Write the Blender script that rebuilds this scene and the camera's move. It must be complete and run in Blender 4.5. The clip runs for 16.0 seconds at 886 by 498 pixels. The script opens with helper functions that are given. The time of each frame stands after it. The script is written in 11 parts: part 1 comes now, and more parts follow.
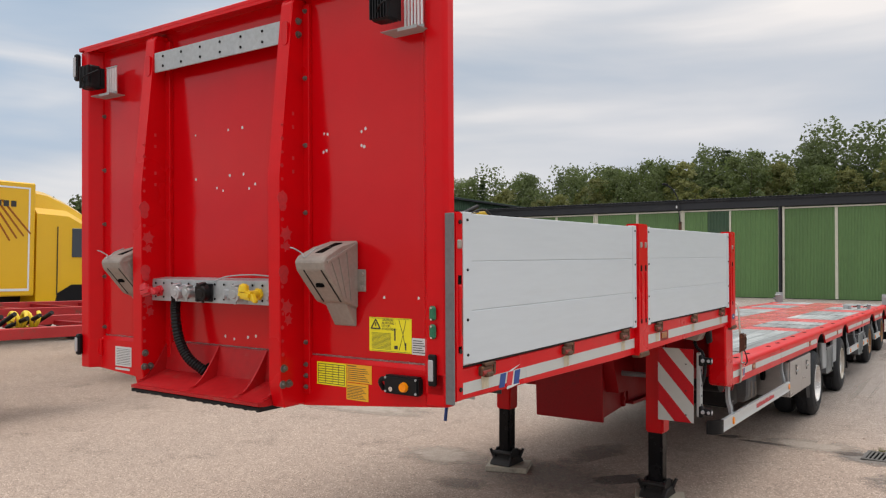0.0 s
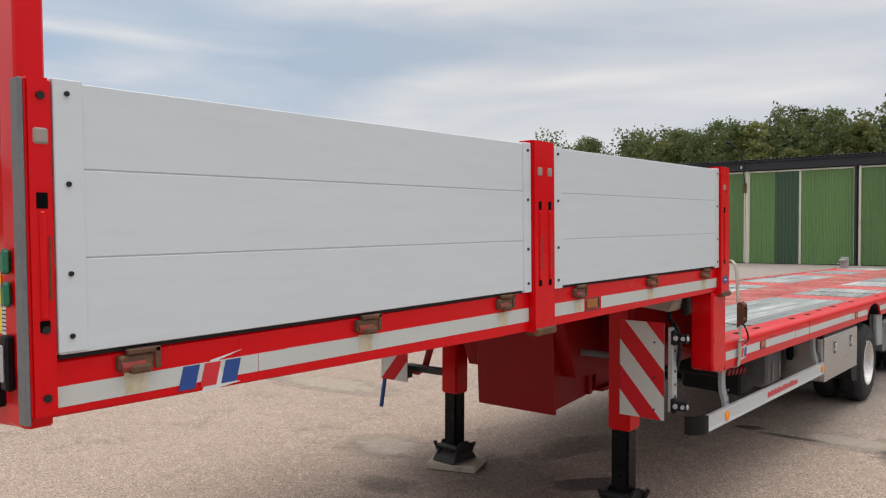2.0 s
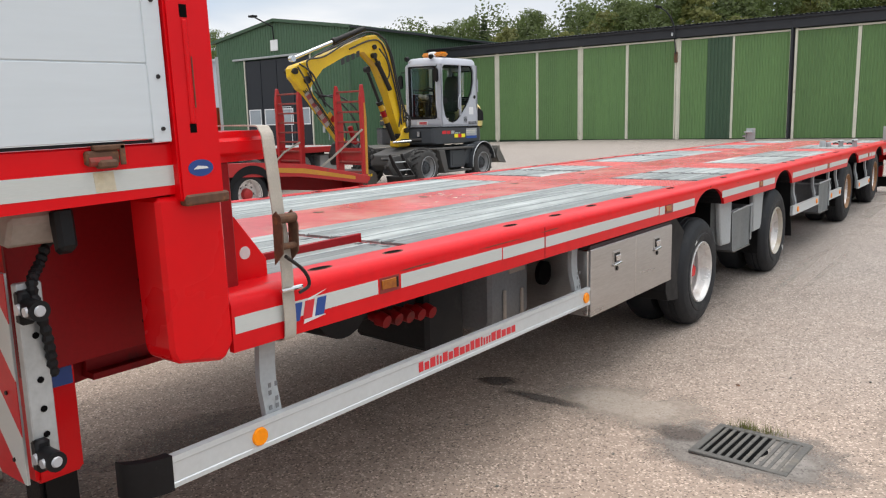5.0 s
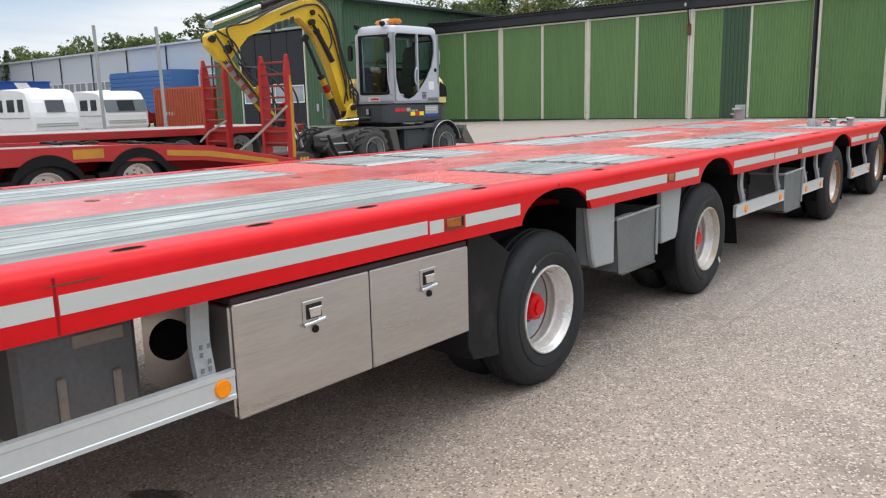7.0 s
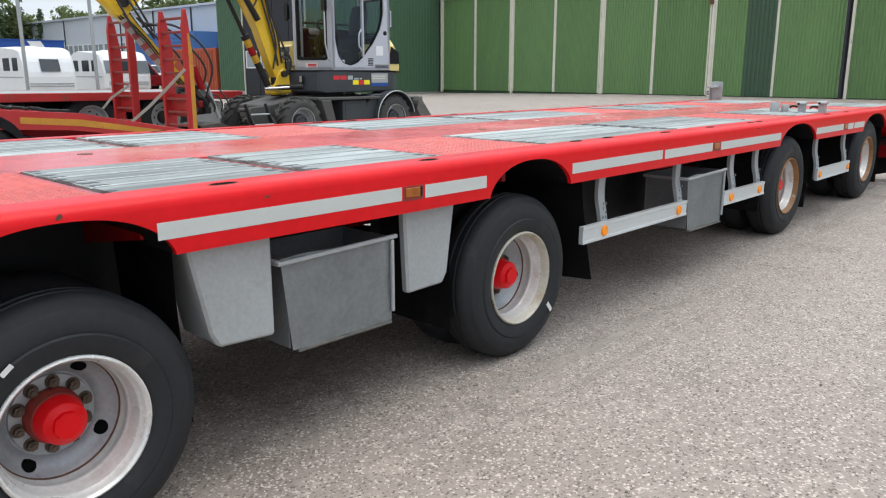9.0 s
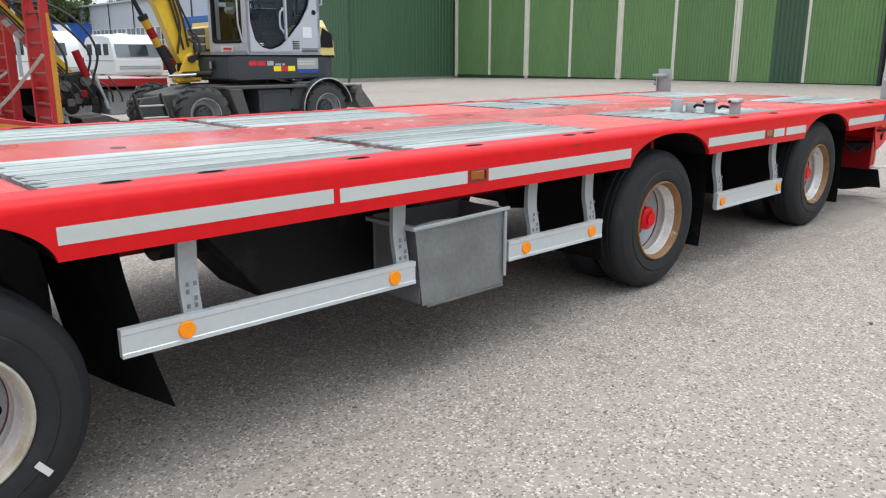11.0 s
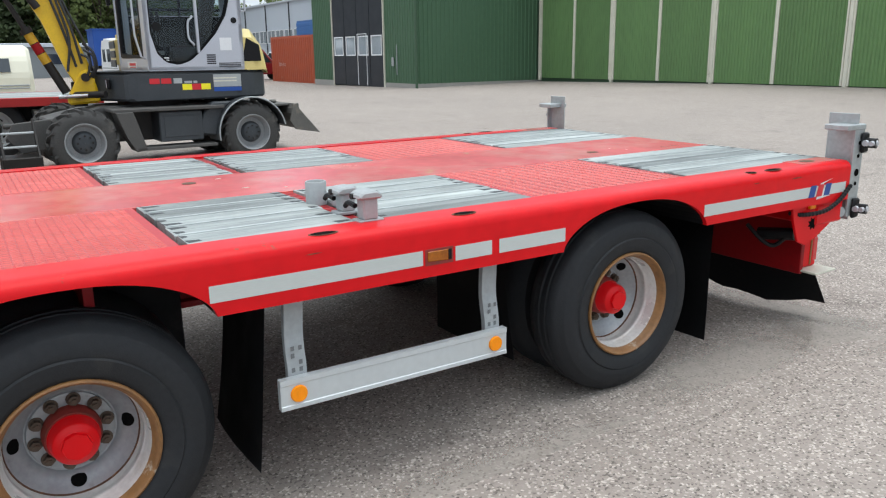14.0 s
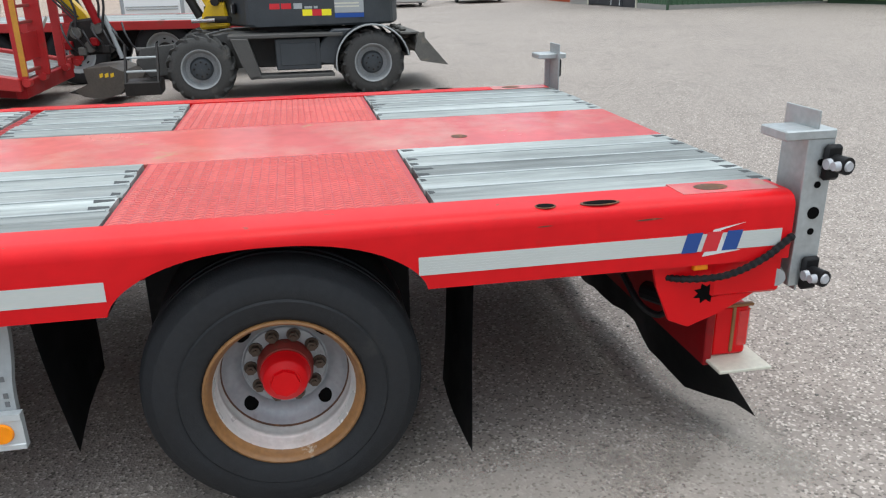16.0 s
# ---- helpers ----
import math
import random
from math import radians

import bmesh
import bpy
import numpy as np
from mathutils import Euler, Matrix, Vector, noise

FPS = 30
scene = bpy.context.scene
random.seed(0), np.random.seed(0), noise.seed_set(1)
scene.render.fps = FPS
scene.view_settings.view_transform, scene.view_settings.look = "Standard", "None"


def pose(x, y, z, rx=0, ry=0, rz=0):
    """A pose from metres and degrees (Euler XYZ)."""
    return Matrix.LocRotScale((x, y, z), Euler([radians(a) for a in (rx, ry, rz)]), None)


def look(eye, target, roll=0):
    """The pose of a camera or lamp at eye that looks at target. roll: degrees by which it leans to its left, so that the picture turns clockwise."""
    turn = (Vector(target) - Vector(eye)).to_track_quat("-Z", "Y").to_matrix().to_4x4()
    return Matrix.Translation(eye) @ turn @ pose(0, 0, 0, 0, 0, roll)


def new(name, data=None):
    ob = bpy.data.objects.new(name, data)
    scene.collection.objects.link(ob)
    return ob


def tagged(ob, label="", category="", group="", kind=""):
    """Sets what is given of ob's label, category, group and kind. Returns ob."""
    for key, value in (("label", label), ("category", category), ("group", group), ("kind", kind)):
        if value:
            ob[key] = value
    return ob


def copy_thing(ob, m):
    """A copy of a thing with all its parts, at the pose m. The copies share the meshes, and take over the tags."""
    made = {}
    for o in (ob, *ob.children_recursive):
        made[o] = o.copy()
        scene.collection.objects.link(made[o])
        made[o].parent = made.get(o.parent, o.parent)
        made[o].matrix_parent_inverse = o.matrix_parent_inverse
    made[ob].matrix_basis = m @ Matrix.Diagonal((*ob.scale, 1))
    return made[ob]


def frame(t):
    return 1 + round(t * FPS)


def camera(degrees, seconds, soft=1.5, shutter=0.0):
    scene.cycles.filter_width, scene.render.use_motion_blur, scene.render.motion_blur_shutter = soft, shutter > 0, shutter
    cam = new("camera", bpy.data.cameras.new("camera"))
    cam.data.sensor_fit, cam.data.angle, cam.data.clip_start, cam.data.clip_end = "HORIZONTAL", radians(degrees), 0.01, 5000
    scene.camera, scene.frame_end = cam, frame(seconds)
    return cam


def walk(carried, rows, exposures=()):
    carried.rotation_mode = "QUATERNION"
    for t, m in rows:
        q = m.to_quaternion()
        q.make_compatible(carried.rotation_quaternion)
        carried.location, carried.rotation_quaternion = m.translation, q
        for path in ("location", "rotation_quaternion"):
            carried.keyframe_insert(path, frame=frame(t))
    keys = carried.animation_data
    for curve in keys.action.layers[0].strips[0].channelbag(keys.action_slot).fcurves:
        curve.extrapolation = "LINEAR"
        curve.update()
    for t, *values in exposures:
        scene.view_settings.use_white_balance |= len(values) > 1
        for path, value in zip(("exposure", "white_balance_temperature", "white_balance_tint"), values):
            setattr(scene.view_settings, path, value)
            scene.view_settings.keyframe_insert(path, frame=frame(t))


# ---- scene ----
cam = camera(60.0, 16.0, soft=1.2)
PATH = [
    (0, (1.692, -2.528, 2.003), (0.549, -0.887, 2.056), 0.37),
    (0.5, (1.710, -2.157, 2.000), (0.507, -0.560, 2.054), 0.31),
    (1, (1.677, -1.763, 1.991), (0.423, -0.206, 2.031), 0.44),
    (1.5, (1.749, -1.262, 1.934), (0.466, 0.272, 1.946), 0.45),
    (2, (1.758, -0.727, 1.884), (0.472, 0.804, 1.855), 0.16),
    (2.5, (1.782, -0.216, 1.880), (0.514, 1.329, 1.799), -0.25),
    (3, (1.842, 0.347, 1.864), (0.598, 1.908, 1.731), -0.67),
    (3.5, (1.822, 0.927, 1.836), (0.606, 2.503, 1.644), -0.58),
    (4, (1.877, 1.528, 1.788), (0.679, 3.111, 1.544), -0.78),
    (4.5, (1.889, 2.114, 1.757), (0.699, 3.695, 1.463), -0.88),
    (5, (1.919, 2.729, 1.742), (0.721, 4.297, 1.415), -1.38),
    (7.5, (2.092, 5.873, 1.611), (0.818, 7.366, 1.224), -1.02),
    (8, (2.137, 6.511, 1.600), (0.854, 7.991, 1.197), -0.51),
    (10.5, (2.329, 9.851, 1.603), (0.929, 11.190, 1.105), 0.08),
    (11, (2.371, 10.522, 1.629), (0.952, 11.843, 1.139), -0.01),
    (11.5, (2.389, 11.134, 1.655), (0.943, 12.431, 1.177), -0.10),
    (12, (2.352, 11.781, 1.724), (0.888, 13.066, 1.269), -0.09),
    (12.5, (2.347, 12.440, 1.765), (0.849, 13.693, 1.331), -0.27),
    (13, (2.320, 13.080, 1.792), (0.787, 14.288, 1.354), -0.25),
    (13.5, (2.354, 13.737, 1.813), (0.762, 14.857, 1.355), -0.71),
    (14, (2.292, 14.391, 1.813), (0.651, 15.422, 1.320), -0.77),
    (14.5, (2.246, 15.050, 1.834), (0.555, 15.975, 1.300), -0.73),
    (15, (2.201, 15.665, 1.863), (0.446, 16.428, 1.282), -0.97),
    (15.5, (2.099, 16.332, 1.884), (0.295, 16.919, 1.250), -0.82),
    (16, (2.006, 16.957, 1.877), (0.155, 17.297, 1.200), -1.07),
]
walk(cam, [(t, look(eye, target, roll)) for t, eye, target, roll in PATH],
     exposures=[(0, -0.02, 7000, 14), (1.5, -0.02, 7000, 14), (3, -0.06, 6950, 13), (4, 0.12, 6850, 12), (5, 0.26, 6800, 12), (8, 0.24, 6550, 10), (11, 0.36, 6450, 9), (12.5, 0.36, 6450, 9), (14, 0.26, 6400, 8), (16, 0.20, 6350, 8)])

# ---------------------------------------------------------------- world and light
world = bpy.data.worlds.new("overcast_sky")
scene.world = world
world.use_nodes = True
wn, wl = world.node_tree.nodes, world.node_tree.links
wn.clear()
SUN_EL, SUN_AZ = radians(76), radians(40)


w_out = wn.new("ShaderNodeOutputWorld")
w_bg = wn.new("ShaderNodeBackground")
w_sky = wn.new("ShaderNodeTexSky")
w_sky.sky_type = "NISHITA"
w_sky.sun_disc = False
w_sky.sun_elevation = SUN_EL
w_sky.sun_rotation = SUN_AZ
w_sky.dust_density = 2.0
w_coord = wn.new("ShaderNodeTexCoord")
w_sep = wn.new("ShaderNodeSeparateXYZ")
w_map = wn.new("ShaderNodeMapping")
w_map.inputs["Scale"].default_value = (1.2, 1.2, 7.5)
w_map.inputs["Rotation"].default_value = (radians(7), radians(-5), 0)
w_noise = wn.new("ShaderNodeTexNoise")
w_noise.inputs["Scale"].default_value = 1.35
w_noise.inputs["Detail"].default_value = 5.0
w_noise.inputs["Roughness"].default_value = 0.45
w_noise.inputs["Distortion"].default_value = 0.35
w_cloud = wn.new("ShaderNodeValToRGB")
w_cloud.color_ramp.elements[0].position = 0.36
w_cloud.color_ramp.elements[0].color = (0.46, 0.58, 0.72, 1)
w_cloud.color_ramp.elements[1].position = 0.66
w_cloud.color_ramp.elements[1].color = (1.12, 1.11, 1.09, 1)
mid = w_cloud.color_ramp.elements.new(0.5)
mid.color = (0.72, 0.78, 0.845, 1)
w_up = wn.new("ShaderNodeMapRange")          # an overcast dome is brightest overhead
w_up.inputs["From Min"].default_value = 0.30
w_up.inputs["From Max"].default_value = 1.0
w_up.inputs["To Min"].default_value = 1.0
w_up.inputs["To Max"].default_value = 2.3
w_mul = wn.new("ShaderNodeVectorMath")
w_mul.operation = "SCALE"
w_skymul = wn.new("ShaderNodeVectorMath")
w_skymul.operation = "SCALE"
w_skymul.inputs["Scale"].default_value = 0.06
w_mix = wn.new("ShaderNodeMix")
w_mix.data_type = "RGBA"
w_mix.inputs["Factor"].default_value = 0.88
wl.new(w_coord.outputs["Generated"], w_map.inputs["Vector"])
wl.new(w_map.outputs["Vector"], w_noise.inputs["Vector"])
wl.new(w_noise.outputs["Fac"], w_cloud.inputs["Fac"])
wl.new(w_coord.outputs["Generated"], w_sep.inputs["Vector"])
wl.new(w_sep.outputs["Z"], w_up.inputs["Value"])
wl.new(w_cloud.outputs["Color"], w_mul.inputs[0])
wl.new(w_up.outputs["Result"], w_mul.inputs["Scale"])
wl.new(w_sky.outputs["Color"], w_skymul.inputs[0])
wl.new(w_skymul.outputs["Vector"], w_mix.inputs["A"])
wl.new(w_mul.outputs["Vector"], w_mix.inputs["B"])
w_west = wn.new("ShaderNodeMapRange")        # the overcast thins to blue towards the west, above a pale horizon
w_west.inputs["From Min"].default_value = -0.62
w_west.inputs["From Max"].default_value = -0.92
w_west.inputs["To Max"].default_value = 0.7
w_high = wn.new("ShaderNodeMapRange")
w_high.inputs["From Min"].default_value = 0.035
w_high.inputs["From Max"].default_value = 0.16
w_thin = wn.new("ShaderNodeMath")
w_thin.operation = "MULTIPLY"
w_veil = wn.new("ShaderNodeMath")
w_veil.operation = "MULTIPLY"
w_gap = wn.new("ShaderNodeMapRange")
w_gap.inputs["From Min"].default_value = 0.66
w_gap.inputs["From Max"].default_value = 0.44
w_blue = wn.new("ShaderNodeMix")
w_blue.data_type = "RGBA"
w_blue.inputs["B"].default_value = (0.36, 0.53, 0.74, 1)
wl.new(w_sep.outputs["X"], w_west.inputs["Value"])
wl.new(w_sep.outputs["Z"], w_high.inputs["Value"])
wl.new(w_west.outputs["Result"], w_thin.inputs[0])
wl.new(w_high.outputs["Result"], w_thin.inputs[1])
wl.new(w_noise.outputs["Fac"], w_gap.inputs["Value"])
wl.new(w_thin.outputs["Value"], w_veil.inputs[0])
wl.new(w_gap.outputs["Result"], w_veil.inputs[1])
wl.new(w_veil.outputs["Value"], w_blue.inputs["Factor"])
wl.new(w_mix.outputs["Result"], w_blue.inputs["A"])
w_north = wn.new("ShaderNodeMapRange")       # a greyer bank of cloud stands low in the north and east
w_north.inputs["From Min"].default_value = -0.62
w_north.inputs["From Max"].default_value = -0.36
w_north.inputs["To Max"].default_value = 0.72
w_low = wn.new("ShaderNodeMapRange")
w_low.inputs["From Min"].default_value = 0.40
w_low.inputs["From Max"].default_value = 0.10
w_bank = wn.new("ShaderNodeMath")
w_bank.operation = "MULTIPLY"
w_grey = wn.new("ShaderNodeMix")
w_grey.data_type = "RGBA"
w_grey.inputs["B"].default_value = (0.50, 0.585, 0.70, 1)
wl.new(w_sep.outputs["X"], w_north.inputs["Value"])
wl.new(w_sep.outputs["Z"], w_low.inputs["Value"])
wl.new(w_north.outputs["Result"], w_bank.inputs[0])
wl.new(w_low.outputs["Result"], w_bank.inputs[1])
wl.new(w_bank.outputs["Value"], w_grey.inputs["Factor"])
wl.new(w_blue.outputs["Result"], w_grey.inputs["A"])
wl.new(w_grey.outputs["Result"], w_bg.inputs["Color"])
w_bg.inputs["Strength"].default_value = 1.0
wl.new(w_bg.outputs["Background"], w_out.inputs["Surface"])

sun = new("sun", bpy.data.lights.new("sun", "SUN"))
sun.data.energy = 1.1
sun.data.angle = radians(45)
sun.data.color = (1.0, 0.97, 0.93)
sun.matrix_basis = look((6, 16, 40), (0, 9, 0))

# ---------------------------------------------------------------- materials


def mat(name, color, rough=0.5, metal=0.0, var=0.12, scale=3.0, fine=60.0, bump=0.0, bump_scale=120.0,
        dirt=None, dirt_amount=0.0, dirt_scale=2.0, coat=0.0, stretch=(1, 1, 1), per_piece=0.0, spec=0.5, dirt_sharp=0.12, specks=None, edge=None):
    """A painted, metal, rubber, stone or wood surface: base colour with broad and fine variation, dirt patches and fine relief."""
    m = bpy.data.materials.new(name)
    m.use_nodes = True
    nt = m.node_tree
    nd, lk = nt.nodes, nt.links
    bsdf = nd["Principled BSDF"]
    tc = nd.new("ShaderNodeTexCoord")
    mp = nd.new("ShaderNodeMapping")
    mp.inputs["Scale"].default_value = stretch
    lk.new(tc.outputs["Object"], mp.inputs["Vector"])
    big = nd.new("ShaderNodeTexNoise")
    big.inputs["Scale"].default_value = scale
    big.inputs["Detail"].default_value = 4
    small = nd.new("ShaderNodeTexNoise")
    small.inputs["Scale"].default_value = fine
    small.inputs["Detail"].default_value = 3
    lk.new(mp.outputs["Vector"], big.inputs["Vector"])
    lk.new(mp.outputs["Vector"], small.inputs["Vector"])
    add = nd.new("ShaderNodeMath")
    add.operation = "ADD"
    lk.new(big.outputs["Fac"], add.inputs[0])
    lk.new(small.outputs["Fac"], add.inputs[1])
    rng = nd.new("ShaderNodeMapRange")
    rng.inputs["From Min"].default_value = 0.6
    rng.inputs["From Max"].default_value = 1.4
    rng.inputs["To Min"].default_value = 1.0 - var
    rng.inputs["To Max"].default_value = 1.0 + var
    lk.new(add.outputs["Value"], rng.inputs["Value"])
    value = rng.outputs["Result"]
    if per_piece:
        info = nd.new("ShaderNodeObjectInfo")
        pr = nd.new("ShaderNodeMapRange")
        pr.inputs["To Min"].default_value = 1.0 - per_piece
        pr.inputs["To Max"].default_value = 1.0 + per_piece
        lk.new(info.outputs["Random"], pr.inputs["Value"])
        pm = nd.new("ShaderNodeMath")
        pm.operation = "MULTIPLY"
        lk.new(value, pm.inputs[0])
        lk.new(pr.outputs["Result"], pm.inputs[1])
        value = pm.outputs["Value"]
    hue = nd.new("ShaderNodeVectorMath")
    hue.operation = "SCALE"
    hue.inputs[0].default_value = color
    lk.new(value, hue.inputs["Scale"])
    out_color = hue.outputs["Vector"]
    if dirt:
        dn = nd.new("ShaderNodeTexNoise")
        dn.inputs["Scale"].default_value = dirt_scale
        dn.inputs["Detail"].default_value = 7
        dn.inputs["Roughness"].default_value = 0.65
        lk.new(mp.outputs["Vector"], dn.inputs["Vector"])
        dr = nd.new("ShaderNodeMapRange")
        dr.inputs["From Min"].default_value = 0.66 - 0.3 * dirt_amount
        dr.inputs["From Max"].default_value = 0.66 - 0.3 * dirt_amount + dirt_sharp
        dr.inputs["To Max"].default_value = 0.85
        lk.new(dn.outputs["Fac"], dr.inputs["Value"])
        dm = nd.new("ShaderNodeMix")
        dm.data_type = "RGBA"
        dm.inputs["B"].default_value = (*dirt, 1)
        lk.new(dr.outputs["Result"], dm.inputs["Factor"])
        lk.new(out_color, dm.inputs["A"])
        out_color = dm.outputs["Result"]
    if specks:
        sc, cut, s_scale = specks
        sn = nd.new("ShaderNodeTexNoise")
        sn.inputs["Scale"].default_value = s_scale
        sn.inputs["Detail"].default_value = 8
        sn.inputs["Roughness"].default_value = 0.72
        lk.new(tc.outputs["Object"], sn.inputs["Vector"])
        mask = nd.new("ShaderNodeMapRange")
        mask.inputs["From Min"].default_value = cut
        mask.inputs["From Max"].default_value = cut + 0.05
        mask.inputs["To Max"].default_value = 0.8
        lk.new(sn.outputs["Fac"], mask.inputs["Value"])
        worn = mask.outputs["Result"]
        if edge:
            # wear gathers along a rubbed edge between two heights
            sz = nd.new("ShaderNodeSeparateXYZ")
            lk.new(tc.outputs["Object"], sz.inputs["Vector"])
            ez = nd.new("ShaderNodeMapRange")
            ez.inputs["From Min"].default_value = edge[0]
            ez.inputs["From Max"].default_value = edge[1]
            ez.inputs["To Min"].default_value = -edge[2]
            ez.inputs["To Max"].default_value = edge[2]
            lk.new(sz.outputs["Z"], ez.inputs["Value"])
            ea = nd.new("ShaderNodeMath")
            ea.operation = "ADD"
            lk.new(sn.outputs["Fac"], ea.inputs[0])
            lk.new(ez.outputs["Result"], ea.inputs[1])
            lk.new(ea.outputs["Value"], mask.inputs["Value"])
        sm = nd.new("ShaderNodeMix")
        sm.data_type = "RGBA"
        sm.inputs["B"].default_value = (*sc, 1)
        lk.new(worn, sm.inputs["Factor"])
        lk.new(out_color, sm.inputs["A"])
        out_color = sm.outputs["Result"]
    lk.new(out_color, bsdf.inputs["Base Color"])
    bsdf.inputs["Metallic"].default_value = metal
    bsdf.inputs["Specular IOR Level"].default_value = spec
    rr = nd.new("ShaderNodeMapRange")
    rr.inputs["From Min"].default_value = 0.3
    rr.inputs["From Max"].default_value = 0.7
    rr.inputs["To Min"].default_value = max(0.02, rough * 0.82)
    rr.inputs["To Max"].default_value = min(1.0, rough * 1.18)
    lk.new(big.outputs["Fac"], rr.inputs["Value"])
    lk.new(rr.outputs["Result"], bsdf.inputs["Roughness"])
    if coat:
        bsdf.inputs["Coat Weight"].default_value = coat
        bsdf.inputs["Coat Roughness"].default_value = 0.08
    if bump:
        bn = nd.new("ShaderNodeTexNoise")
        bn.inputs["Scale"].default_value = bump_scale
        bn.inputs["Detail"].default_value = 4
        lk.new(mp.outputs["Vector"], bn.inputs["Vector"])
        bp = nd.new("ShaderNodeBump")
        bp.inputs["Strength"].default_value = bump
        bp.inputs["Distance"].default_value = 0.01
        lk.new(bn.outputs["Fac"], bp.inputs["Height"])
        lk.new(bp.outputs["Normal"], bsdf.inputs["Normal"])
    return m


def glass(name, tint=(0.6, 0.66, 0.68), alpha=0.25):
    m = bpy.data.materials.new(name)
    m.use_nodes = True
    nd, lk = m.node_tree.nodes, m.node_tree.links
    nd.remove(nd["Principled BSDF"])
    tr = nd.new("ShaderNodeBsdfTransparent")
    tr.inputs["Color"].default_value = (*tint, 1)
    gl = nd.new("ShaderNodeBsdfGlossy")
    gl.inputs["Roughness"].default_value = 0.03
    gl.inputs["Color"].default_value = (0.9, 0.95, 1.0, 1)
    mx = nd.new("ShaderNodeMixShader")
    mx.inputs["Fac"].default_value = alpha
    lk.new(tr.outputs["BSDF"], mx.inputs[1])
    lk.new(gl.outputs["BSDF"], mx.inputs[2])
    lk.new(mx.outputs["Shader"], nd["Material Output"].inputs["Surface"])
    return m


RED = mat("red_paint", (0.66, 0.003, 0.007), 0.30, spec=0.2, var=0.07, scale=1.3, fine=9, coat=0.06, dirt=(0.42, 0.02, 0.018), dirt_amount=-0.02, dirt_scale=5, specks=((0.20, 0.035, 0.02), 0.735, 9))
RED_WALL = mat("red_paint_headboard", (0.62, 0.002, 0.006), 0.16, spec=0.24, var=0.05, scale=0.8, fine=6, coat=0.16, bump=0.05, bump_scale=1.6)
RED_DECK = mat("faded_red_deck_paint", (0.60, 0.088, 0.082), 0.24, var=0.16, scale=1.6, fine=14, dirt=(0.61, 0.36, 0.27), dirt_amount=0.6, dirt_scale=2.0, dirt_sharp=0.35, bump=0.10, bump_scale=3.2, specks=((0.46, 0.25, 0.12), 0.63, 2.2))
# Tread plate base darkened so grooves look shaded between ridges, plus dirt patches.
RED_PLATE = mat("groove_shaded_tread_plate", (0.46, 0.022, 0.026), 0.32, var=0.16, scale=2.2, fine=30, dirt=(0.55, 0.10, 0.09), dirt_amount=0.3, dirt_scale=2.5, dirt_sharp=0.4, specks=((0.30, 0.10, 0.06), 0.66, 4))
RED_TREAD = mat("worn_tread_paint", (0.63, 0.15, 0.13), 0.26, var=0.2, scale=3, fine=30)
RED_EDGE = mat("worn_red_edge_paint", (0.64, 0.007, 0.011), 0.34, spec=0.17, var=0.09, scale=2.0, fine=16, coat=0.06, dirt=(0.46, 0.03, 0.025), dirt_amount=0.02, dirt_scale=11, specks=((0.20, 0.085, 0.05), 0.70, 13), edge=(1.16, 1.232, 0.07))
# Underframe red: shade put into a darker base, plus dirt patches.
RED_DARK = mat("dirty_shaded_red", (0.27, 0.004, 0.007), 0.5, spec=0.25, var=0.15, scale=3, dirt=(0.09, 0.02, 0.018), dirt_amount=0.22, dirt_scale=4)
RED_OLD = mat("old_red_paint", (0.42, 0.022, 0.022), 0.5, var=0.18, scale=3, dirt=(0.16, 0.065, 0.04), dirt_amount=0.25, dirt_scale=6)
ALU = mat("white_anodised_aluminium_board", (0.59, 0.648, 0.678), 0.36, metal=0.0, var=0.04, scale=1.2, fine=30, stretch=(1, 0.15, 1.5), dirt=(0.47, 0.495, 0.495), dirt_amount=0.1, dirt_scale=3, dirt_sharp=0.3)
ALU_RAIL = mat("aluminium_side_rail", (0.57, 0.605, 0.615), 0.36, metal=0.3, var=0.06, scale=2, fine=40, dirt=(0.46, 0.44, 0.37), dirt_amount=0.05, dirt_scale=5, dirt_sharp=0.3)
GALV = mat("galvanised_steel", (0.42, 0.445, 0.45), 0.48, metal=0.55, var=0.16, scale=9, fine=45, dirt=(0.30, 0.31, 0.30), dirt_amount=0.2, dirt_scale=8, dirt_sharp=0.25)
GALV_DULL = mat("dull_grey_steel", (0.36, 0.38, 0.385), 0.6, metal=0.15, var=0.12, scale=5, dirt=(0.22, 0.22, 0.21), dirt_amount=0.18, dirt_scale=6, dirt_sharp=0.25)
STAINLESS = mat("brushed_stainless_steel", (0.53, 0.525, 0.52), 0.32, metal=1.0, var=0.13, scale=2.2, fine=40, stretch=(1, 0.35, 4), dirt=(0.30, 0.27, 0.24), dirt_amount=0.16, dirt_scale=4, dirt_sharp=0.3, bump=0.05, bump_scale=60)
CHROME = mat("chrome", (0.7, 0.7, 0.7), 0.2, metal=1.0, var=0.05)
STEEL_DARK = mat("dark_greasy_steel", (0.022, 0.020, 0.019), 0.5, metal=0.1, spec=0.25, var=0.3, scale=8, dirt=(0.060, 0.040, 0.028), dirt_amount=0.15, dirt_scale=9)
BLACK = mat("black_plastic", (0.009, 0.009, 0.010), 0.45, spec=0.2, var=0.25, scale=6, dirt=(0.05, 0.046, 0.042), dirt_amount=0.06, dirt_scale=8)
BLACK_LEG = mat("black_gloss_leg_paint", (0.006, 0.006, 0.007), 0.26, spec=0.14, var=0.2, scale=6, specks=((0.06, 0.045, 0.035), 0.66, 9))
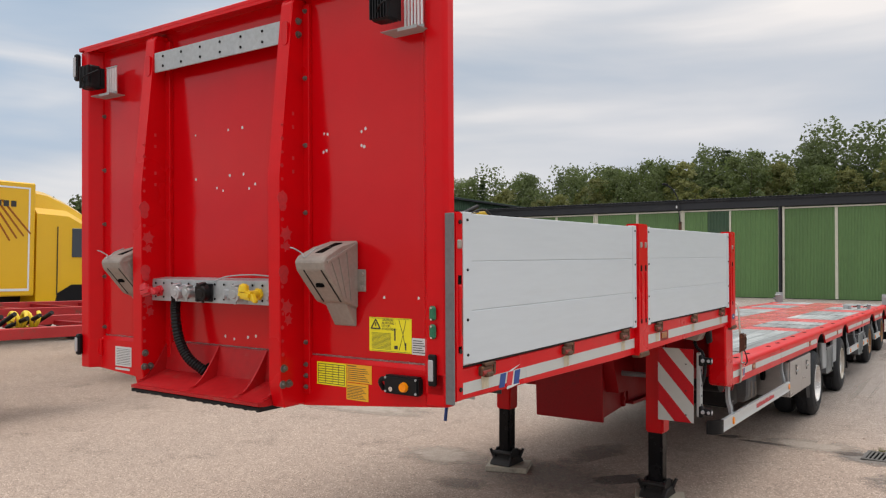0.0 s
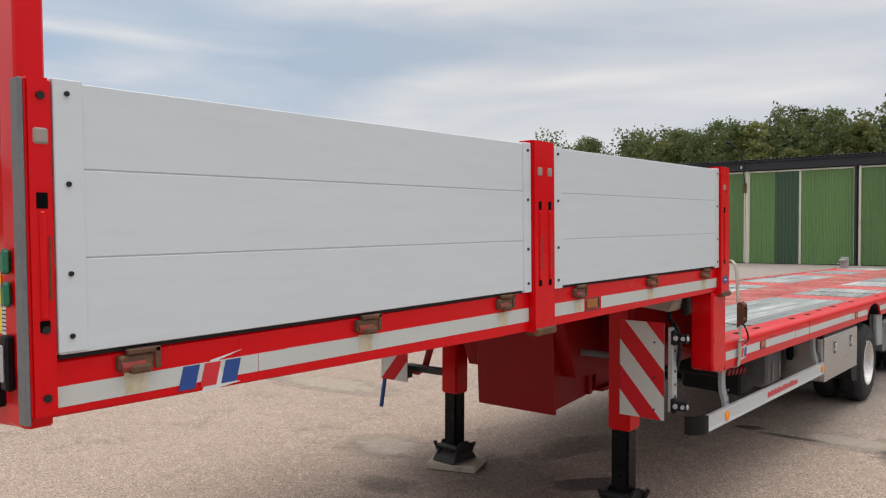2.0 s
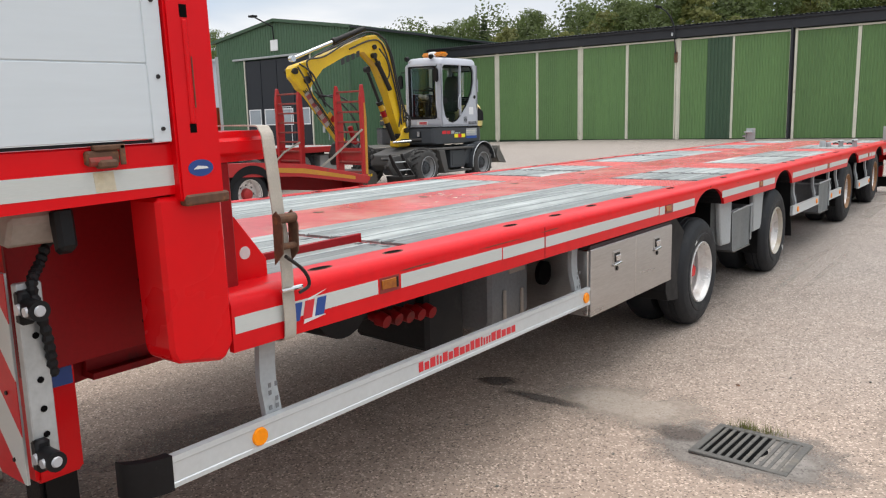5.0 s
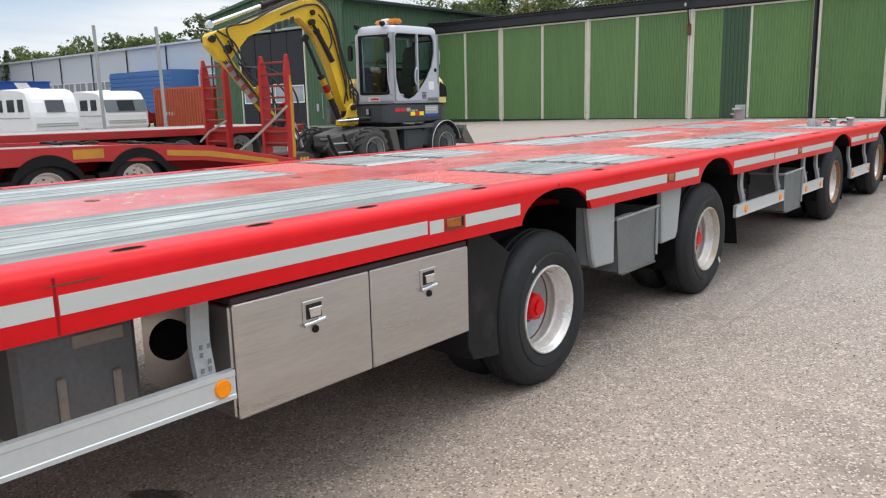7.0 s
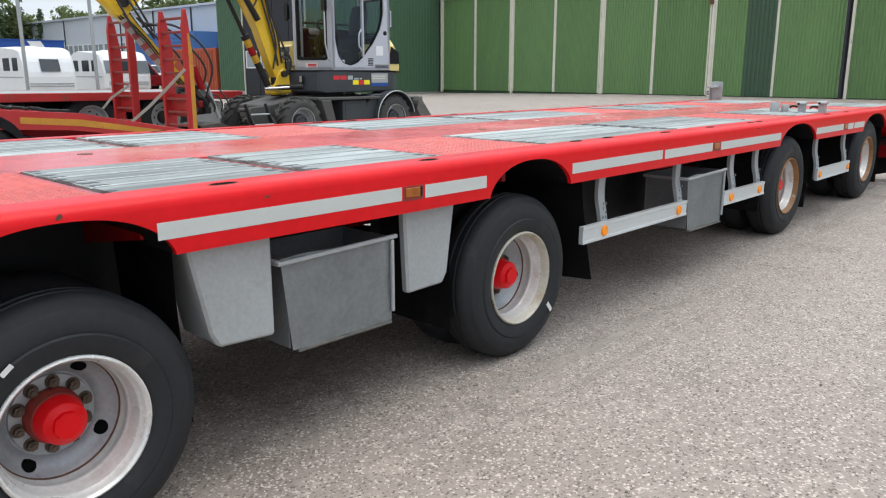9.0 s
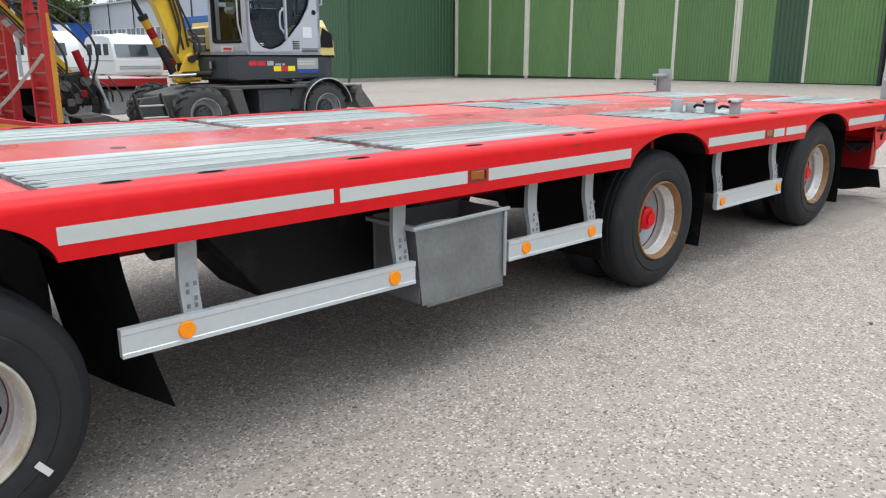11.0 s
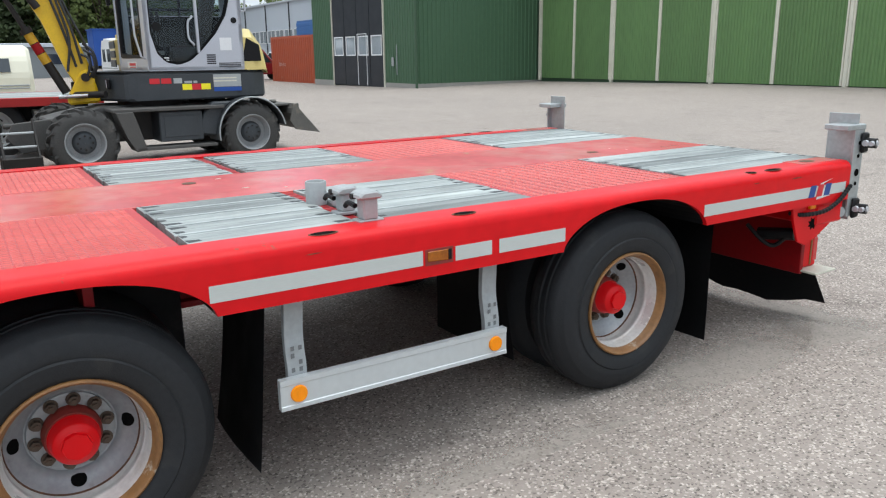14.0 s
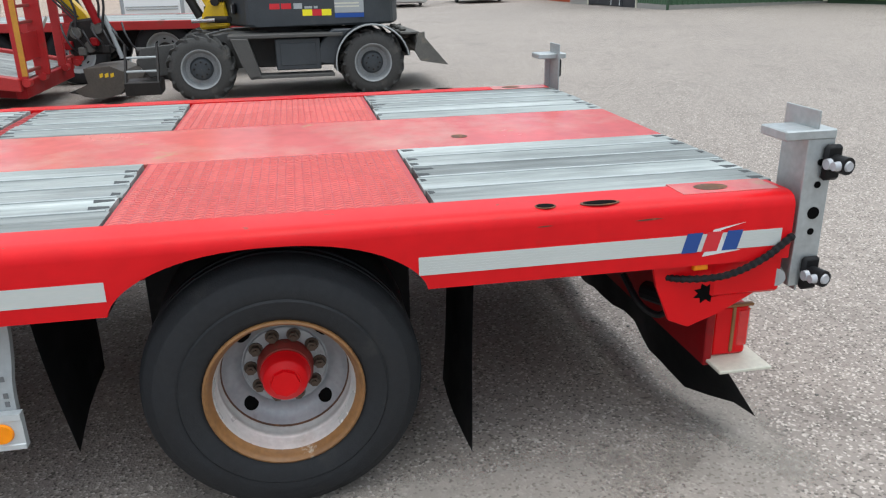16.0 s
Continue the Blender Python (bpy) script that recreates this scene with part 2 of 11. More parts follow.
RUBBER = mat("tyre_rubber", (0.0175, 0.019, 0.0215), 0.60, spec=0.32, var=0.22, scale=9, fine=50, dirt=(0.05, 0.047, 0.043), dirt_amount=0.24, dirt_scale=6, dirt_sharp=0.3, bump=0.15, bump_scale=160)
RUBBER_FLAP = mat("mudflap_rubber", (0.012, 0.012, 0.013), 0.55, spec=0.22, var=0.25, scale=6, dirt=(0.055, 0.052, 0.048), dirt_amount=0.26, dirt_scale=5, dirt_sharp=0.3)
RIM = mat("silver_wheel_paint", (0.69, 0.68, 0.655), 0.30, metal=0.35, var=0.14, scale=6, dirt=(0.33, 0.26, 0.18), dirt_amount=0.3, dirt_scale=6, dirt_sharp=0.3, specks=((0.28, 0.16, 0.07), 0.66, 12))
DISC = mat("grimy_wheel_disc", (0.33, 0.345, 0.36), 0.36, metal=0.3, var=0.15, scale=8, dirt=(0.10, 0.068, 0.045), dirt_amount=0.3, dirt_scale=7, dirt_sharp=0.2)
RIM_RUST = mat("rusty_rim_flange", (0.24, 0.115, 0.038), 0.5, var=0.25, scale=9, dirt=(0.115, 0.048, 0.016), dirt_amount=0.5, dirt_scale=7, dirt_sharp=0.25, specks=((0.50, 0.46, 0.38), 0.63, 5))
NUT = mat("brown_grimy_wheel_nut", (0.10, 0.070, 0.05), 0.55, metal=0.3, var=0.3, scale=20)
LATCH_RED = mat("worn_latch_paint", (0.26, 0.03, 0.022), 0.6, var=0.25, scale=12, dirt=(0.13, 0.06, 0.035), dirt_amount=0.4, dirt_scale=14)
RIM_CREAM = mat("yellowed_rim_paint", (0.46, 0.43, 0.36), 0.42, metal=0.1, var=0.15, scale=8, dirt=(0.26, 0.165, 0.07), dirt_amount=0.48, dirt_scale=6, dirt_sharp=0.25, specks=((0.16, 0.075, 0.03), 0.61, 14))
BOLT = mat("zinc_bolt", (0.20, 0.19, 0.17), 0.45, metal=0.6, var=0.3, scale=30)
RIM_GREY = mat("muddy_grey_rim", (0.30, 0.31, 0.315), 0.55, metal=0.1, var=0.2, scale=6, dirt=(0.19, 0.17, 0.14), dirt_amount=0.25, dirt_scale=6, dirt_sharp=0.3)
RUST = mat("rusty_steel", (0.12, 0.06, 0.035), 0.75, metal=0.2, var=0.35, scale=14, dirt=(0.30, 0.13, 0.05), dirt_amount=0.35, dirt_scale=20)
STRIP = mat("white_reflective_tape", (0.54, 0.565, 0.54), 0.4, var=0.05, scale=5, fine=90, stretch=(1, 0.4, 4), dirt=(0.50, 0.47, 0.40), dirt_amount=0.08, dirt_scale=7, dirt_sharp=0.25)
STRIP_STAIN = mat("rust_stained_tape", (0.58, 0.52, 0.38), 0.5, var=0.15, scale=10, dirt=(0.42, 0.29, 0.10), dirt_amount=0.5, dirt_scale=14, dirt_sharp=0.3)
AMBER = mat("amber_reflector", (0.98, 0.29, 0.002), 0.35, spec=0.3, var=0.08, scale=30, coat=0.1)
AMBER_DARK = mat("amber_marker_lens", (0.34, 0.095, 0.004), 0.22, spec=0.4, var=0.25, scale=30, coat=0.2, dirt=(0.12, 0.02, 0.006), dirt_amount=0.5, dirt_scale=22, dirt_sharp=0.3)
LENS = mat("clear_lamp_lens", (0.40, 0.41, 0.43), 0.12, var=0.1, scale=40, coat=0.8)
RED_LENS = mat("red_lamp_lens", (0.62, 0.01, 0.012), 0.18, var=0.1, scale=30, coat=0.7)
GREEN_LENS = mat("green_plastic", (0.01, 0.16, 0.08), 0.35, var=0.15, scale=20)
YELLOW_LABEL = mat("yellow_label", (0.90, 0.79, 0.02), 0.4, var=0.04)
ORANGE_LABEL = mat("orange_label", (0.85, 0.42, 0.02), 0.4, var=0.05)
WHITE_LABEL = mat("white_label", (0.66, 0.67, 0.66), 0.4, var=0.05)
INK = mat("black_print", (0.03, 0.03, 0.03), 0.5, var=0.1)
LOGO_BLUE = mat("blue_print", (0.012, 0.06, 0.26), 0.4, var=0.05)
LOGO_RED = mat("red_print", (0.60, 0.02, 0.03), 0.4, var=0.05)
BLUE_PLASTIC = mat("blue_plastic", (0.01, 0.05, 0.22), 0.4, var=0.1)
YELLOW_PLASTIC = mat("yellow_plastic", (0.80, 0.55, 0.02), 0.4, var=0.1, scale=20)
RED_DUSTY = mat("dusty_scuffed_red_paint", (0.46, 0.010, 0.013), 0.45, spec=0.3, var=0.15, scale=4, fine=25, dirt=(0.33, 0.15, 0.12), dirt_amount=0.3, dirt_scale=7, dirt_sharp=0.3)
PEEL = mat("lifted_paint_flake", (0.60, 0.042, 0.048), 0.55, var=0.12, scale=30)
WEBBING = mat("dirty_webbing", (0.46, 0.42, 0.36), 0.85, var=0.15, scale=20, fine=200, bump=0.4, bump_scale=300)


def plank_material(name):
    """Weathered boards: long dark and pale streaks along the grain, fine grain, and a tone of its own for each board."""
    m = bpy.data.materials.new(name)
    m.use_nodes = True
    nd, lk = m.node_tree.nodes, m.node_tree.links
    bsdf = nd["Principled BSDF"]
    tc = nd.new("ShaderNodeTexCoord")
    info = nd.new("ShaderNodeObjectInfo")
    shift = nd.new("ShaderNodeVectorMath")
    shift.operation = "SCALE"
    shift.inputs[0].default_value = (31.0, 17.0, 5.0)
    lk.new(info.outputs["Random"], shift.inputs["Scale"])
    moved = nd.new("ShaderNodeVectorMath")
    lk.new(tc.outputs["Object"], moved.inputs[0])
    lk.new(shift.outputs["Vector"], moved.inputs[1])

    def streak(sx, sy, detail, rough):
        mp = nd.new("ShaderNodeMapping")
        mp.inputs["Scale"].default_value = (sx, sy, sx)
        lk.new(moved.outputs["Vector"], mp.inputs["Vector"])
        n = nd.new("ShaderNodeTexNoise")
        n.inputs["Scale"].default_value = 1.0
        n.inputs["Detail"].default_value = detail
        n.inputs["Roughness"].default_value = rough
        lk.new(mp.outputs["Vector"], n.inputs["Vector"])
        return n.outputs["Fac"]

    broad = streak(13.0, 0.8, 6, 0.66)
    ramp = nd.new("ShaderNodeValToRGB")
    ramp.color_ramp.elements[0].position = 0.26
    ramp.color_ramp.elements[0].color = (0.15, 0.165, 0.16, 1)
    ramp.color_ramp.elements[1].position = 0.76
    ramp.color_ramp.elements[1].color = (0.50, 0.53, 0.515, 1)
    mid_ = ramp.color_ramp.elements.new(0.5)
    mid_.color = (0.30, 0.325, 0.315, 1)
    lk.new(broad, ramp.inputs["Fac"])
    patch = nd.new("ShaderNodeMapRange")
    patch.inputs["From Min"].default_value = 0.3
    patch.inputs["From Max"].default_value = 0.7
    patch.inputs["To Min"].default_value = 0.72
    patch.inputs["To Max"].default_value = 1.28
    lk.new(streak(5.0, 1.6, 6, 0.65), patch.inputs["Value"])
    tone = nd.new("ShaderNodeMapRange")
    tone.inputs["To Min"].default_value = 0.66
    tone.inputs["To Max"].default_value = 1.22
    lk.new(info.outputs["Random"], tone.inputs["Value"])
    both = nd.new("ShaderNodeMath")
    both.operation = "MULTIPLY"
    lk.new(patch.outputs["Result"], both.inputs[0])
    lk.new(tone.outputs["Result"], both.inputs[1])
    col = nd.new("ShaderNodeVectorMath")
    col.operation = "SCALE"
    lk.new(ramp.outputs["Color"], col.inputs[0])
    lk.new(both.outputs["Value"], col.inputs["Scale"])
    lk.new(col.outputs["Vector"], bsdf.inputs["Base Color"])
    bsdf.inputs["Roughness"].default_value = 0.5
    bsdf.inputs["Specular IOR Level"].default_value = 0.4
    bp = nd.new("ShaderNodeBump")
    bp.inputs["Strength"].default_value = 0.4
    bp.inputs["Distance"].default_value = 0.006
    lk.new(streak(60.0, 1.5, 4, 0.6), bp.inputs["Height"])
    lk.new(bp.outputs["Normal"], bsdf.inputs["Normal"])
    return m


PLANK = plank_material("weathered_grey_plank")
PLANK_END = mat("dark_damp_plank_end", (0.055, 0.06, 0.062), 0.8, var=0.3, scale=20)
RIDGE = mat("bright_aluminium_ridge", (0.42, 0.45, 0.45), 0.5, metal=0.2, var=0.25, scale=5, stretch=(1, 0.25, 1), dirt=(0.20, 0.21, 0.205), dirt_amount=0.3, dirt_scale=3, dirt_sharp=0.3)
CHOCK = mat("grey_plastic_chock", (0.30, 0.262, 0.228), 0.6, var=0.14, scale=10, dirt=(0.18, 0.15, 0.12), dirt_amount=0.15, dirt_scale=9)
HOLE = mat("dark_opening", (0.004, 0.004, 0.004), 0.9, spec=0.05, var=0.2)
TANK_GREY = mat("grimy_grey_plastic", (0.15, 0.155, 0.16), 0.6, var=0.2, scale=6, dirt=(0.07, 0.068, 0.065), dirt_amount=0.2, dirt_scale=5, dirt_sharp=0.3)
YELLOW = mat("excavator_yellow", (0.70, 0.44, 0.010), 0.38, var=0.12, scale=4, coat=0.15, dirt=(0.20, 0.13, 0.04), dirt_amount=0.16, dirt_scale=6, dirt_sharp=0.2)
CAB_GREY = mat("silver_cab_paint", (0.48, 0.50, 0.55), 0.35, metal=0.1, var=0.06, scale=3, coat=0.3)
EXC_DARK = mat("dark_grey_machine_paint", (0.048, 0.054, 0.060), 0.5, spec=0.35, var=0.2, scale=5, dirt=(0.12, 0.11, 0.095), dirt_amount=0.2, dirt_scale=5, dirt_sharp=0.3)
MUD_STEEL = mat("muddy_steel", (0.12, 0.115, 0.105), 0.7, metal=0.2, var=0.3, scale=8, dirt=(0.26, 0.22, 0.17), dirt_amount=0.4, dirt_scale=7, dirt_sharp=0.3)
GREEN_DOOR = mat("green_corrugated_door", (0.112, 0.212, 0.074), 0.55, var=0.16, scale=0.6, fine=7, per_piece=0.09, dirt=(0.078, 0.125, 0.052), dirt_amount=0.2, dirt_scale=1.2, dirt_sharp=0.35, stretch=(2.4, 1, 0.35))
GREEN_DARK = mat("dark_green_sheet", (0.042, 0.088, 0.048), 0.55, var=0.1, scale=0.6, fine=8)
GREEN_HALL = mat("green_hall_cladding", (0.054, 0.117, 0.062), 0.55, var=0.1, scale=0.4, fine=6, per_piece=0.03)
CREAM = mat("cream_timber_trim", (0.62, 0.60, 0.50), 0.6, var=0.12, scale=3, dirt=(0.35, 0.30, 0.22), dirt_amount=0.1, dirt_scale=4)
FASCIA = mat("dark_fascia_board", (0.018, 0.020, 0.025), 0.6, var=0.2, scale=2)
ROOF = mat("dark_corrugated_roof", (0.05, 0.053, 0.058), 0.6, var=0.25, scale=1.5)
DOOR_DARK = mat("anthracite_folding_door", (0.019, 0.022, 0.028), 0.45, spec=0.3, var=0.12, scale=1.5)
CONCRETE = mat("grey_concrete", (0.30, 0.29, 0.27), 0.85, var=0.16, scale=3, bump=0.2)
# Pale base colour stands in for sky reflected in the panes.
RIBBON = mat("sky_toned_window", (0.30, 0.34, 0.37), 0.1, var=0.3, scale=0.35, coat=0.5)
CLAD_GREY = mat("pale_grey_cladding", (0.50, 0.545, 0.60), 0.5, var=0.05, scale=0.3)
CLAD_BLUE = mat("blue_cladding", (0.05, 0.14, 0.36), 0.5, var=0.08, scale=0.5)
CONTAINER = mat("rusty_orange_container", (0.42, 0.085, 0.035), 0.6, var=0.14, scale=1.5, dirt=(0.50, 0.27, 0.17), dirt_amount=0.16, dirt_scale=2.4, dirt_sharp=0.2)
CARAVAN = mat("white_caravan_skin", (0.74, 0.75, 0.76), 0.35, var=0.04, scale=1)
CARAVAN_CREAM = mat("cream_caravan_skin", (0.70, 0.68, 0.55), 0.4, var=0.05, scale=1)
TINTED = mat("dark_tinted_window", (0.03, 0.036, 0.042), 0.08, var=0.15, scale=2, coat=0.5)
TARP_BLUE = mat("blue_tarpaulin", (0.012, 0.07, 0.32), 0.45, var=0.1, scale=1.5)
WHITE = mat("white_paint", (0.76, 0.77, 0.78), 0.4, var=0.05, scale=2)
TRUCK_YELLOW = mat("truck_yellow_paint", (0.80, 0.46, 0.008), 0.35, var=0.05, scale=1, coat=0.3)
CAB_LINING = mat("black_cab_lining", (0.010, 0.010, 0.011), 0.8, spec=0.15, var=0.3, scale=6)
SEAT = mat("dark_seat_fabric", (0.035, 0.03, 0.028), 0.9, var=0.2, scale=10)
GLASS = glass("clear_glass", (0.82, 0.86, 0.87), 0.022)
GREEN_BOARD = mat("pale_timber_pad", (0.42, 0.37, 0.29), 0.8, var=0.2, scale=8, stretch=(1, 4, 1), dirt=(0.20, 0.17, 0.13), dirt_amount=0.2, dirt_scale=6)
BARK = mat("tree_bark", (0.09, 0.07, 0.055), 0.9, var=0.3, scale=6)


def leaf_material(name, color, second):
    m = mat(name, color, 0.7, var=0.22, scale=0.5, fine=3, dirt=second, dirt_amount=0.3, dirt_scale=0.6, dirt_sharp=0.3, per_piece=0.22)
    nd, lk = m.node_tree.nodes, m.node_tree.links
    bsdf = nd["Principled BSDF"]
    tint = bsdf.inputs["Base Color"].links[0].from_socket
    thin = nd.new("ShaderNodeBsdfTranslucent")
    lk.new(tint, thin.inputs["Color"])
    both = nd.new("ShaderNodeMixShader")
    both.inputs["Fac"].default_value = 0.5
    lk.new(bsdf.outputs["BSDF"], both.inputs[1])
    lk.new(thin.outputs["BSDF"], both.inputs[2])
    lk.new(both.outputs["Shader"], nd["Material Output"].inputs["Surface"])
    return m


LEAF_A = leaf_material("broadleaf_foliage", (0.112, 0.150, 0.046), (0.165, 0.175, 0.055))
LEAF_B = leaf_material("yellowing_birch_foliage", (0.20, 0.21, 0.065), (0.19, 0.165, 0.06))
LEAF_C = leaf_material("dark_conifer_foliage", (0.075, 0.112, 0.046), (0.10, 0.13, 0.055))

# ---------------------------------------------------------------- mesh helpers


def box(bm, x0, x1, y0, y1, z0, z1, bevel=0.0, seg=1):
    vs = [bm.verts.new((x, y, z)) for x in (x0, x1) for y in (y0, y1) for z in (z0, z1)]
    idx = ((0, 1, 3, 2), (4, 6, 7, 5), (0, 4, 5, 1), (2, 3, 7, 6), (0, 2, 6, 4), (1, 5, 7, 3))
    fs = [bm.faces.new([vs[i] for i in f]) for f in idx]
    if bevel > 0:
        es = list({e for f in fs for e in f.edges})
        bmesh.ops.bevel(bm, geom=es, offset=bevel, segments=seg, affect="EDGES", clamp_overlap=True)


def prism(bm, pts, axis, a, b, bevel=0.0):
    """A flat outline, extruded along an axis. pts are the two other coordinates in x, y, z order."""
    def at(p, v):
        return {"x": (v, p[0], p[1]), "y": (p[0], v, p[1]), "z": (p[0], p[1], v)}[axis]
    lo = [bm.verts.new(at(p, a)) for p in pts]
    hi = [bm.verts.new(at(p, b)) for p in pts]
    n = len(pts)
    fs = [bm.faces.new(lo[::-1]), bm.faces.new(hi)]
    for i in range(n):
        j = (i + 1) % n
        fs.append(bm.faces.new((lo[i], lo[j], hi[j], hi[i])))
    if bevel > 0:
        es = list({e for f in fs for e in f.edges})
        bmesh.ops.bevel(bm, geom=es, offset=bevel, segments=1, affect="EDGES", clamp_overlap=True)


def frame_of(d):
    d = Vector(d).normalized()
    up = Vector((0, 0, 1)) if abs(d.z) < 0.95 else Vector((1, 0, 0))
    a = d.cross(up).normalized()
    return a, d.cross(a).normalized()


def cyl(bm, p, q, r, r2=None, seg=14, caps=True):
    p, q = Vector(p), Vector(q)
    r2 = r if r2 is None else r2
    a, b = frame_of(q - p)
    ring = [(math.cos(2 * math.pi * i / seg), math.sin(2 * math.pi * i / seg)) for i in range(seg)]
    lo = [bm.verts.new(p + (a * c + b * s) * r) for c, s in ring]
    hi = [bm.verts.new(q + (a * c + b * s) * r2) for c, s in ring]
    for i in range(seg):
        j = (i + 1) % seg
        bm.faces.new((lo[i], hi[i], hi[j], lo[j]))
    if caps:
        bm.faces.new(lo)
        bm.faces.new(hi[::-1])


def tube(bm, pts, r, seg=8, radii=None):
    """A pipe along a bent line."""
    pts = [Vector(p) for p in pts]
    rings = []
    a = None
    for i, p in enumerate(pts):
        d = (pts[min(i + 1, len(pts) - 1)] - pts[max(i - 1, 0)]).normalized()
        if a is None:
            a, b = frame_of(d)
        else:
            a = (a - d * a.dot(d)).normalized()
            b = d.cross(a)
        rr = radii[i] if radii else r
        rings.append([bm.verts.new(p + (a * math.cos(2 * math.pi * k / seg) + b * math.sin(2 * math.pi * k / seg)) * rr) for k in range(seg)])
    for u, v in zip(rings, rings[1:]):
        for k in range(seg):
            j = (k + 1) % seg
            bm.faces.new((u[k], u[j], v[j], v[k]))
    bm.faces.new(rings[0][::-1])
    bm.faces.new(rings[-1])


def curve_points(pts, n=6):
    """A smooth line through points (Catmull-Rom)."""
    pts = [Vector(p) for p in pts]
    ext = [2 * pts[0] - pts[1]] + pts + [2 * pts[-1] - pts[-2]]
    out = []
    for i in range(1, len(ext) - 2):
        p0, p1, p2, p3 = ext[i - 1:i + 3]
        for k in range(n):
            t = k / n
            out.append(0.5 * ((2 * p1) + (p2 - p0) * t + (2 * p0 - 5 * p1 + 4 * p2 - p3) * t * t + (3 * p1 - p0 - 3 * p2 + p3) * t ** 3))
    out.append(pts[-1])
    return out


def lathe_x(bm, profile, c=(0, 0, 0), seg=40, closed=False):
    """Turn a profile of (x, radius) about a line along x through c."""
    rings = []
    for x, r in profile:
        rings.append([bm.verts.new((c[0] + x, c[1] + r * math.cos(2 * math.pi * k / seg), c[2] + r * math.sin(2 * math.pi * k / seg))) for k in range(seg)])
    pairs = list(zip(rings, rings[1:])) + ([(rings[-1], rings[0])] if closed else [])
    for u, v in pairs:
        for k in range(seg):
            j = (k + 1) % seg
            bm.faces.new((u[k], v[k], v[j], u[j]))


def loft(bm, sections):
    """Join closed cross-sections of equal point count, with end caps."""
    rings = [[bm.verts.new(p) for p in s] for s in sections]
    n = len(rings[0])
    for u, v in zip(rings, rings[1:]):
        for k in range(n):
            j = (k + 1) % n
            bm.faces.new((u[k], v[k], v[j], u[j]))
    bm.faces.new(rings[0])
    bm.faces.new(rings[-1][::-1])


def mesh_from(name, bm, material, smooth=False):
    bmesh.ops.recalc_face_normals(bm, faces=bm.faces)
    me = bpy.data.meshes.new(name)
    bm.to_mesh(me)
    bm.free()
    me.materials.append(material)
    if smooth:
        me.polygons.foreach_set("use_smooth", [True] * len(me.polygons))
        me.set_sharp_from_angle(angle=radians(38))
    me.update()
    return me


def part(name, bm, material, parent, label="", m=None, smooth=False, kind=""):
    """One mesh under a thing or under a part. m: its own pose (as deck tilt or gooseneck tilt)."""
    ob = new(name, mesh_from(name, bm, material, smooth))
    ob.parent = parent
    if m is not None:
        ob.matrix_basis = m
    return tagged(ob, label, kind=kind)


def piece(name, mesh, parent, m):
    ob = new(name, mesh)
    ob.parent = parent
    ob.matrix_basis = m
    return ob


def thing(name, label, category, at=(0, 0, 0), group="", kind=""):
    ob = new(name)
    ob.empty_display_size = 0.2
    ob.location = at
    return tagged(ob, label, category, group, kind)


def solid(name, bm, material, label, category, at=None, kind="", group="", smooth=False):
    ob = new(name, mesh_from(name, bm, material, smooth))
    if at is not None:
        ob.matrix_basis = at
    return tagged(ob, label, category, group, kind)


def letters(text, size, material, parent, m, name="lettering", label=""):
    cu = bpy.data.curves.new(name, "FONT")
    cu.body = text
    cu.size = size
    cu.extrude = 0.0006
    tmp = bpy.data.objects.new(name, cu)
    scene.collection.objects.link(tmp)
    bpy.context.view_layer.update()
    me = bpy.data.meshes.new_from_object(tmp.evaluated_get(bpy.context.evaluated_depsgraph_get()))
    bpy.data.objects.remove(tmp)
    bpy.data.curves.remove(cu)
    me.materials.clear()
    me.materials.append(material)
    ob = new(name, me)
    ob.parent = parent
    ob.matrix_basis = m
    return tagged(ob, label)


def ground_z(x, y):
    """The yard climbs gently towards the garages."""
    s = 0.0205 * max(-12.0, min(y, 40.0))

    def ease(a, b, v):
        u = min(1.0, max(0.0, (v - a) / (b - a)))
        return u * u * (3 - 2 * u)
    s -= 0.055 * ease(4.6, 8.0, y) * (1 - ease(19.5, 24.0, y)) * (1 - ease(0.2, 1.3, x)) * ease(-5.5, -3.5, x)     # shallow wheel track
    far = min(1.0, max(0.0, (-x - 14.0) / 20.0))
    low = 0.22 + 0.012 * max(-10.0, min(y - 14.0, 26.0))
    return s * (1 - far) + low * far

# ---------------------------------------------------------------- ground


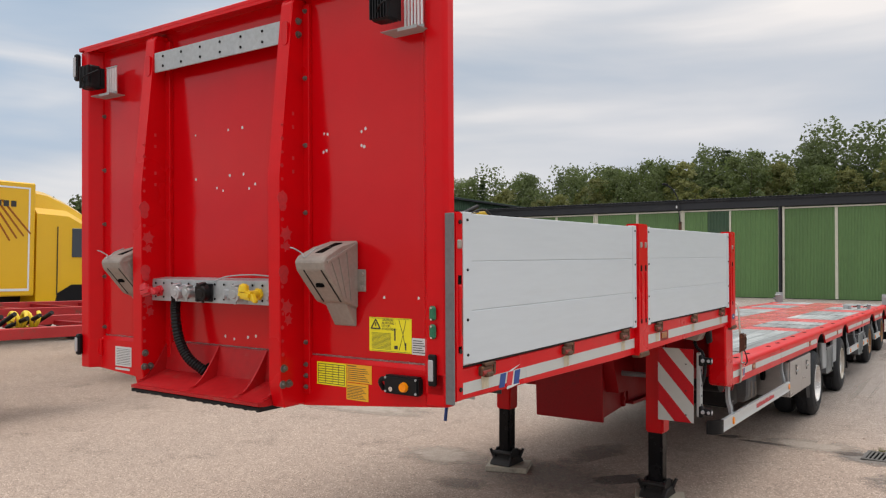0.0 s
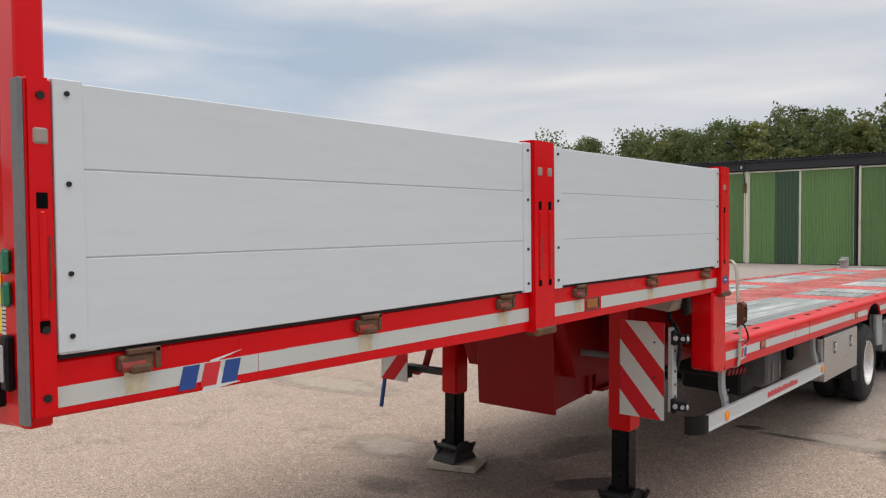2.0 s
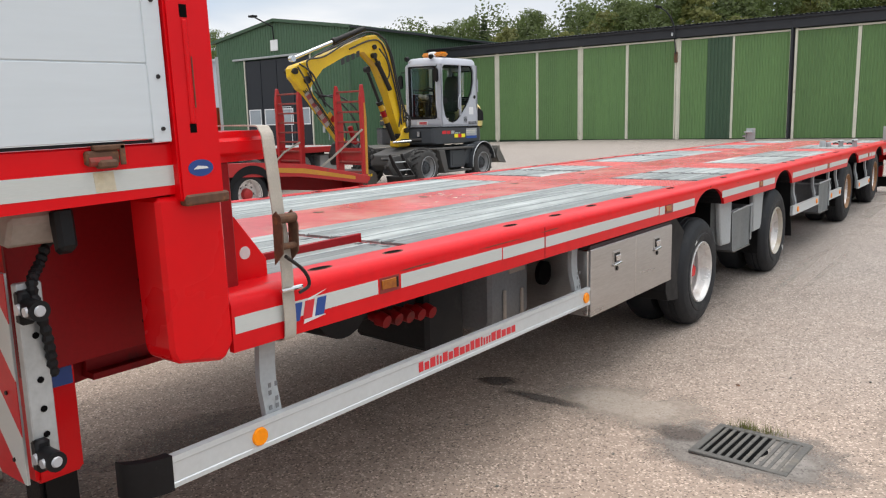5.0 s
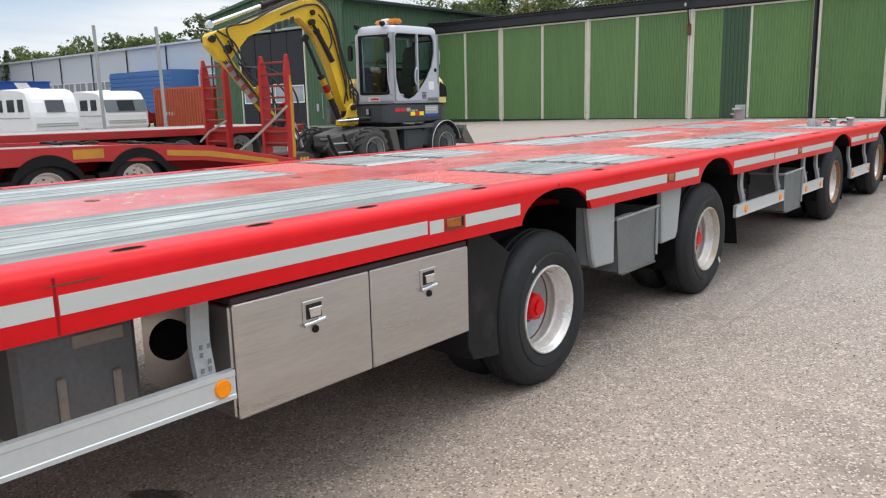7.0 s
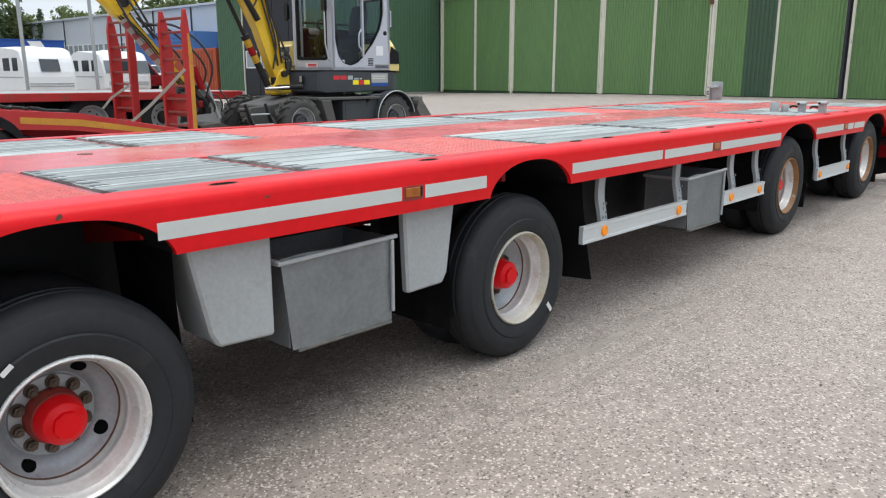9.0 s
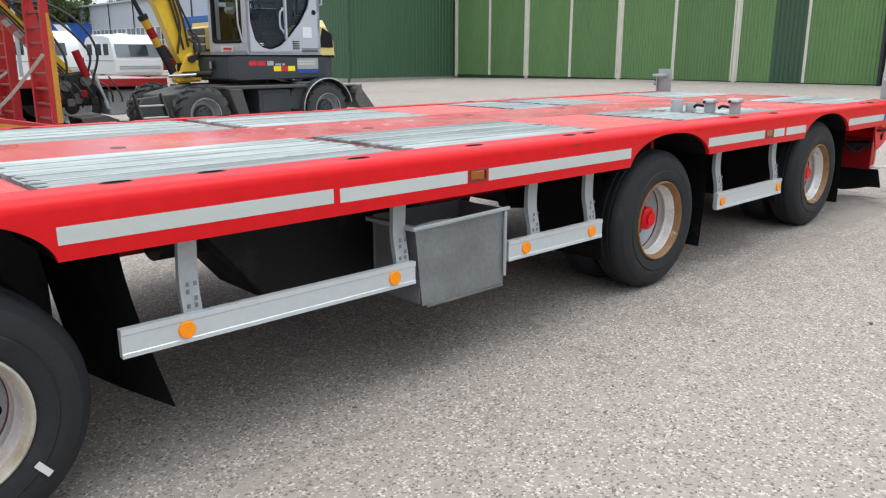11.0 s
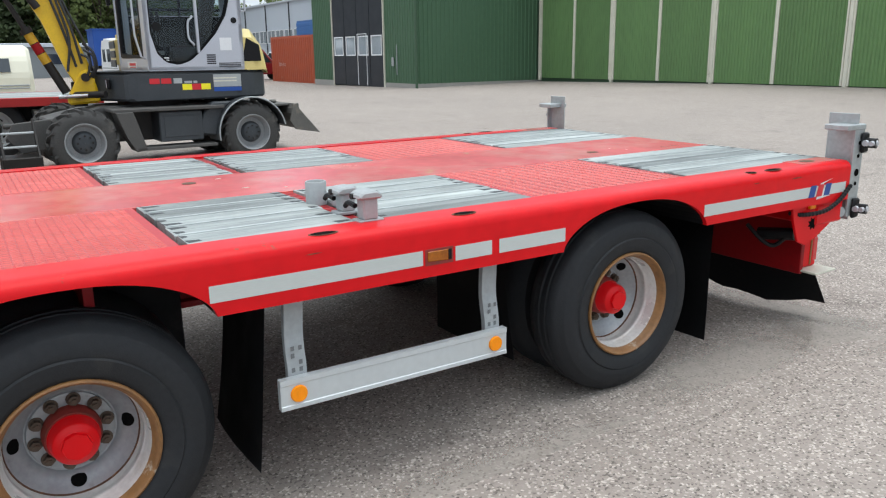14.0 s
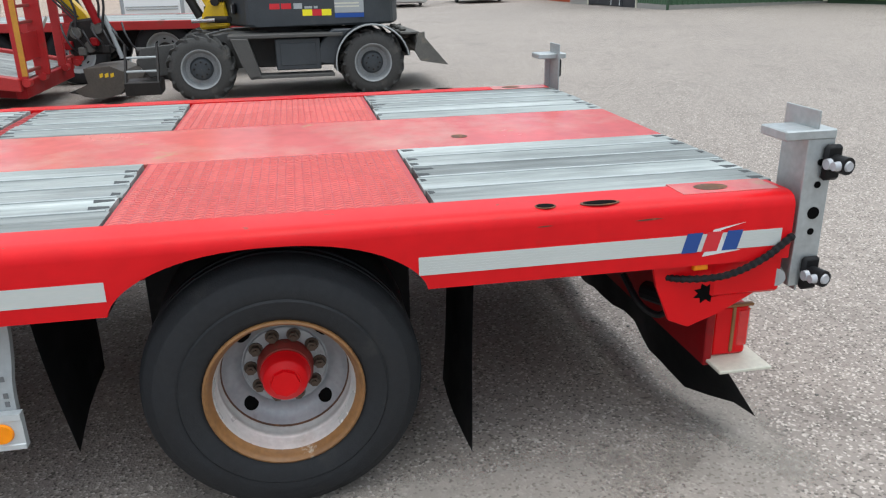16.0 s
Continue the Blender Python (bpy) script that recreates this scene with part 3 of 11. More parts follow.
def asphalt_material(name, base, light, darkspeck, patch, sandy=False, soft=0.0):
    m = bpy.data.materials.new(name)
    m.use_nodes = True
    nd, lk = m.node_tree.nodes, m.node_tree.links
    bsdf = nd["Principled BSDF"]
    tc = nd.new("ShaderNodeTexCoord")

    def noise_tex(s, d=4, r=0.55):
        n = nd.new("ShaderNodeTexNoise")
        n.inputs["Scale"].default_value = s
        n.inputs["Detail"].default_value = d
        n.inputs["Roughness"].default_value = r
        lk.new(tc.outputs["Object"], n.inputs["Vector"])
        return n.outputs["Fac"]

    def ramp(src, a, b):
        n = nd.new("ShaderNodeMapRange")
        n.inputs["From Min"].default_value = a
        n.inputs["From Max"].default_value = b
        lk.new(src, n.inputs["Value"])
        return n.outputs["Result"]

    def mix(fac, a, b):
        n = nd.new("ShaderNodeMix")
        n.data_type = "RGBA"
        lk.new(fac, n.inputs["Factor"])
        for key, v in (("A", a), ("B", b)):
            if isinstance(v, tuple):
                n.inputs[key].default_value = (*v, 1)
            else:
                lk.new(v, n.inputs[key])
        return n.outputs["Result"]

    vor = nd.new("ShaderNodeTexVoronoi")
    vor.inputs["Scale"].default_value = 110.0
    lk.new(tc.outputs["Object"], vor.inputs["Vector"])
    sep = nd.new("ShaderNodeSeparateColor")
    lk.new(vor.outputs["Color"], sep.inputs["Color"])
    body = mix(ramp(noise_tex(0.22, 6), 0.38, 0.64), base, patch)
    body = mix(ramp(noise_tex(1.7, 6, 0.65), 0.55, 0.72), body, tuple(c * 0.74 for c in base))
    body = mix(ramp(noise_tex(9.0, 5, 0.7), 0.52, 0.75), body, tuple(c * 1.22 for c in patch))
    stone = mix(ramp(sep.outputs["Red"], 0.80, 0.92), body, light)
    stone = mix(ramp(sep.outputs["Green"], 0.80, 0.95), stone, darkspeck)
    if sandy:
        # the front of the yard is strewn with reddish sand, the rear is bare grey
        xyz = nd.new("ShaderNodeSeparateXYZ")
        lk.new(tc.outputs["Object"], xyz.inputs["Vector"])
        wave = nd.new("ShaderNodeMath")
        wave.operation = "MULTIPLY_ADD"
        wave.inputs[1].default_value = 7.0
        lk.new(noise_tex(0.35, 6, 0.65), wave.inputs[0])
        lk.new(xyz.outputs["Y"], wave.inputs[2])
        tint = nd.new("ShaderNodeVectorMath")
        tint.operation = "MULTIPLY"
        tint.inputs[1].default_value = (1.15, 1.03, 0.935)
        lk.new(stone, tint.inputs[0])
        stone = mix(ramp(wave.outputs["Value"], 15.0, 9.0), stone, tint.outputs["Vector"])
    lk.new(stone, bsdf.inputs["Base Color"])
    bsdf.inputs["Roughness"].default_value = 0.85
    bsdf.inputs["Specular IOR Level"].default_value = 0.3
    bp = nd.new("ShaderNodeBump")
    bp.inputs["Strength"].default_value = 0.55
    bp.inputs["Distance"].default_value = 0.006
    lk.new(vor.outputs["Distance"], bp.inputs["Height"])
    bp2 = nd.new("ShaderNodeBump")
    bp2.inputs["Strength"].default_value = 0.35
    bp2.inputs["Distance"].default_value = 0.02
    lk.new(noise_tex(14.0, 4), bp2.inputs["Height"])
    lk.new(bp.outputs["Normal"], bp2.inputs["Normal"])
    lk.new(bp2.outputs["Normal"], bsdf.inputs["Normal"])
    if soft:
        # a patch whose edge frays out into the ground beneath
        cen = nd.new("ShaderNodeVectorMath")
        cen.operation = "MULTIPLY_ADD"
        cen.inputs[1].default_value = (2, 2, 0)
        cen.inputs[2].default_value = (-1, -1, 0)
        lk.new(tc.outputs["Generated"], cen.inputs[0])
        far_ = nd.new("ShaderNodeVectorMath")
        far_.operation = "LENGTH"
        lk.new(cen.outputs["Vector"], far_.inputs[0])
        fray = nd.new("ShaderNodeMath")
        fray.operation = "MULTIPLY_ADD"
        fray.inputs[1].default_value = 0.95
        lk.new(noise_tex(7.0, 7, 0.7), fray.inputs[0])
        lk.new(far_.outputs["Value"], fray.inputs[2])
        cover = nd.new("ShaderNodeMapRange")
        cover.inputs["From Min"].default_value = 1.38
        cover.inputs["From Max"].default_value = 0.85
        cover.inputs["To Max"].default_value = soft
        lk.new(fray.outputs["Value"], cover.inputs["Value"])
        clear = nd.new("ShaderNodeBsdfTransparent")
        both = nd.new("ShaderNodeMixShader")
        lk.new(cover.outputs["Result"], both.inputs["Fac"])
        lk.new(clear.outputs["BSDF"], both.inputs[1])
        lk.new(bsdf.outputs["BSDF"], both.inputs[2])
        lk.new(both.outputs["Shader"], nd["Material Output"].inputs["Surface"])
    return m


ASPHALT = asphalt_material("weathered_asphalt", (0.286, 0.248, 0.220), (0.545, 0.485, 0.437), (0.145, 0.126, 0.112), (0.332, 0.288, 0.254), True)
ASPHALT_NEW = asphalt_material("darker_asphalt_patch", (0.20, 0.182, 0.168), (0.40, 0.37, 0.34), (0.10, 0.09, 0.085), (0.235, 0.213, 0.196), soft=0.95)
DUST = asphalt_material("pale_dusty_asphalt", (0.40, 0.335, 0.275), (0.50, 0.43, 0.37), (0.30, 0.25, 0.205), (0.43, 0.365, 0.305), soft=0.85)
SAND = asphalt_material("blown_pale_sand", (0.42, 0.375, 0.33), (0.52, 0.47, 0.42), (0.30, 0.265, 0.23), (0.45, 0.40, 0.355), soft=0.55)
APRON = asphalt_material("damp_cement_apron", (0.215, 0.195, 0.178), (0.28, 0.255, 0.23), (0.145, 0.13, 0.118), (0.25, 0.228, 0.205), soft=1.0)
STAIN = asphalt_material("oil_stained_asphalt", (0.105, 0.088, 0.075), (0.2, 0.17, 0.15), (0.06, 0.05, 0.045), (0.14, 0.115, 0.10), soft=0.8)
GRIME_SHADE = asphalt_material("grimy_shaded_asphalt", (0.21, 0.178, 0.152), (0.36, 0.31, 0.27), (0.12, 0.10, 0.088), (0.25, 0.212, 0.18), soft=0.45)

xs = [-1500, -700, -350, -200, -140, -100, -80] + [-70 + 2.0 * i for i in range(30)] + [-10 + 0.5 * i for i in range(29)] + [5 + 2.5 * i for i in range(16)] + [50, 70, 100, 200, 500, 1500]
ys = [-1500, -600, -250, -100, -60, -40, -30] + [-22 + 2.0 * i for i in range(13)] + [3 + 0.6 * i for i in range(37)] + [26 + 2.5 * i for i in range(15)] + [70, 90, 130, 200, 400, 1500]
bm = bmesh.new()
grid = [[bm.verts.new((x, y, ground_z(x, y))) for y in ys] for x in xs]
for i in range(len(xs) - 1):
    for j in range(len(ys) - 1):
        bm.faces.new((grid[i][j], grid[i + 1][j], grid[i + 1][j + 1], grid[i][j + 1]))
solid("ground", bm, ASPHALT, "wide weathered grey asphalt yard with gravelly texture", "ground", kind="structure", smooth=True)


def blob(cx, cy, rx, ry, seed, lift, turn=0.0, n=40, rough=0.28):
    """An irregular flat patch that follows the yard."""
    rnd = random.Random(seed)
    ph = [rnd.uniform(0, 6.28) for _ in range(5)]
    bm = bmesh.new()
    rings = []
    for rr, dz in ((0.0, lift), (0.5, lift), (0.93, lift), (1.0, lift * 0.2)):
        ring = []
        for k in range(n):
            a = 2 * math.pi * k / n
            w = 1 + rough * (0.5 * math.sin(2 * a + ph[0]) + 0.35 * math.sin(3 * a + ph[1]) + 0.3 * math.sin(5 * a + ph[2]) + 0.2 * math.sin(9 * a + ph[3]) + 0.14 * math.sin(14 * a + ph[4]))
            u, v = rx * rr * w * math.cos(a), ry * rr * w * math.sin(a)
            x, y = cx + u * math.cos(turn) - v * math.sin(turn), cy + u * math.sin(turn) + v * math.cos(turn)
            ring.append((x, y, ground_z(x, y) + dz))
        rings.append(ring)
    c = bm.verts.new((cx, cy, ground_z(cx, cy) + lift))
    vr = [[bm.verts.new(p) for p in r] for r in rings[1:]]
    for k in range(n):
        j = (k + 1) % n
        bm.faces.new((c, vr[0][k], vr[0][j]))
        for u, v in zip(vr, vr[1:]):
            bm.faces.new((u[k], v[k], v[j], u[j]))
    return bm


for cx, cy, rx, ry, seed, turn, lift, material, name, label, category in (
    (1.75, 5.45, 0.95, 0.62, 3, 0.0, 0.004, ASPHALT_NEW, "asphalt_patch", "darker repaired patch of asphalt beside the drain", "asphalt patch"),
    (0.92, 6.40, 0.56, 0.44, 8, 0.0, 0.0055, APRON, "drain_apron", "smooth grey concrete apron round the drain", "drain apron"),
    (0.20, 6.72, 0.62, 0.36, 5, 0.3, 0.004, DUST, "dust_patch", "pale dusty patch of asphalt near the drain", "dust patch"),
    (-2.85, 4.05, 0.62, 0.36, 15, 0.2, 0.004, DUST, "dust_patch", "pale dusty patch of asphalt round the landing leg", "dust patch"),
    (-2.2, 3.3, 0.36, 0.20, 16, 0.4, 0.0045, GRIME_SHADE, "worn_hollow", "shallow dark worn hollow in asphalt", "hollow"),
    # next three: dirt, with the shade under neck and step painted in
    (-1.5, 3.9, 1.1, 0.75, 17, 0.2, 0.003, GRIME_SHADE, "grime_and_shade_patch", "grimy asphalt round the landing legs, darkened for shade", "grime patch"),
    (-1.0, 4.25, 0.42, 0.14, 25, 0.9, 0.005, STAIN, "oil_stain", "long dark stain deepening the shade under the trailer neck", "stain"),
    (-1.6, 5.0, 0.8, 0.22, 27, 1.3, 0.005, GRIME_SHADE, "grime_and_shade_patch", "dark drips deepening the shade under the step", "grime patch"),
    (-0.66, 6.66, 0.20, 0.085, 21, 0.5, 0.005, STAIN, "oil_stain", "dark oil stain on asphalt", "stain"),
    (-0.30, 6.54, 0.36, 0.065, 22, 0.0, 0.005, STAIN, "oil_stain", "narrow dark oil stain on asphalt", "stain"),
    (0.60, 6.46, 0.17, 0.11, 23, -0.2, 0.0075, STAIN, "damp_spot", "damp dark spot beside the drain", "stain"),
    (0.15, 18.25, 0.55, 0.30, 31, 0.8, 0.004, SAND, "sand_drift", "pale sand drifted under the rear flap", "sand"),
    (-0.35, 18.42, 0.75, 0.16, 32, 0.1, 0.005, SAND, "sand_drift", "pale sand drifted under the rear flap", "sand"),
    (0.05, 17.45, 0.30, 0.75, 33, 0.1, 0.004, SAND, "sand_drift", "pale dust beside the rearmost wheel", "sand"),
    (0.22, 16.0, 0.18, 1.5, 34, -0.12, 0.004, SAND, "sand_drift", "pale dust along the wheel track", "sand"),
    (0.26, 11.2, 0.2, 1.9, 35, -0.05, 0.004, SAND, "sand_drift", "pale dust along the wheel track", "sand"),
    (-0.9, 9.9, 0.7, 0.9, 36, 0.2, 0.003, GRIME_SHADE, "grime_and_shade_patch", "grimy asphalt between the axles", "grime patch"),
    (-5.2, 5.5, 1.4, 0.4, 40, 0.3, 0.003, DUST, "dust_patch", "pale dusty streak on asphalt", "dust patch"),
):
    solid(name, blob(cx, cy, rx, ry, seed, lift, turn, rough=0.2), material, label, category, kind="structure")

# drain grate
drain = thing("drain_grate", "rusty cast iron drain grate set in concrete", "drain", (0.95, 6.43, ground_z(0.95, 6.43) + 0.0068))
DRAIN_TURN = pose(0, 0, 0, 1.2, 0, -4)
bm = bmesh.new()
for x0, x1, y0, y1 in ((-0.23, 0.23, -0.2, -0.165), (-0.23, 0.23, 0.165, 0.2), (-0.23, -0.195, -0.165, 0.165), (0.195, 0.23, -0.165, 0.165)):
    box(bm, x0, x1, y0, y1, -0.004, 0.009, 0.003)
part("frame", bm, MUD_STEEL, drain, m=DRAIN_TURN)
for i in range(10):
    bm = bmesh.new()
    x = -0.175 + 0.039 * i
    box(bm, x - 0.009, x + 0.009, -0.165, 0.165, -0.002, 0.007, 0.002)
    part("bar", bm, MUD_STEEL, drain, m=DRAIN_TURN)
bm = bmesh.new()
box(bm, -0.2, 0.2, -0.17, 0.17, -0.003, 0.0005)
part("pit", bm, HOLE, drain, "dark pit under the bars", m=DRAIN_TURN)

rnd = random.Random(5)
bm = bmesh.new()
for i in range(150):
    cx, cy = (0.86, 6.66) if i % 3 else (0.98, 6.66)
    x, y = cx + rnd.gauss(0, 0.035), cy + rnd.gauss(0, 0.018)
    h, lean, a = rnd.uniform(0.02, 0.07), rnd.uniform(0, 0.05), rnd.uniform(0, 6.28)
    z = ground_z(x, y) + 0.006
    d = Vector((math.cos(a), math.sin(a), 0))
    s = Vector((-d.y, d.x, 0)) * 0.0022
    p = Vector((x, y, z))
    bm.faces.new([bm.verts.new(v) for v in (p - s, p + s, p + d * lean + Vector((0, 0, h)))])
solid("grass_tuft", bm, LEAF_B, "small tuft of grass growing beside the drain", "grass", kind="stuff")

# small debris on the yard
rnd = random.Random(12)
bm = bmesh.new()
for i in range(160):
    x, y = rnd.uniform(-2.5, 2.2), rnd.uniform(3.0, 19.5)
    s = rnd.uniform(0.003, 0.007)
    z = ground_z(x, y)
    box(bm, x - s, x + s, y - s * rnd.uniform(0.6, 1.8), y + s, z - 0.002, z + s * 0.8, s * 0.3)
solid("loose_grit", bm, MUD_STEEL, "loose grit and dry leaf crumbs on asphalt", "grit", kind="stuff")
bm = bmesh.new()
box(bm, -0.012, 0.012, -0.018, 0.018, 0, 0.003, 0.001)
solid("leaf", bm, RUST, "dry brown leaf lying on asphalt", "leaf", at=pose(0.62, 7.35, ground_z(0.62, 7.35) + 0.002, 0, 0, 30))
bm = bmesh.new()
box(bm, -0.02, 0.02, -0.012, 0.012, 0, 0.004, 0.001)
solid("leaf", bm, YELLOW_PLASTIC, "small yellowed leaf lying on asphalt", "leaf", at=pose(0.95, 17.9, ground_z(0.95, 17.9) + 0.002, 0, 0, 10))

# ---------------------------------------------------------------- garage row
GB = 0.72          # ground level along the garage fronts
garage = thing("garage_row", "long low garage row with green corrugated double doors", "garage", (-8, 36, GB))
GI = Matrix.Translation((8, -36, -GB))


def corrugated(width, height, pitch, depth, flip=1):
    """A trapezoid sheet, standing in x and z, ribs towards -y."""
    bm = bmesh.new()
    n = max(2, round(width / pitch))
    p = width / n
    pts = []
    for i in range(n):
        x = i * p
        pts += [(x, 0), (x + p * 0.35, 0), (x + p * 0.5, -depth), (x + p * 0.85, -depth)]
    pts.append((width, 0))
    back = [(width, 0.03), (0, 0.03)]
    lo = [bm.verts.new((x, y, 0)) for x, y in pts + back]
    hi = [bm.verts.new((x, y, height)) for x, y in pts + back]
    m = len(lo)
    for i in range(m):
        j = (i + 1) % m
        bm.faces.new((lo[i], lo[j], hi[j], hi[i]))
    bm.faces.new(lo[::-1])
    bm.faces.new(hi)
    return bm


DOOR_H = 4.16
leaf_mesh = mesh_from("door_leaf", corrugated(2.18, DOOR_H, 0.115, 0.022), GREEN_DOOR)
bay = 4.65
first = -24.1
n_bays = 9
for b in range(n_bays):
    x0 = first + (0.0 if b == 0 else 4.3 + (b - 1) * bay)
    w = 4.3 if b == 0 else bay
    for k in (0, 1):
        lx = x0 + 0.12 + k * (w - 0.14) / 2
        sx = ((w - 0.14) / 2 - 0.07) / 2.18
        ob = piece("door_leaf", leaf_mesh, garage, GI @ pose(lx, 36.0, GB + 0.05) @ Matrix.Diagonal((sx, 1, 1, 1)))
        for hx in (lx - 0.004, lx + 2.18 * sx + 0.004):
            bm = bmesh.new()
            box(bm, hx - 0.03, hx + 0.03, 35.955, 36.02, GB + 0.05, GB + 0.05 + DOOR_H, 0.006)
            part("door_stile", bm, CREAM, garage, m=GI)
    bm = bmesh.new()
    if b != 4:
        box(bm, x0 - 0.03, x0 + 0.09, 35.93, 36.05, GB - 0.05, GB + 4.32, 0.01)
    else:
        box(bm, x0 + 0.08, x0 + 0.17, 35.90, 36.05, GB - 0.05, GB + 4.32, 0.01)
    part("door_post", bm, CREAM, garage, m=GI)
    bm = bmesh.new()
    box(bm, x0 + 0.1, x0 + w - 0.03, 35.93, 36.02, GB + 4.22, GB + 4.29, 0.008)
    part("door_head", bm, CREAM, garage, m=GI)
    if b == 4:
        bm = bmesh.new()
        cyl(bm, (x0 - 0.03, 35.86, GB), (x0 - 0.03, 35.86, GB + 4.75), 0.05)
        part("downpipe", bm, FASCIA, garage, m=GI)
        bm = bmesh.new()
        box(bm, x0 - 0.25, x0 + 0.07, 36.03, 36.06, GB, GB + 4.3)
        part("door_gap", bm, FASCIA, garage, "dark recess between two doors", m=GI)
# one darker replacement sheet on a leaf
bm = corrugated(1.05, DOOR_H, 0.15, 0.03)
part("dark_sheet", bm, GREEN_DARK, garage, "darker green replacement sheet on a door", m=GI @ pose(-9.22, 35.975, GB + 0.05))
x_end = first + 4.3 + (n_bays - 1) * bay
bm = bmesh.new()
box(bm, first + 0.05, x_end, 36.07, 36.25, GB - 0.3, GB + 4.6)
box(bm, first + 0.05, x_end, 46.0, 46.2, GB - 0.3, GB + 5.2)
box(bm, x_end, x_end + 0.2, 36.07, 46.2, GB - 0.3, GB + 4.6)
part("wall", bm, GREEN_DARK, garage, m=GI)
bm = bmesh.new()
box(bm, first, x_end + 0.2, 35.82, 36.06, GB + 4.33, GB + 4.72, 0.01)
part("fascia", bm, FASCIA, garage, "dark painted fascia board", m=GI)
bm = bmesh.new()
prof = [(35.80, GB + 4.725), (35.80, GB + 4.775), (35.74, GB + 4.775), (35.74, GB + 4.70), (35.86, GB + 4.70), (35.86, GB + 4.725)]
prism(bm, prof, "x", first, x_end + 0.2)
part("gutter", bm, FASCIA, garage, m=GI)
bm = bmesh.new()
n = int((x_end + 0.4 - first) / 0.088)
rows = []
for yy, zz in ((35.66, 4.80), (41.0, 5.16), (46.4, 4.9)):
    rows.append([bm.verts.new((first + 0.088 * i, yy, GB + zz + (0.035 if (i // 1) % 2 else -0.012))) for i in range(n)])
for u, v in zip(rows, rows[1:]):
    for i in range(n - 1):
        bm.faces.new((u[i], u[i + 1], v[i + 1], v[i]))
bmesh.ops.solidify(bm, geom=bm.faces[:], thickness=0.012)
part("roof", bm, ROOF, garage, "dark corrugated roof sheets", m=GI)
# yard lamp on the fascia
bm = bmesh.new()
tube(bm, curve_points([(-10.55, 35.9, GB + 3.6), (-10.55, 35.72, GB + 4.2), (-10.58, 35.6, GB + 4.9), (-10.75, 35.3, GB + 5.35), (-10.95, 35.0, GB + 5.55)]), 0.03)
part("lamp_arm", bm, FASCIA, garage, m=GI)
bm = bmesh.new()
prism(bm, [(-0.16, -0.04), (0.16, -0.02), (0.12, 0.07), (-0.1, 0.06)], "y", -0.08, 0.08, 0.015)
part("lamp_head", bm, BLACK, garage, "black outdoor lamp head", m=GI @ pose(-11.0, 34.95, GB + 5.56, 0, 15, 30))
bm = bmesh.new()
box(bm, -10.62, -10.48, 35.86, 35.93, GB + 3.3, GB + 3.75, 0.01)
part("lamp_bracket", bm, RUST, garage, m=GI)
bm = bmesh.new()
box(bm, -10.74, -10.66, 35.78, 35.83, GB + 4.42, GB + 4.56, 0.02)
part("wall_lamp", bm, WHITE, garage, "small white lamp on the fascia", m=GI)

# ---------------------------------------------------------------- gabled workshop hall
HB = 0.42
hall = thing("workshop_hall", "dark green gabled workshop hall with anthracite folding door", "hall", (-29.3, 30, HB))
HI = Matrix.Translation((29.3, -30, -HB))
HX0, HX1, HY0, HY1 = -34.35, -24.3, 30.0, 62.0
EAVE, RIDGE_Z, RX = 6.28, 6.98, -29.4


def cladding(bm, x0, x1, z0, top, y, pitch=0.2, depth=0.03):
    """Vertical ribbed cladding whose top edge follows a line."""
    n = max(1, round((x1 - x0) / pitch))
    p = (x1 - x0) / n
    xs_ = []
    for i in range(n):
        x = x0 + i * p
        xs_ += [(x, 0), (x + p * 0.55, 0), (x + p * 0.65, -depth), (x + p * 0.9, -depth)]
    xs_.append((x1, 0))
    lo = [bm.verts.new((x, y + d, z0)) for x, d in xs_]
    hi = [bm.verts.new((x, y + d, top(x))) for x, d in xs_]
    for i in range(len(lo) - 1):
        bm.faces.new((lo[i], lo[i + 1], hi[i + 1], hi[i]))


def gable(x):
    return EAVE + (RIDGE_Z - EAVE) * (1 - abs(x - RX) / (HX1 - RX if x > RX else RX - HX0))


DX0, DX1, DTOP = -31.95, -26.95, 5.2
bm = bmesh.new()
cladding(bm, HX0, DX0, HB + 0.25, gable, HY0)
cladding(bm, DX1, HX1, HB + 0.25, gable, HY0)
cladding(bm, DX0, DX1, DTOP, gable, HY0)
part("front_cladding", bm, GREEN_HALL, hall, m=HI)
bm = bmesh.new()
cladding(bm, 0, HY1 - HY0, HB + 0.25, lambda x: EAVE, 0)
part("side_cladding", bm, GREEN_HALL, hall, m=HI @ pose(HX1, HY0, 0, 0, 0, 90))
bm = bmesh.new()
prism(bm, [(HX0, HB - 0.3), (DX0, HB - 0.3), (DX0, DTOP), (DX1, DTOP), (DX1, HB - 0.3), (HX1 - 0.005, HB - 0.3), (HX1 - 0.005, EAVE), (RX, RIDGE_Z), (HX0, EAVE)], "y", HY0 + 0.006, HY0 + 0.2)
box(bm, HX1 - 0.2, HX1 - 0.006, HY0 + 0.2, HY1, HB - 0.3, EAVE)
box(bm, HX0, HX0 + 0.2, HY0 + 0.2, HY1, HB - 0.3, EAVE)
part("wall", bm, GREEN_DARK, hall, m=HI)
bm = bmesh.new()
box(bm, HX0, DX0, HY0 - 0.02, HY0 + 0.15, HB - 0.4, HB + 0.26)
box(bm, DX1, HX1 + 0.02, HY0 - 0.02, HY0 + 0.15, HB - 0.4, HB + 0.26)
box(bm, HX1 - 0.1, HX1 + 0.02, HY0 + 0.15, HY1, HB - 0.4, HB + 0.26)
part("plinth", bm, CONCRETE, hall, m=HI)
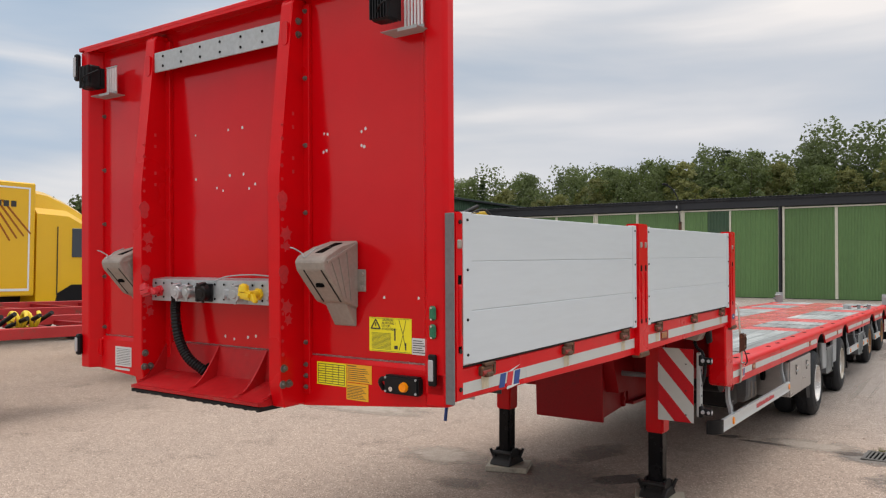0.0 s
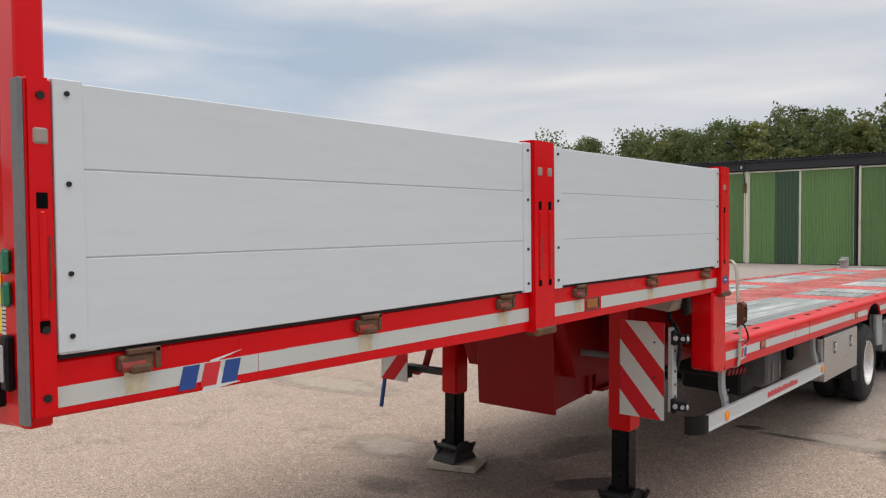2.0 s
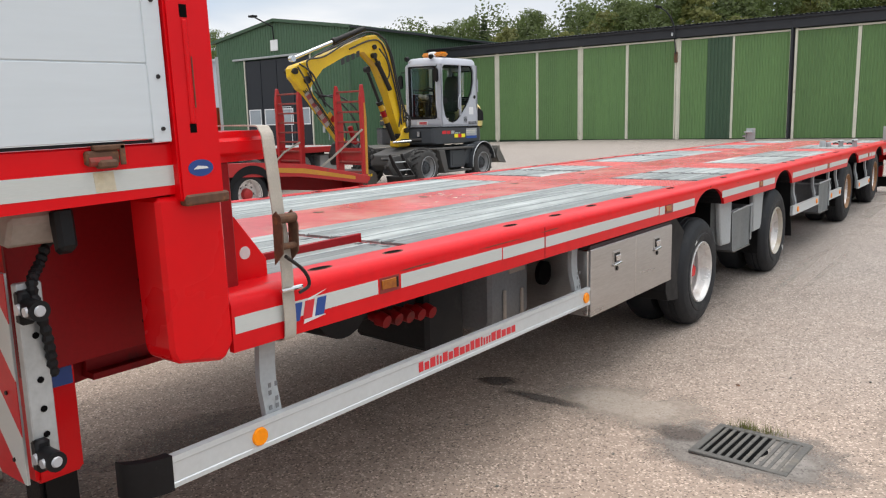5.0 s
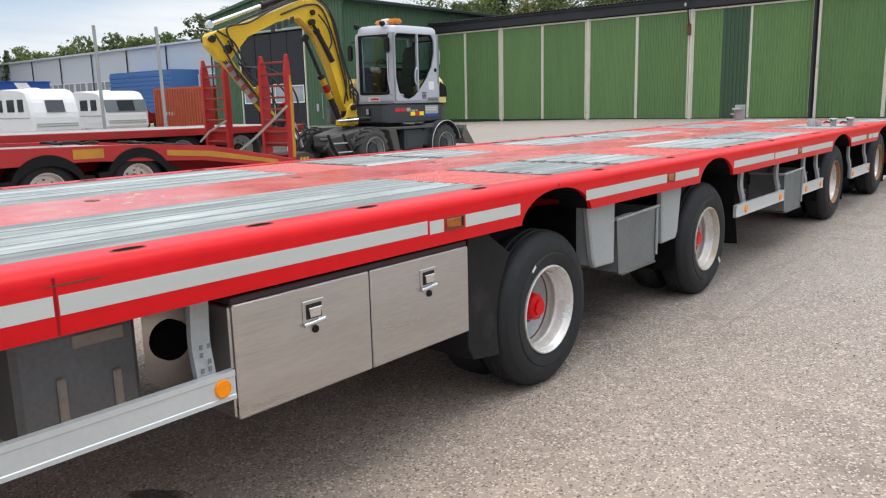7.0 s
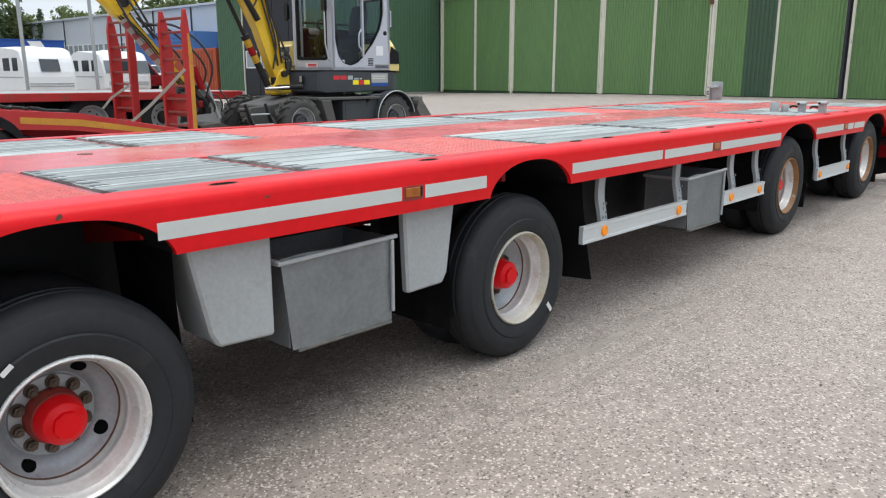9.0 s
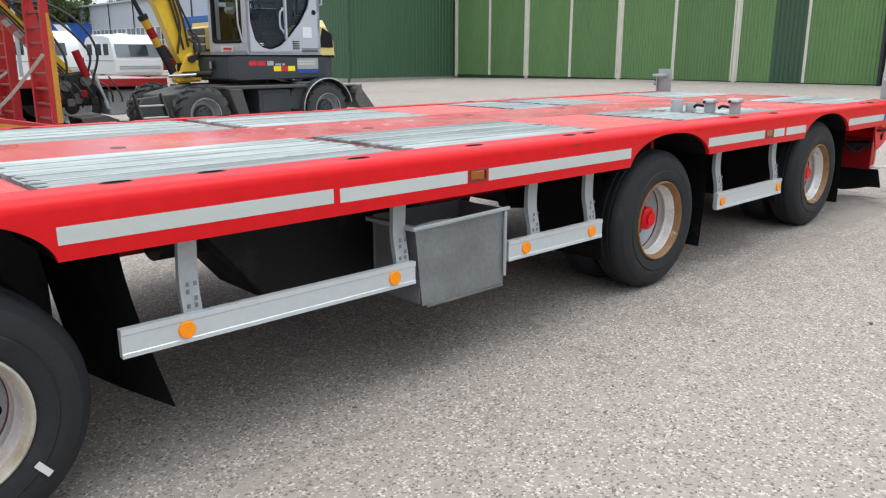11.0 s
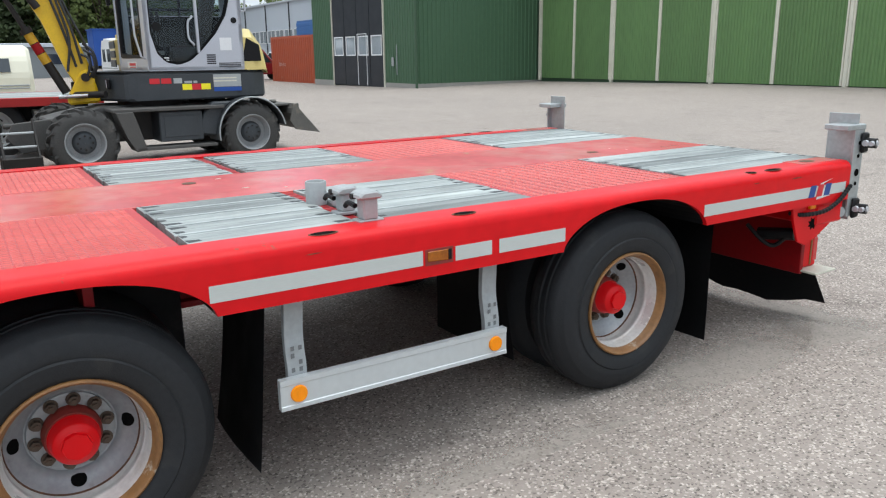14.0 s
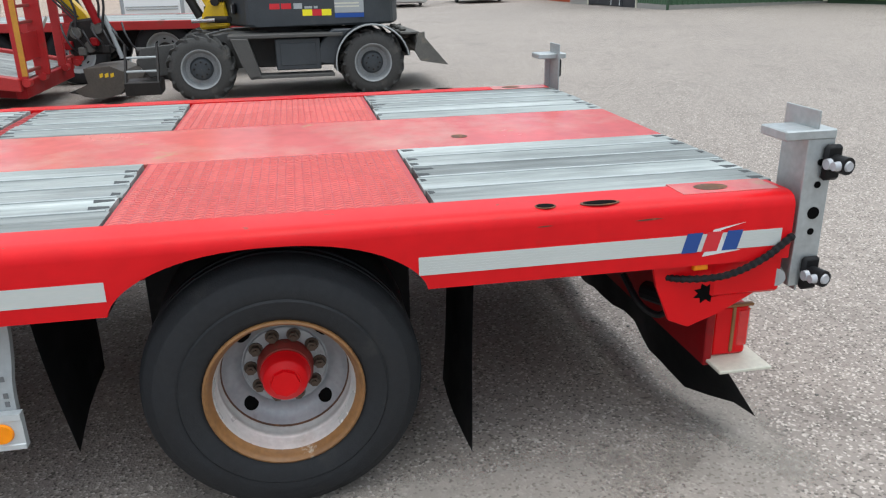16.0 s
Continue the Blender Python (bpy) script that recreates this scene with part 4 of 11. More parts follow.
bm = bmesh.new()
prism(bm, [(HX0 - 0.25, EAVE - 0.05), (RX, RIDGE_Z + 0.02), (HX1 + 0.25, EAVE - 0.05), (HX1 + 0.25, EAVE + 0.1), (RX, RIDGE_Z + 0.18), (HX0 - 0.25, EAVE + 0.1)], "y", HY0 - 0.15, HY1 + 0.2)
part("roof", bm, GREEN_DARK, hall, m=HI)
bm = bmesh.new()
cyl(bm, (HX1 + 0.08, HY0 - 0.06, HB), (HX1 + 0.08, HY0 - 0.06, EAVE - 0.25), 0.055)
tube(bm, [(HX1 + 0.08, HY0 - 0.06, EAVE - 0.25), (HX1 + 0.2, HY0 - 0.08, EAVE - 0.05), (HX1 + 0.28, HY0 + 0.1, EAVE)], 0.055)
part("downpipe", bm, GREEN_DARK, hall, m=HI)
bm = bmesh.new()
box(bm, HX1 + 0.25, HX1 + 0.38, HY0 - 0.1, HY1, EAVE - 0.06, EAVE + 0.04)
part("gutter", bm, FASCIA, hall, m=HI)
# folding door of four leaves
lw = (DX1 - DX0) / 4
for i in range(4):
    a, b = DX0 + i * lw + 0.02, DX0 + (i + 1) * lw - 0.02
    bm = bmesh.new()
    wz0, wz1 = 1.78, 2.62
    wa, wb = (a + 0.12, b - 0.12)
    box(bm, a, b, HY0 - 0.03, HY0 + 0.03, HB + 0.06, wz0, 0.006)
    box(bm, a, b, HY0 - 0.03, HY0 + 0.03, wz1, DTOP - 0.05, 0.006)
    box(bm, a, wa, HY0 - 0.03, HY0 + 0.03, wz0, wz1)
    box(bm, wb, b, HY0 - 0.03, HY0 + 0.03, wz0, wz1)
    dl = part("door_leaf", bm, DOOR_DARK, hall, m=HI)
    bm = bmesh.new()
    for x0, x1, z0, z1 in ((wa, wb, wz0, wz0 + 0.05), (wa, wb, wz1 - 0.05, wz1), (wa, wa + 0.05, wz0 + 0.05, wz1 - 0.05), (wb - 0.05, wb, wz0 + 0.05, wz1 - 0.05)):
        box(bm, x0, x1, HY0 - 0.045, HY0 + 0.02, z0, z1)
    part("window_frame", bm, WHITE, dl)
    bm = bmesh.new()
    box(bm, wa + 0.05, wb - 0.05, HY0 - 0.012, HY0 - 0.004, wz0 + 0.05, wz1 - 0.05)
    part("pane", bm, RIBBON, dl)
bm = bmesh.new()
a = DX0 + 2 * lw + 0.06
for x0, x1, z0, z1 in ((a, a + 0.03, HB + 0.1, 2.68), (a + 0.88, a + 0.91, HB + 0.1, 2.68), (a, a + 0.91, 2.68, 2.71)):
    box(bm, x0, x1, HY0 - 0.05, HY0 - 0.03, z0, z1)
part("wicket_trim", bm, WHITE, hall, "thin pale trim round a wicket door", m=HI)
bm = bmesh.new()
box(bm, DX0 - 0.9, DX1 + 0.15, HY0 - 0.14, HY0 - 0.05, DTOP + 0.02, DTOP + 0.12, 0.01)
part("door_track", bm, GALV_DULL, hall, m=HI)
bm = bmesh.new()
box(bm, DX0 - 0.07, DX0, HY0 - 0.06, HY0 + 0.03, HB, DTOP)
part("door_jamb", bm, CREAM, hall, m=HI)
bm = bmesh.new()
box(bm, DX1, DX1 + 0.07, HY0 - 0.06, HY0 + 0.03, HB, DTOP)
part("door_jamb", bm, CREAM, hall, m=HI)
bm = bmesh.new()
box(bm, -29.75, -29.2, HY0 - 0.1, HY0 - 0.03, 5.55, 6.1, 0.02)
part("sign_box", bm, WHITE, hall, "blank white square sign", m=HI)
bm = bmesh.new()
tube(bm, [(-29.5, HY0 - 0.05, 6.1), (-29.5, HY0 - 0.1, 6.75), (-29.9, HY0 - 0.9, 7.2)], 0.035)
box(bm, -30.15, -29.75, HY0 - 1.1, HY0 - 0.8, 7.18, 7.28, 0.02)
part("yard_lamp", bm, BLACK, hall, m=HI)
bm = bmesh.new()
box(bm, -26.2, -26.05, HY0 - 0.09, HY0 - 0.03, 1.35, 1.7, 0.01)
cyl(bm, (-25.8, HY0 - 0.05, 1.0), (-25.8, HY0 - 0.05, 2.2), 0.02)
part("switch_box", bm, GALV_DULL, hall, m=HI)

# ---------------------------------------------------------------- far industrial building
fac = thing("industrial_building", "long pale grey industrial building with ribbon windows", "factory", (-95, 50, 0))
FI = Matrix.Translation((95, -50, 0))
bm = bmesh.new()
prism(bm, [(50, -1), (75, -1), (75, 8.6), (50, 8.05)], "x", -130, -62)
part("wall", bm, CLAD_GREY, fac, m=FI)
bm = bmesh.new()
prism(bm, [(49.7, 8.05), (75.2, 8.62), (75.2, 8.8), (49.7, 8.25)], "x", -130.3, -61.7)
part("roof", bm, CLAD_GREY, fac, m=FI)
win_bm = bmesh.new()
box(win_bm, 0, 2.5, 0, 0.06, 0, 1.4, 0.03)
win_mesh = mesh_from("window", win_bm, RIBBON)
fr_bm = bmesh.new()
for x0, x1, z0, z1 in ((-0.08, 2.58, -0.08, 0.0), (-0.08, 2.58, 1.4, 1.48), (-0.08, 0, 0, 1.4), (2.5, 2.58, 0, 1.4), (1.21, 1.29, 0, 1.4)):
    box(fr_bm, x0, x1, -0.04, 0.05, z0, z1)
fr_mesh = mesh_from("window_frame", fr_bm, WHITE)
for i in range(22):
    w = piece("window", win_mesh, fac, FI @ pose(-128 + 2.95 * i, 49.93, 3.45))
    piece("window_frame", fr_mesh, w, Matrix.Identity(4))
for i in range(9):
    bm = bmesh.new()
    cyl(bm, (-128 + 8 * i, 49.9, 0), (-128 + 8 * i, 49.9, 8.0), 0.07, seg=8)
    part("downpipe", bm, FASCIA, fac, m=FI)
annex = thing("blue_annex", "low annex with blue horizontal cladding", "annex", (-72, 47, 0))
bm = bmesh.new()
box(bm, -6.5, 5.5, 0, 3, -0.6, 5.4)
part("wall", bm, CLAD_BLUE, annex)
for i in range(12):
    bm = bmesh.new()
    box(bm, -6.55, 5.55, -0.05, 0, 0.2 + 0.42 * i, 0.55 + 0.42 * i, 0.02)
    part("cladding_board", bm, CLAD_BLUE, annex)
bm = bmesh.new()
box(bm, -3.4, -2.4, -0.09, -0.05, -0.3, 2.0)
part("door", bm, GALV_DULL, annex)

# ---------------------------------------------------------------- trees


def tree_mesh(seed, height, spread, kind, per, leaf):
    """Trunk with limbs, and a crown of small leaf clumps with gaps and an uneven outline."""
    rnd = random.Random(seed)
    tb = bmesh.new()
    cyl(tb, (0, 0, -0.5), (0, 0, height * 0.55), 0.05 + height * 0.014, 0.05, 8)
    clumps = []
    if kind == "conifer":
        for i in range(26):
            h = height * (0.18 + 0.8 * i / 26)
            rr = spread * (1.0 - 0.93 * i / 26) * rnd.uniform(0.7, 1.1)
            for k in range(5):
                a = rnd.uniform(0, 6.28)
                clumps.append((Vector((math.cos(a) * rr * 0.6, math.sin(a) * rr * 0.6, h)), rr * 0.55 + 0.18, 0.35))
    else:
        for i in range(7):
            a = rnd.uniform(0, 6.28)
            h0 = height * rnd.uniform(0.25, 0.5)
            tip = Vector((math.cos(a) * spread * rnd.uniform(0.4, 0.9), math.sin(a) * spread * rnd.uniform(0.4, 0.9), h0 + height * rnd.uniform(0.15, 0.35)))
            cyl(tb, (0, 0, h0), tip, 0.07, 0.02, 6)
        cyl(tb, (0, 0, height * 0.55), (rnd.uniform(-0.3, 0.3), rnd.uniform(-0.3, 0.3), height * 0.92), 0.05, 0.015, 6)
        for i in range(165):
            t = rnd.random() ** 0.85
            h = height * (0.16 + 0.80 * t)
            env = spread * math.sin(math.pi * min(1.0, 0.20 + 0.74 * t)) ** 0.6
            a = rnd.uniform(0, 6.28)
            rr = env * rnd.random() ** 0.45
            lump = 1.0 + 0.22 * math.sin(3 * a + seed) + 0.16 * math.sin(7 * h + seed)
            clumps.append((Vector((math.cos(a) * rr * lump, math.sin(a) * rr * lump, h)), rnd.uniform(0.35, 1.0) * spread * 0.23, 0.85))
    verts, faces = [], []
    for c, r, flat in clumps:
        for _ in range(per):
            d = Vector((rnd.gauss(0, 1), rnd.gauss(0, 1), rnd.gauss(0, 1)))
            d.normalize()
            d *= r * rnd.random() ** 0.4
            d.z *= flat
            p = c + d
            s = rnd.uniform(*leaf)
            out = Vector((p.x, p.y, 0)).normalized() if p.xy.length > 0.1 else Vector((0, 0, 1))
            up = (out * 0.9 + d.normalized() * 0.5 + Vector((rnd.gauss(0, 0.6), rnd.gauss(0, 0.6), 0.75 + rnd.gauss(0, 0.5)))).normalized()
            u = up.cross(Vector((rnd.gauss(0, 1), rnd.gauss(0, 1), rnd.gauss(0, 1)))).normalized()
            v = up.cross(u)
            i0 = len(verts)
            verts += [p + u * s, p + v * s * 0.7, p - u * s, p - v * s * 0.7]
            faces.append((i0, i0 + 1, i0 + 2, i0 + 3))
    cm = bpy.data.meshes.new("crown")
    cm.from_pydata([tuple(v) for v in verts], [], faces)
    cm.materials.append({"conifer": LEAF_C, "birch": LEAF_B}.get(kind, LEAF_A))
    cm.update()
    return mesh_from("trunk", tb, BARK), cm


TREES, FAR_TREES = [], []
labels = {"oak": "leafy green broadleaf tree in a dense wood", "birch": "yellowing green birch tree at the wood's edge", "conifer": "dark green conifer in a dense wood"}
for i, (kind, h, s) in enumerate((("oak", 12, 3.1), ("oak", 13, 3.4), ("oak", 11, 3.3), ("birch", 10.5, 2.1), ("birch", 9.0, 2.3), ("conifer", 13, 2.1), ("oak", 14, 3.2))):
    for kinds, per, leaf, where in ((TREES, 40, (0.055, 0.15), "wood behind the garages"), (FAR_TREES, 12, (0.14, 0.30), "far woods")):
        t = thing("tree", labels[kind], "tree", (0, 0, 0), group=where)
        tm, cm = tree_mesh(100 + i, h, s, kind, per, leaf)
        for nm, me in (("trunk", tm), ("crown", cm)):
            o = new(nm, me)
            o.parent = t
        kinds.append((t, h))
rnd = random.Random(77)
spots, far_spots = [], []
x = -84.0
while x < 56:
    low = 0.92 if x < -40 else 0.95 if x < -23 else 0.95
    spots.append((x + rnd.uniform(-0.7, 0.7), rnd.uniform(63, 67), rnd.choice((3, 4, 2, 3)), rnd.uniform(0.85, 1.05) * (0.94 if x < -23 else 1.0)))
    spots.append((x + 1.2 + rnd.uniform(-0.7, 0.7), rnd.uniform(70, 74), rnd.choice((0, 1, 2, 5, 0)), rnd.uniform(0.92, 1.06) * low))
    spots.append((x + 0.5 + rnd.uniform(-0.7, 0.7), rnd.uniform(76, 82), rnd.choice((0, 1, 6, 2)), rnd.uniform(0.95, 1.08) * low))
    x += 2.6
spots += [(-19.0, 73, 6, 0.97), (-9.5, 73, 6, 0.97), (-6, 73, 1, 0.98), (6, 70, 5, 1.02), (-40, 73, 6, 0.9)]
for i in range(44):
    x = -262 + 4.6 * i
    far_spots.append((x + rnd.uniform(-1.2, 1.2), rnd.uniform(97, 106), rnd.choice((0, 1, 2, 6)), rnd.uniform(0.85, 1.05) * (1.42 if x < -125 else 1.0)))
# wooded hill far behind the truck park
for i in range(44):
    y = -30 + 1.85 * i
    tall = rnd.uniform(1.45, 1.8) if y < 47 else rnd.uniform(0.8, 1.0)
    far_spots.append((rnd.uniform(-118, -111), y + rnd.uniform(-0.6, 0.6), rnd.choice((0, 1, 5, 2, 5)), tall * 0.8))
    far_spots.append((rnd.uniform(-131, -122), y + 0.9 + rnd.uniform(-0.6, 0.6), rnd.choice((0, 1, 5, 6, 5)), tall))
for kinds, places in ((TREES, spots), (FAR_TREES, far_spots)):
    for x, y, k, s in places[len(kinds):]:
        copy_thing(kinds[k][0], pose(x, y, ground_z(x, y), 0, 0, rnd.uniform(0, 360))).scale = (s, s, s)
    for (t, h), (x, y, k, s) in zip(kinds, places):
        t.matrix_basis = pose(x, y, ground_z(x, y), 0, 0, rnd.uniform(0, 360))
        t.scale = (s, s, s)


def understorey(name, label, seed, count, spot, size, face):
    """The closed mass of leaves between and under the trees of a wood."""
    rnd = random.Random(seed)
    verts, faces = [], []
    for _ in range(count):
        p = Vector(spot(rnd))
        k = rnd.uniform(0.6, 1.4) * size
        up = (Vector(face) + Vector((rnd.gauss(0, 0.6), rnd.gauss(0, 0.6), 0.8 + rnd.gauss(0, 0.5)))).normalized()
        u = up.cross(Vector((rnd.gauss(0, 1), rnd.gauss(0, 1), rnd.gauss(0, 1)))).normalized()
        v = up.cross(u)
        i0 = len(verts)
        verts += [tuple(p + u * k), tuple(p + v * k * 0.7), tuple(p - u * k), tuple(p - v * k * 0.7)]
        faces.append((i0, i0 + 1, i0 + 2, i0 + 3))
    me = bpy.data.meshes.new(name)
    me.from_pydata(verts, [], faces)
    me.materials.append(LEAF_A)
    me.update()
    tagged(new(name, me), label, "undergrowth", kind="stuff")


def wood_edge(rnd):
    x = rnd.uniform(-86, 58)
    top = (10.9 if x < -23 else 10.9 + 0.22 * min(14.0, max(0.0, x + 18.0))) + 0.9 * math.sin(x * 0.55) + 0.7 * math.sin(x * 1.3 + 1) + 0.5 * math.sin(x * 2.9)
    return x, rnd.uniform(68, 73), 0.8 + top * rnd.random() ** 0.7


def hill_edge(rnd):
    y = rnd.uniform(-32, 51)
    top = 14.5 + 1.2 * math.sin(y * 0.5) + 0.9 * math.sin(y * 1.2 + 1)
    if y > 46:
        top *= 0.6
    return rnd.uniform(-122, -116), y, 0.8 + top * rnd.random() ** 0.8


understorey("wood_undergrowth", "dense green undergrowth filling the wood", 5, 90000, wood_edge, 0.16, (0, -0.8, 0))


def far_edge(rnd):
    x = rnd.uniform(-285, -150)
    top = 15.5 + 1.6 * math.sin(x * 0.21) + 1.1 * math.sin(x * 0.53 + 2) + 0.8 * math.sin(x * 1.4)
    return x, rnd.uniform(99, 104), 0.8 + top * rnd.random() ** 0.6


understorey("far_undergrowth", "distant dark green wood behind the industrial building", 7, 12000, far_edge, 0.5, (0, -0.8, 0))
understorey("hill_undergrowth", "dense green leaves filling the wooded hill", 6, 26000, hill_edge, 0.42, (0.8, 0, 0))

# ---------------------------------------------------------------- the step-frame semi-trailer
W = 2.56
trailer = thing("semi_trailer", "long red step-frame flatbed trailer with aluminium side boards", "trailer")
GT = Matrix.Rotation(radians(1.174), 4, "X")      # the neck stands nose-down against the level deck


def g(name, bm, material, label="", parent=None, smooth=False):
    """A part of the raised neck."""
    return part(name, bm, material, parent or trailer, label, GT if parent is None else None, smooth)


def d(name, bm, material, label="", parent=None, smooth=False, kind=""):
    """A part of the level deck."""
    return part(name, bm, material, parent or trailer, label, None, smooth, kind)


# ---- headboard
HEAD = GT @ Matrix.Translation((0, 0.03, 0))


def hb(name, bm, material, label="", parent=None, smooth=False):
    """A part of the headboard or of what hangs on it."""
    return part(name, bm, material, parent or trailer, label, HEAD if parent is None else None, smooth)


bm = bmesh.new()
box(bm, -2.50, -0.10, 0.0, 0.03, 1.46, 3.25)
headboard = hb("headboard", bm, RED_WALL, "tall glossy red front wall")
bm = bmesh.new()
prism(bm, [(-2.52, 1.43), (-1.86, 1.385), (-0.80, 1.385), (-0.05, 1.454), (-0.05, 1.594), (-2.52, 1.594)], "y", -0.014, 0.027, 0.004)
prism(bm, [(-0.013, 1.593), (0.02, 1.593), (0.02, 1.612), (0.0, 1.612)], "x", -2.51, -0.06)
hb("lower_band", bm, RED, "", headboard)
bm = bmesh.new()
box(bm, -2.56, -0.02, -0.085, 0.05, 3.245, 3.268, 0.004)
box(bm, -2.50, -0.10, -0.085, -0.079, 3.232, 3.247)
hb("top_flange", bm, RED, "", headboard)
bm = bmesh.new()
prism(bm, [(-2.56, -0.07), (-2.48, -0.07), (-2.435, -0.004), (-2.435, 0.05), (-2.56, 0.05)], "z", 1.43, 3.245, 0.006)
hb("corner_pillar", bm, RED, "", headboard)
bm = bmesh.new()
prism(bm, [(-0.12, -0.03), (-0.035, -0.03), (-0.022, -0.018), (-0.022, 0.03), (-0.15, 0.03), (-0.15, -0.004)], "z", 1.458, 3.245, 0.005)
hb("corner_pillar", bm, RED, "", headboard)
bm = bmesh.new()
box(bm, -0.0205, 0.019, -0.045, -0.034, 1.475, 2.225, 0.002)
hb("corner_trim", bm, TANK_GREY, "grey metal edge strip", headboard)
for x0, x1 in ((-0.892, -0.818), (-1.912, -1.835)):
    bm = bmesh.new()
    prof = [(-0.001, 1.39), (-0.14, 1.39), (-0.165, 1.49), (-0.165, 2.42), (-0.09, 3.12), (-0.085, 3.20), (-0.07, 3.225), (-0.001, 3.225)]
    prism(bm, prof, "x", x0, x1, 0.006)
    rib = hb("rib", bm, RED, "", headboard)
    bm = bmesh.new()
    box(bm, x1, x1 + 0.038, -0.022, -0.0005, 1.44, 3.2, 0.002)
    hb("foot_flange", bm, RED, "", rib)
    bm = bmesh.new()
    prism(bm, [(x0 + 0.02 + 0.023 + 0.02 * math.cos(a), 3.06 + (0.035 if math.sin(a) > 0 else -0.035) + 0.02 * math.sin(a)) for a in [k * math.pi / 8 for k in range(16)]], "y", -0.105, -0.092)
    hb("lifting_eye", bm, RED_WALL, "", rib)
BOLTS = [((-0.80, -0.022, z), (-0.80, -0.034, z), 0.0075) for z in (3.17, 2.865, 2.56, 2.255, 1.95, 1.67, 1.57, 1.52, 1.47)]
BOLTS += [((-0.818, -0.05, z), (-0.803, -0.05, z), 0.011) for z in (3.12, 3.06)]
BOLTS += [((-2.43, 0.0, z), (-2.43, -0.014, z), 0.008) for z in (2.87, 2.56, 2.25, 1.95, 1.66)]
BOLTS += [((x, y, z), (x + 0.018, y, z), 0.012) for x in (-1.835, -0.818) for y, z in ((-0.145, 1.565), (-0.15, 1.495), (-0.115, 1.495))]
for p, q, r in BOLTS:
    bm = bmesh.new()
    p, q = Vector(p), Vector(q)
    cyl(bm, p, p.lerp(q, 0.3), r * 1.5, seg=14)
    cyl(bm, p.lerp(q, 0.25), q, r, seg=6)
    cyl(bm, q, q + (q - p) * 0.3, r * 0.55, seg=8)
    hb("bolt", bm, BOLT, "grimy steel bolt", headboard)
# chipped screw holes in the paint
for x, z in ((-0.684, 2.603), (-0.691, 2.530), (-0.705, 2.607), (-0.709, 2.524), (-0.485, 2.596), (-0.462, 2.606), (-0.469, 2.529), (-0.485, 2.535), (-1.356, 2.689), (-1.252, 2.690), (-1.612, 2.685), (-1.608, 2.458), (-1.344, 2.461), (-1.244, 2.460), (-1.443, 2.405), (-1.396, 2.388), (-1.204, 2.389), (-1.160, 2.408), (-0.363, 1.882), (-0.182, 1.884), (-1.381, 1.664), (-1.314, 1.654), (-1.215, 1.668), (-1.159, 1.676)):
    chips = bmesh.new()
    rr = 0.0052 + 0.002 * ((x * 977.0) % 1.0)
    prism(chips, [(x + rr * (0.7 + 0.6 * ((x * 31 + z * 57 + k * 0.37) % 1.0)) * math.cos(k * math.pi / 4 + z), z + rr * (0.8 + 0.7 * ((x * 57 + z * 23 + k * 0.61) % 1.0)) * math.sin(k * math.pi / 4 + z)) for k in range(8)], "y", -0.0012, 0.0)
    hb("paint_chip", chips, WHITE_LABEL, "pale chipped screw hole", headboard)


def peel(pts_or_disc, x):
    """One flake of lifted paint on a rib's side."""
    s_ = bmesh.new()
    if len(pts_or_disc) == 3:
        y, z, r = pts_or_disc
        cyl(s_, (x, y, z), (x + (0.0012 if r > 0.025 else 0.0009), y, z), r, seg=12)
    else:
        prism(s_, pts_or_disc, "x", x, x + 0.0012)
    hb("paint_flake", s_, PEEL, "", headboard)


for x in (-0.818, -1.835):
    for y, z, r in ((-0.126, 2.158, 0.026), (-0.126, 2.103, 0.017), (-0.123, 1.833, 0.025), (-0.115, 1.776, 0.018)):
        peel([(y + r * (1 + (0.55 if k % 4 == 1 else 0.0)) * math.cos(k * math.pi / 12), z + r * (1 + (0.55 if k % 4 == 1 else 0.0)) * math.sin(k * math.pi / 12)) for k in range(24)], x)
    for y, z, r in ((-0.148, 2.315, 0.030), (-0.146, 2.28, 0.022), (-0.142, 1.99, 0.030), (-0.140, 1.958, 0.022)):
        peel((y, z, r), x)
    for k in range(18):
        z = 2.638 - 0.0595 * k
        if 0.02 < abs(z - 2.30) and k not in (10,):
            peel((-0.150 + 0.0015 * (k % 3), z, 0.0075 + 0.0015 * (k % 2)), x)
    for z in (2.69, 2.63, 2.49, 2.43):
        peel([(-0.088, z), (-0.076, z), (-0.076, z + 0.016), (-0.088, z + 0.016)], x)
# galvanised cross bar
bm = bmesh.new()
box(bm, -1.834, -0.893, -0.088, -0.08, 3.022, 3.126, 0.002)
box(bm, -1.834, -0.893, -0.08, -0.02, 3.116, 3.126)
bar = hb("cross_bar", bm, GALV, "galvanised steel cross bar with holes", headboard)
for x in (-1.76, -1.61, -1.46, -1.31, -1.16, -1.01):
    for z in (3.05, 3.10):
        bm = bmesh.new()
        cyl(bm, (x, -0.0885, z), (x, -0.0905, z), 0.007, seg=8)
        hb("hole", bm, HOLE, "", bar)
# coupling panel
bm = bmesh.new()
prism(bm, [(-0.02, 1.955), (-0.10, 1.945), (-0.105, 1.835), (-0.099, 1.835), (-0.094, 1.939), (-0.02, 1.949)], "x", -1.834, -0.893, 0.001)
panel = hb("coupling_panel", bm, GALV, "galvanised panel for hose couplings")
bm = bmesh.new()
for i in range(14):
    for z in (1.855, 1.925):
        x = -1.80 + 0.067 * i
        cyl(bm, (x, -0.104, z), (x, -0.1065, z), 0.006, seg=6)
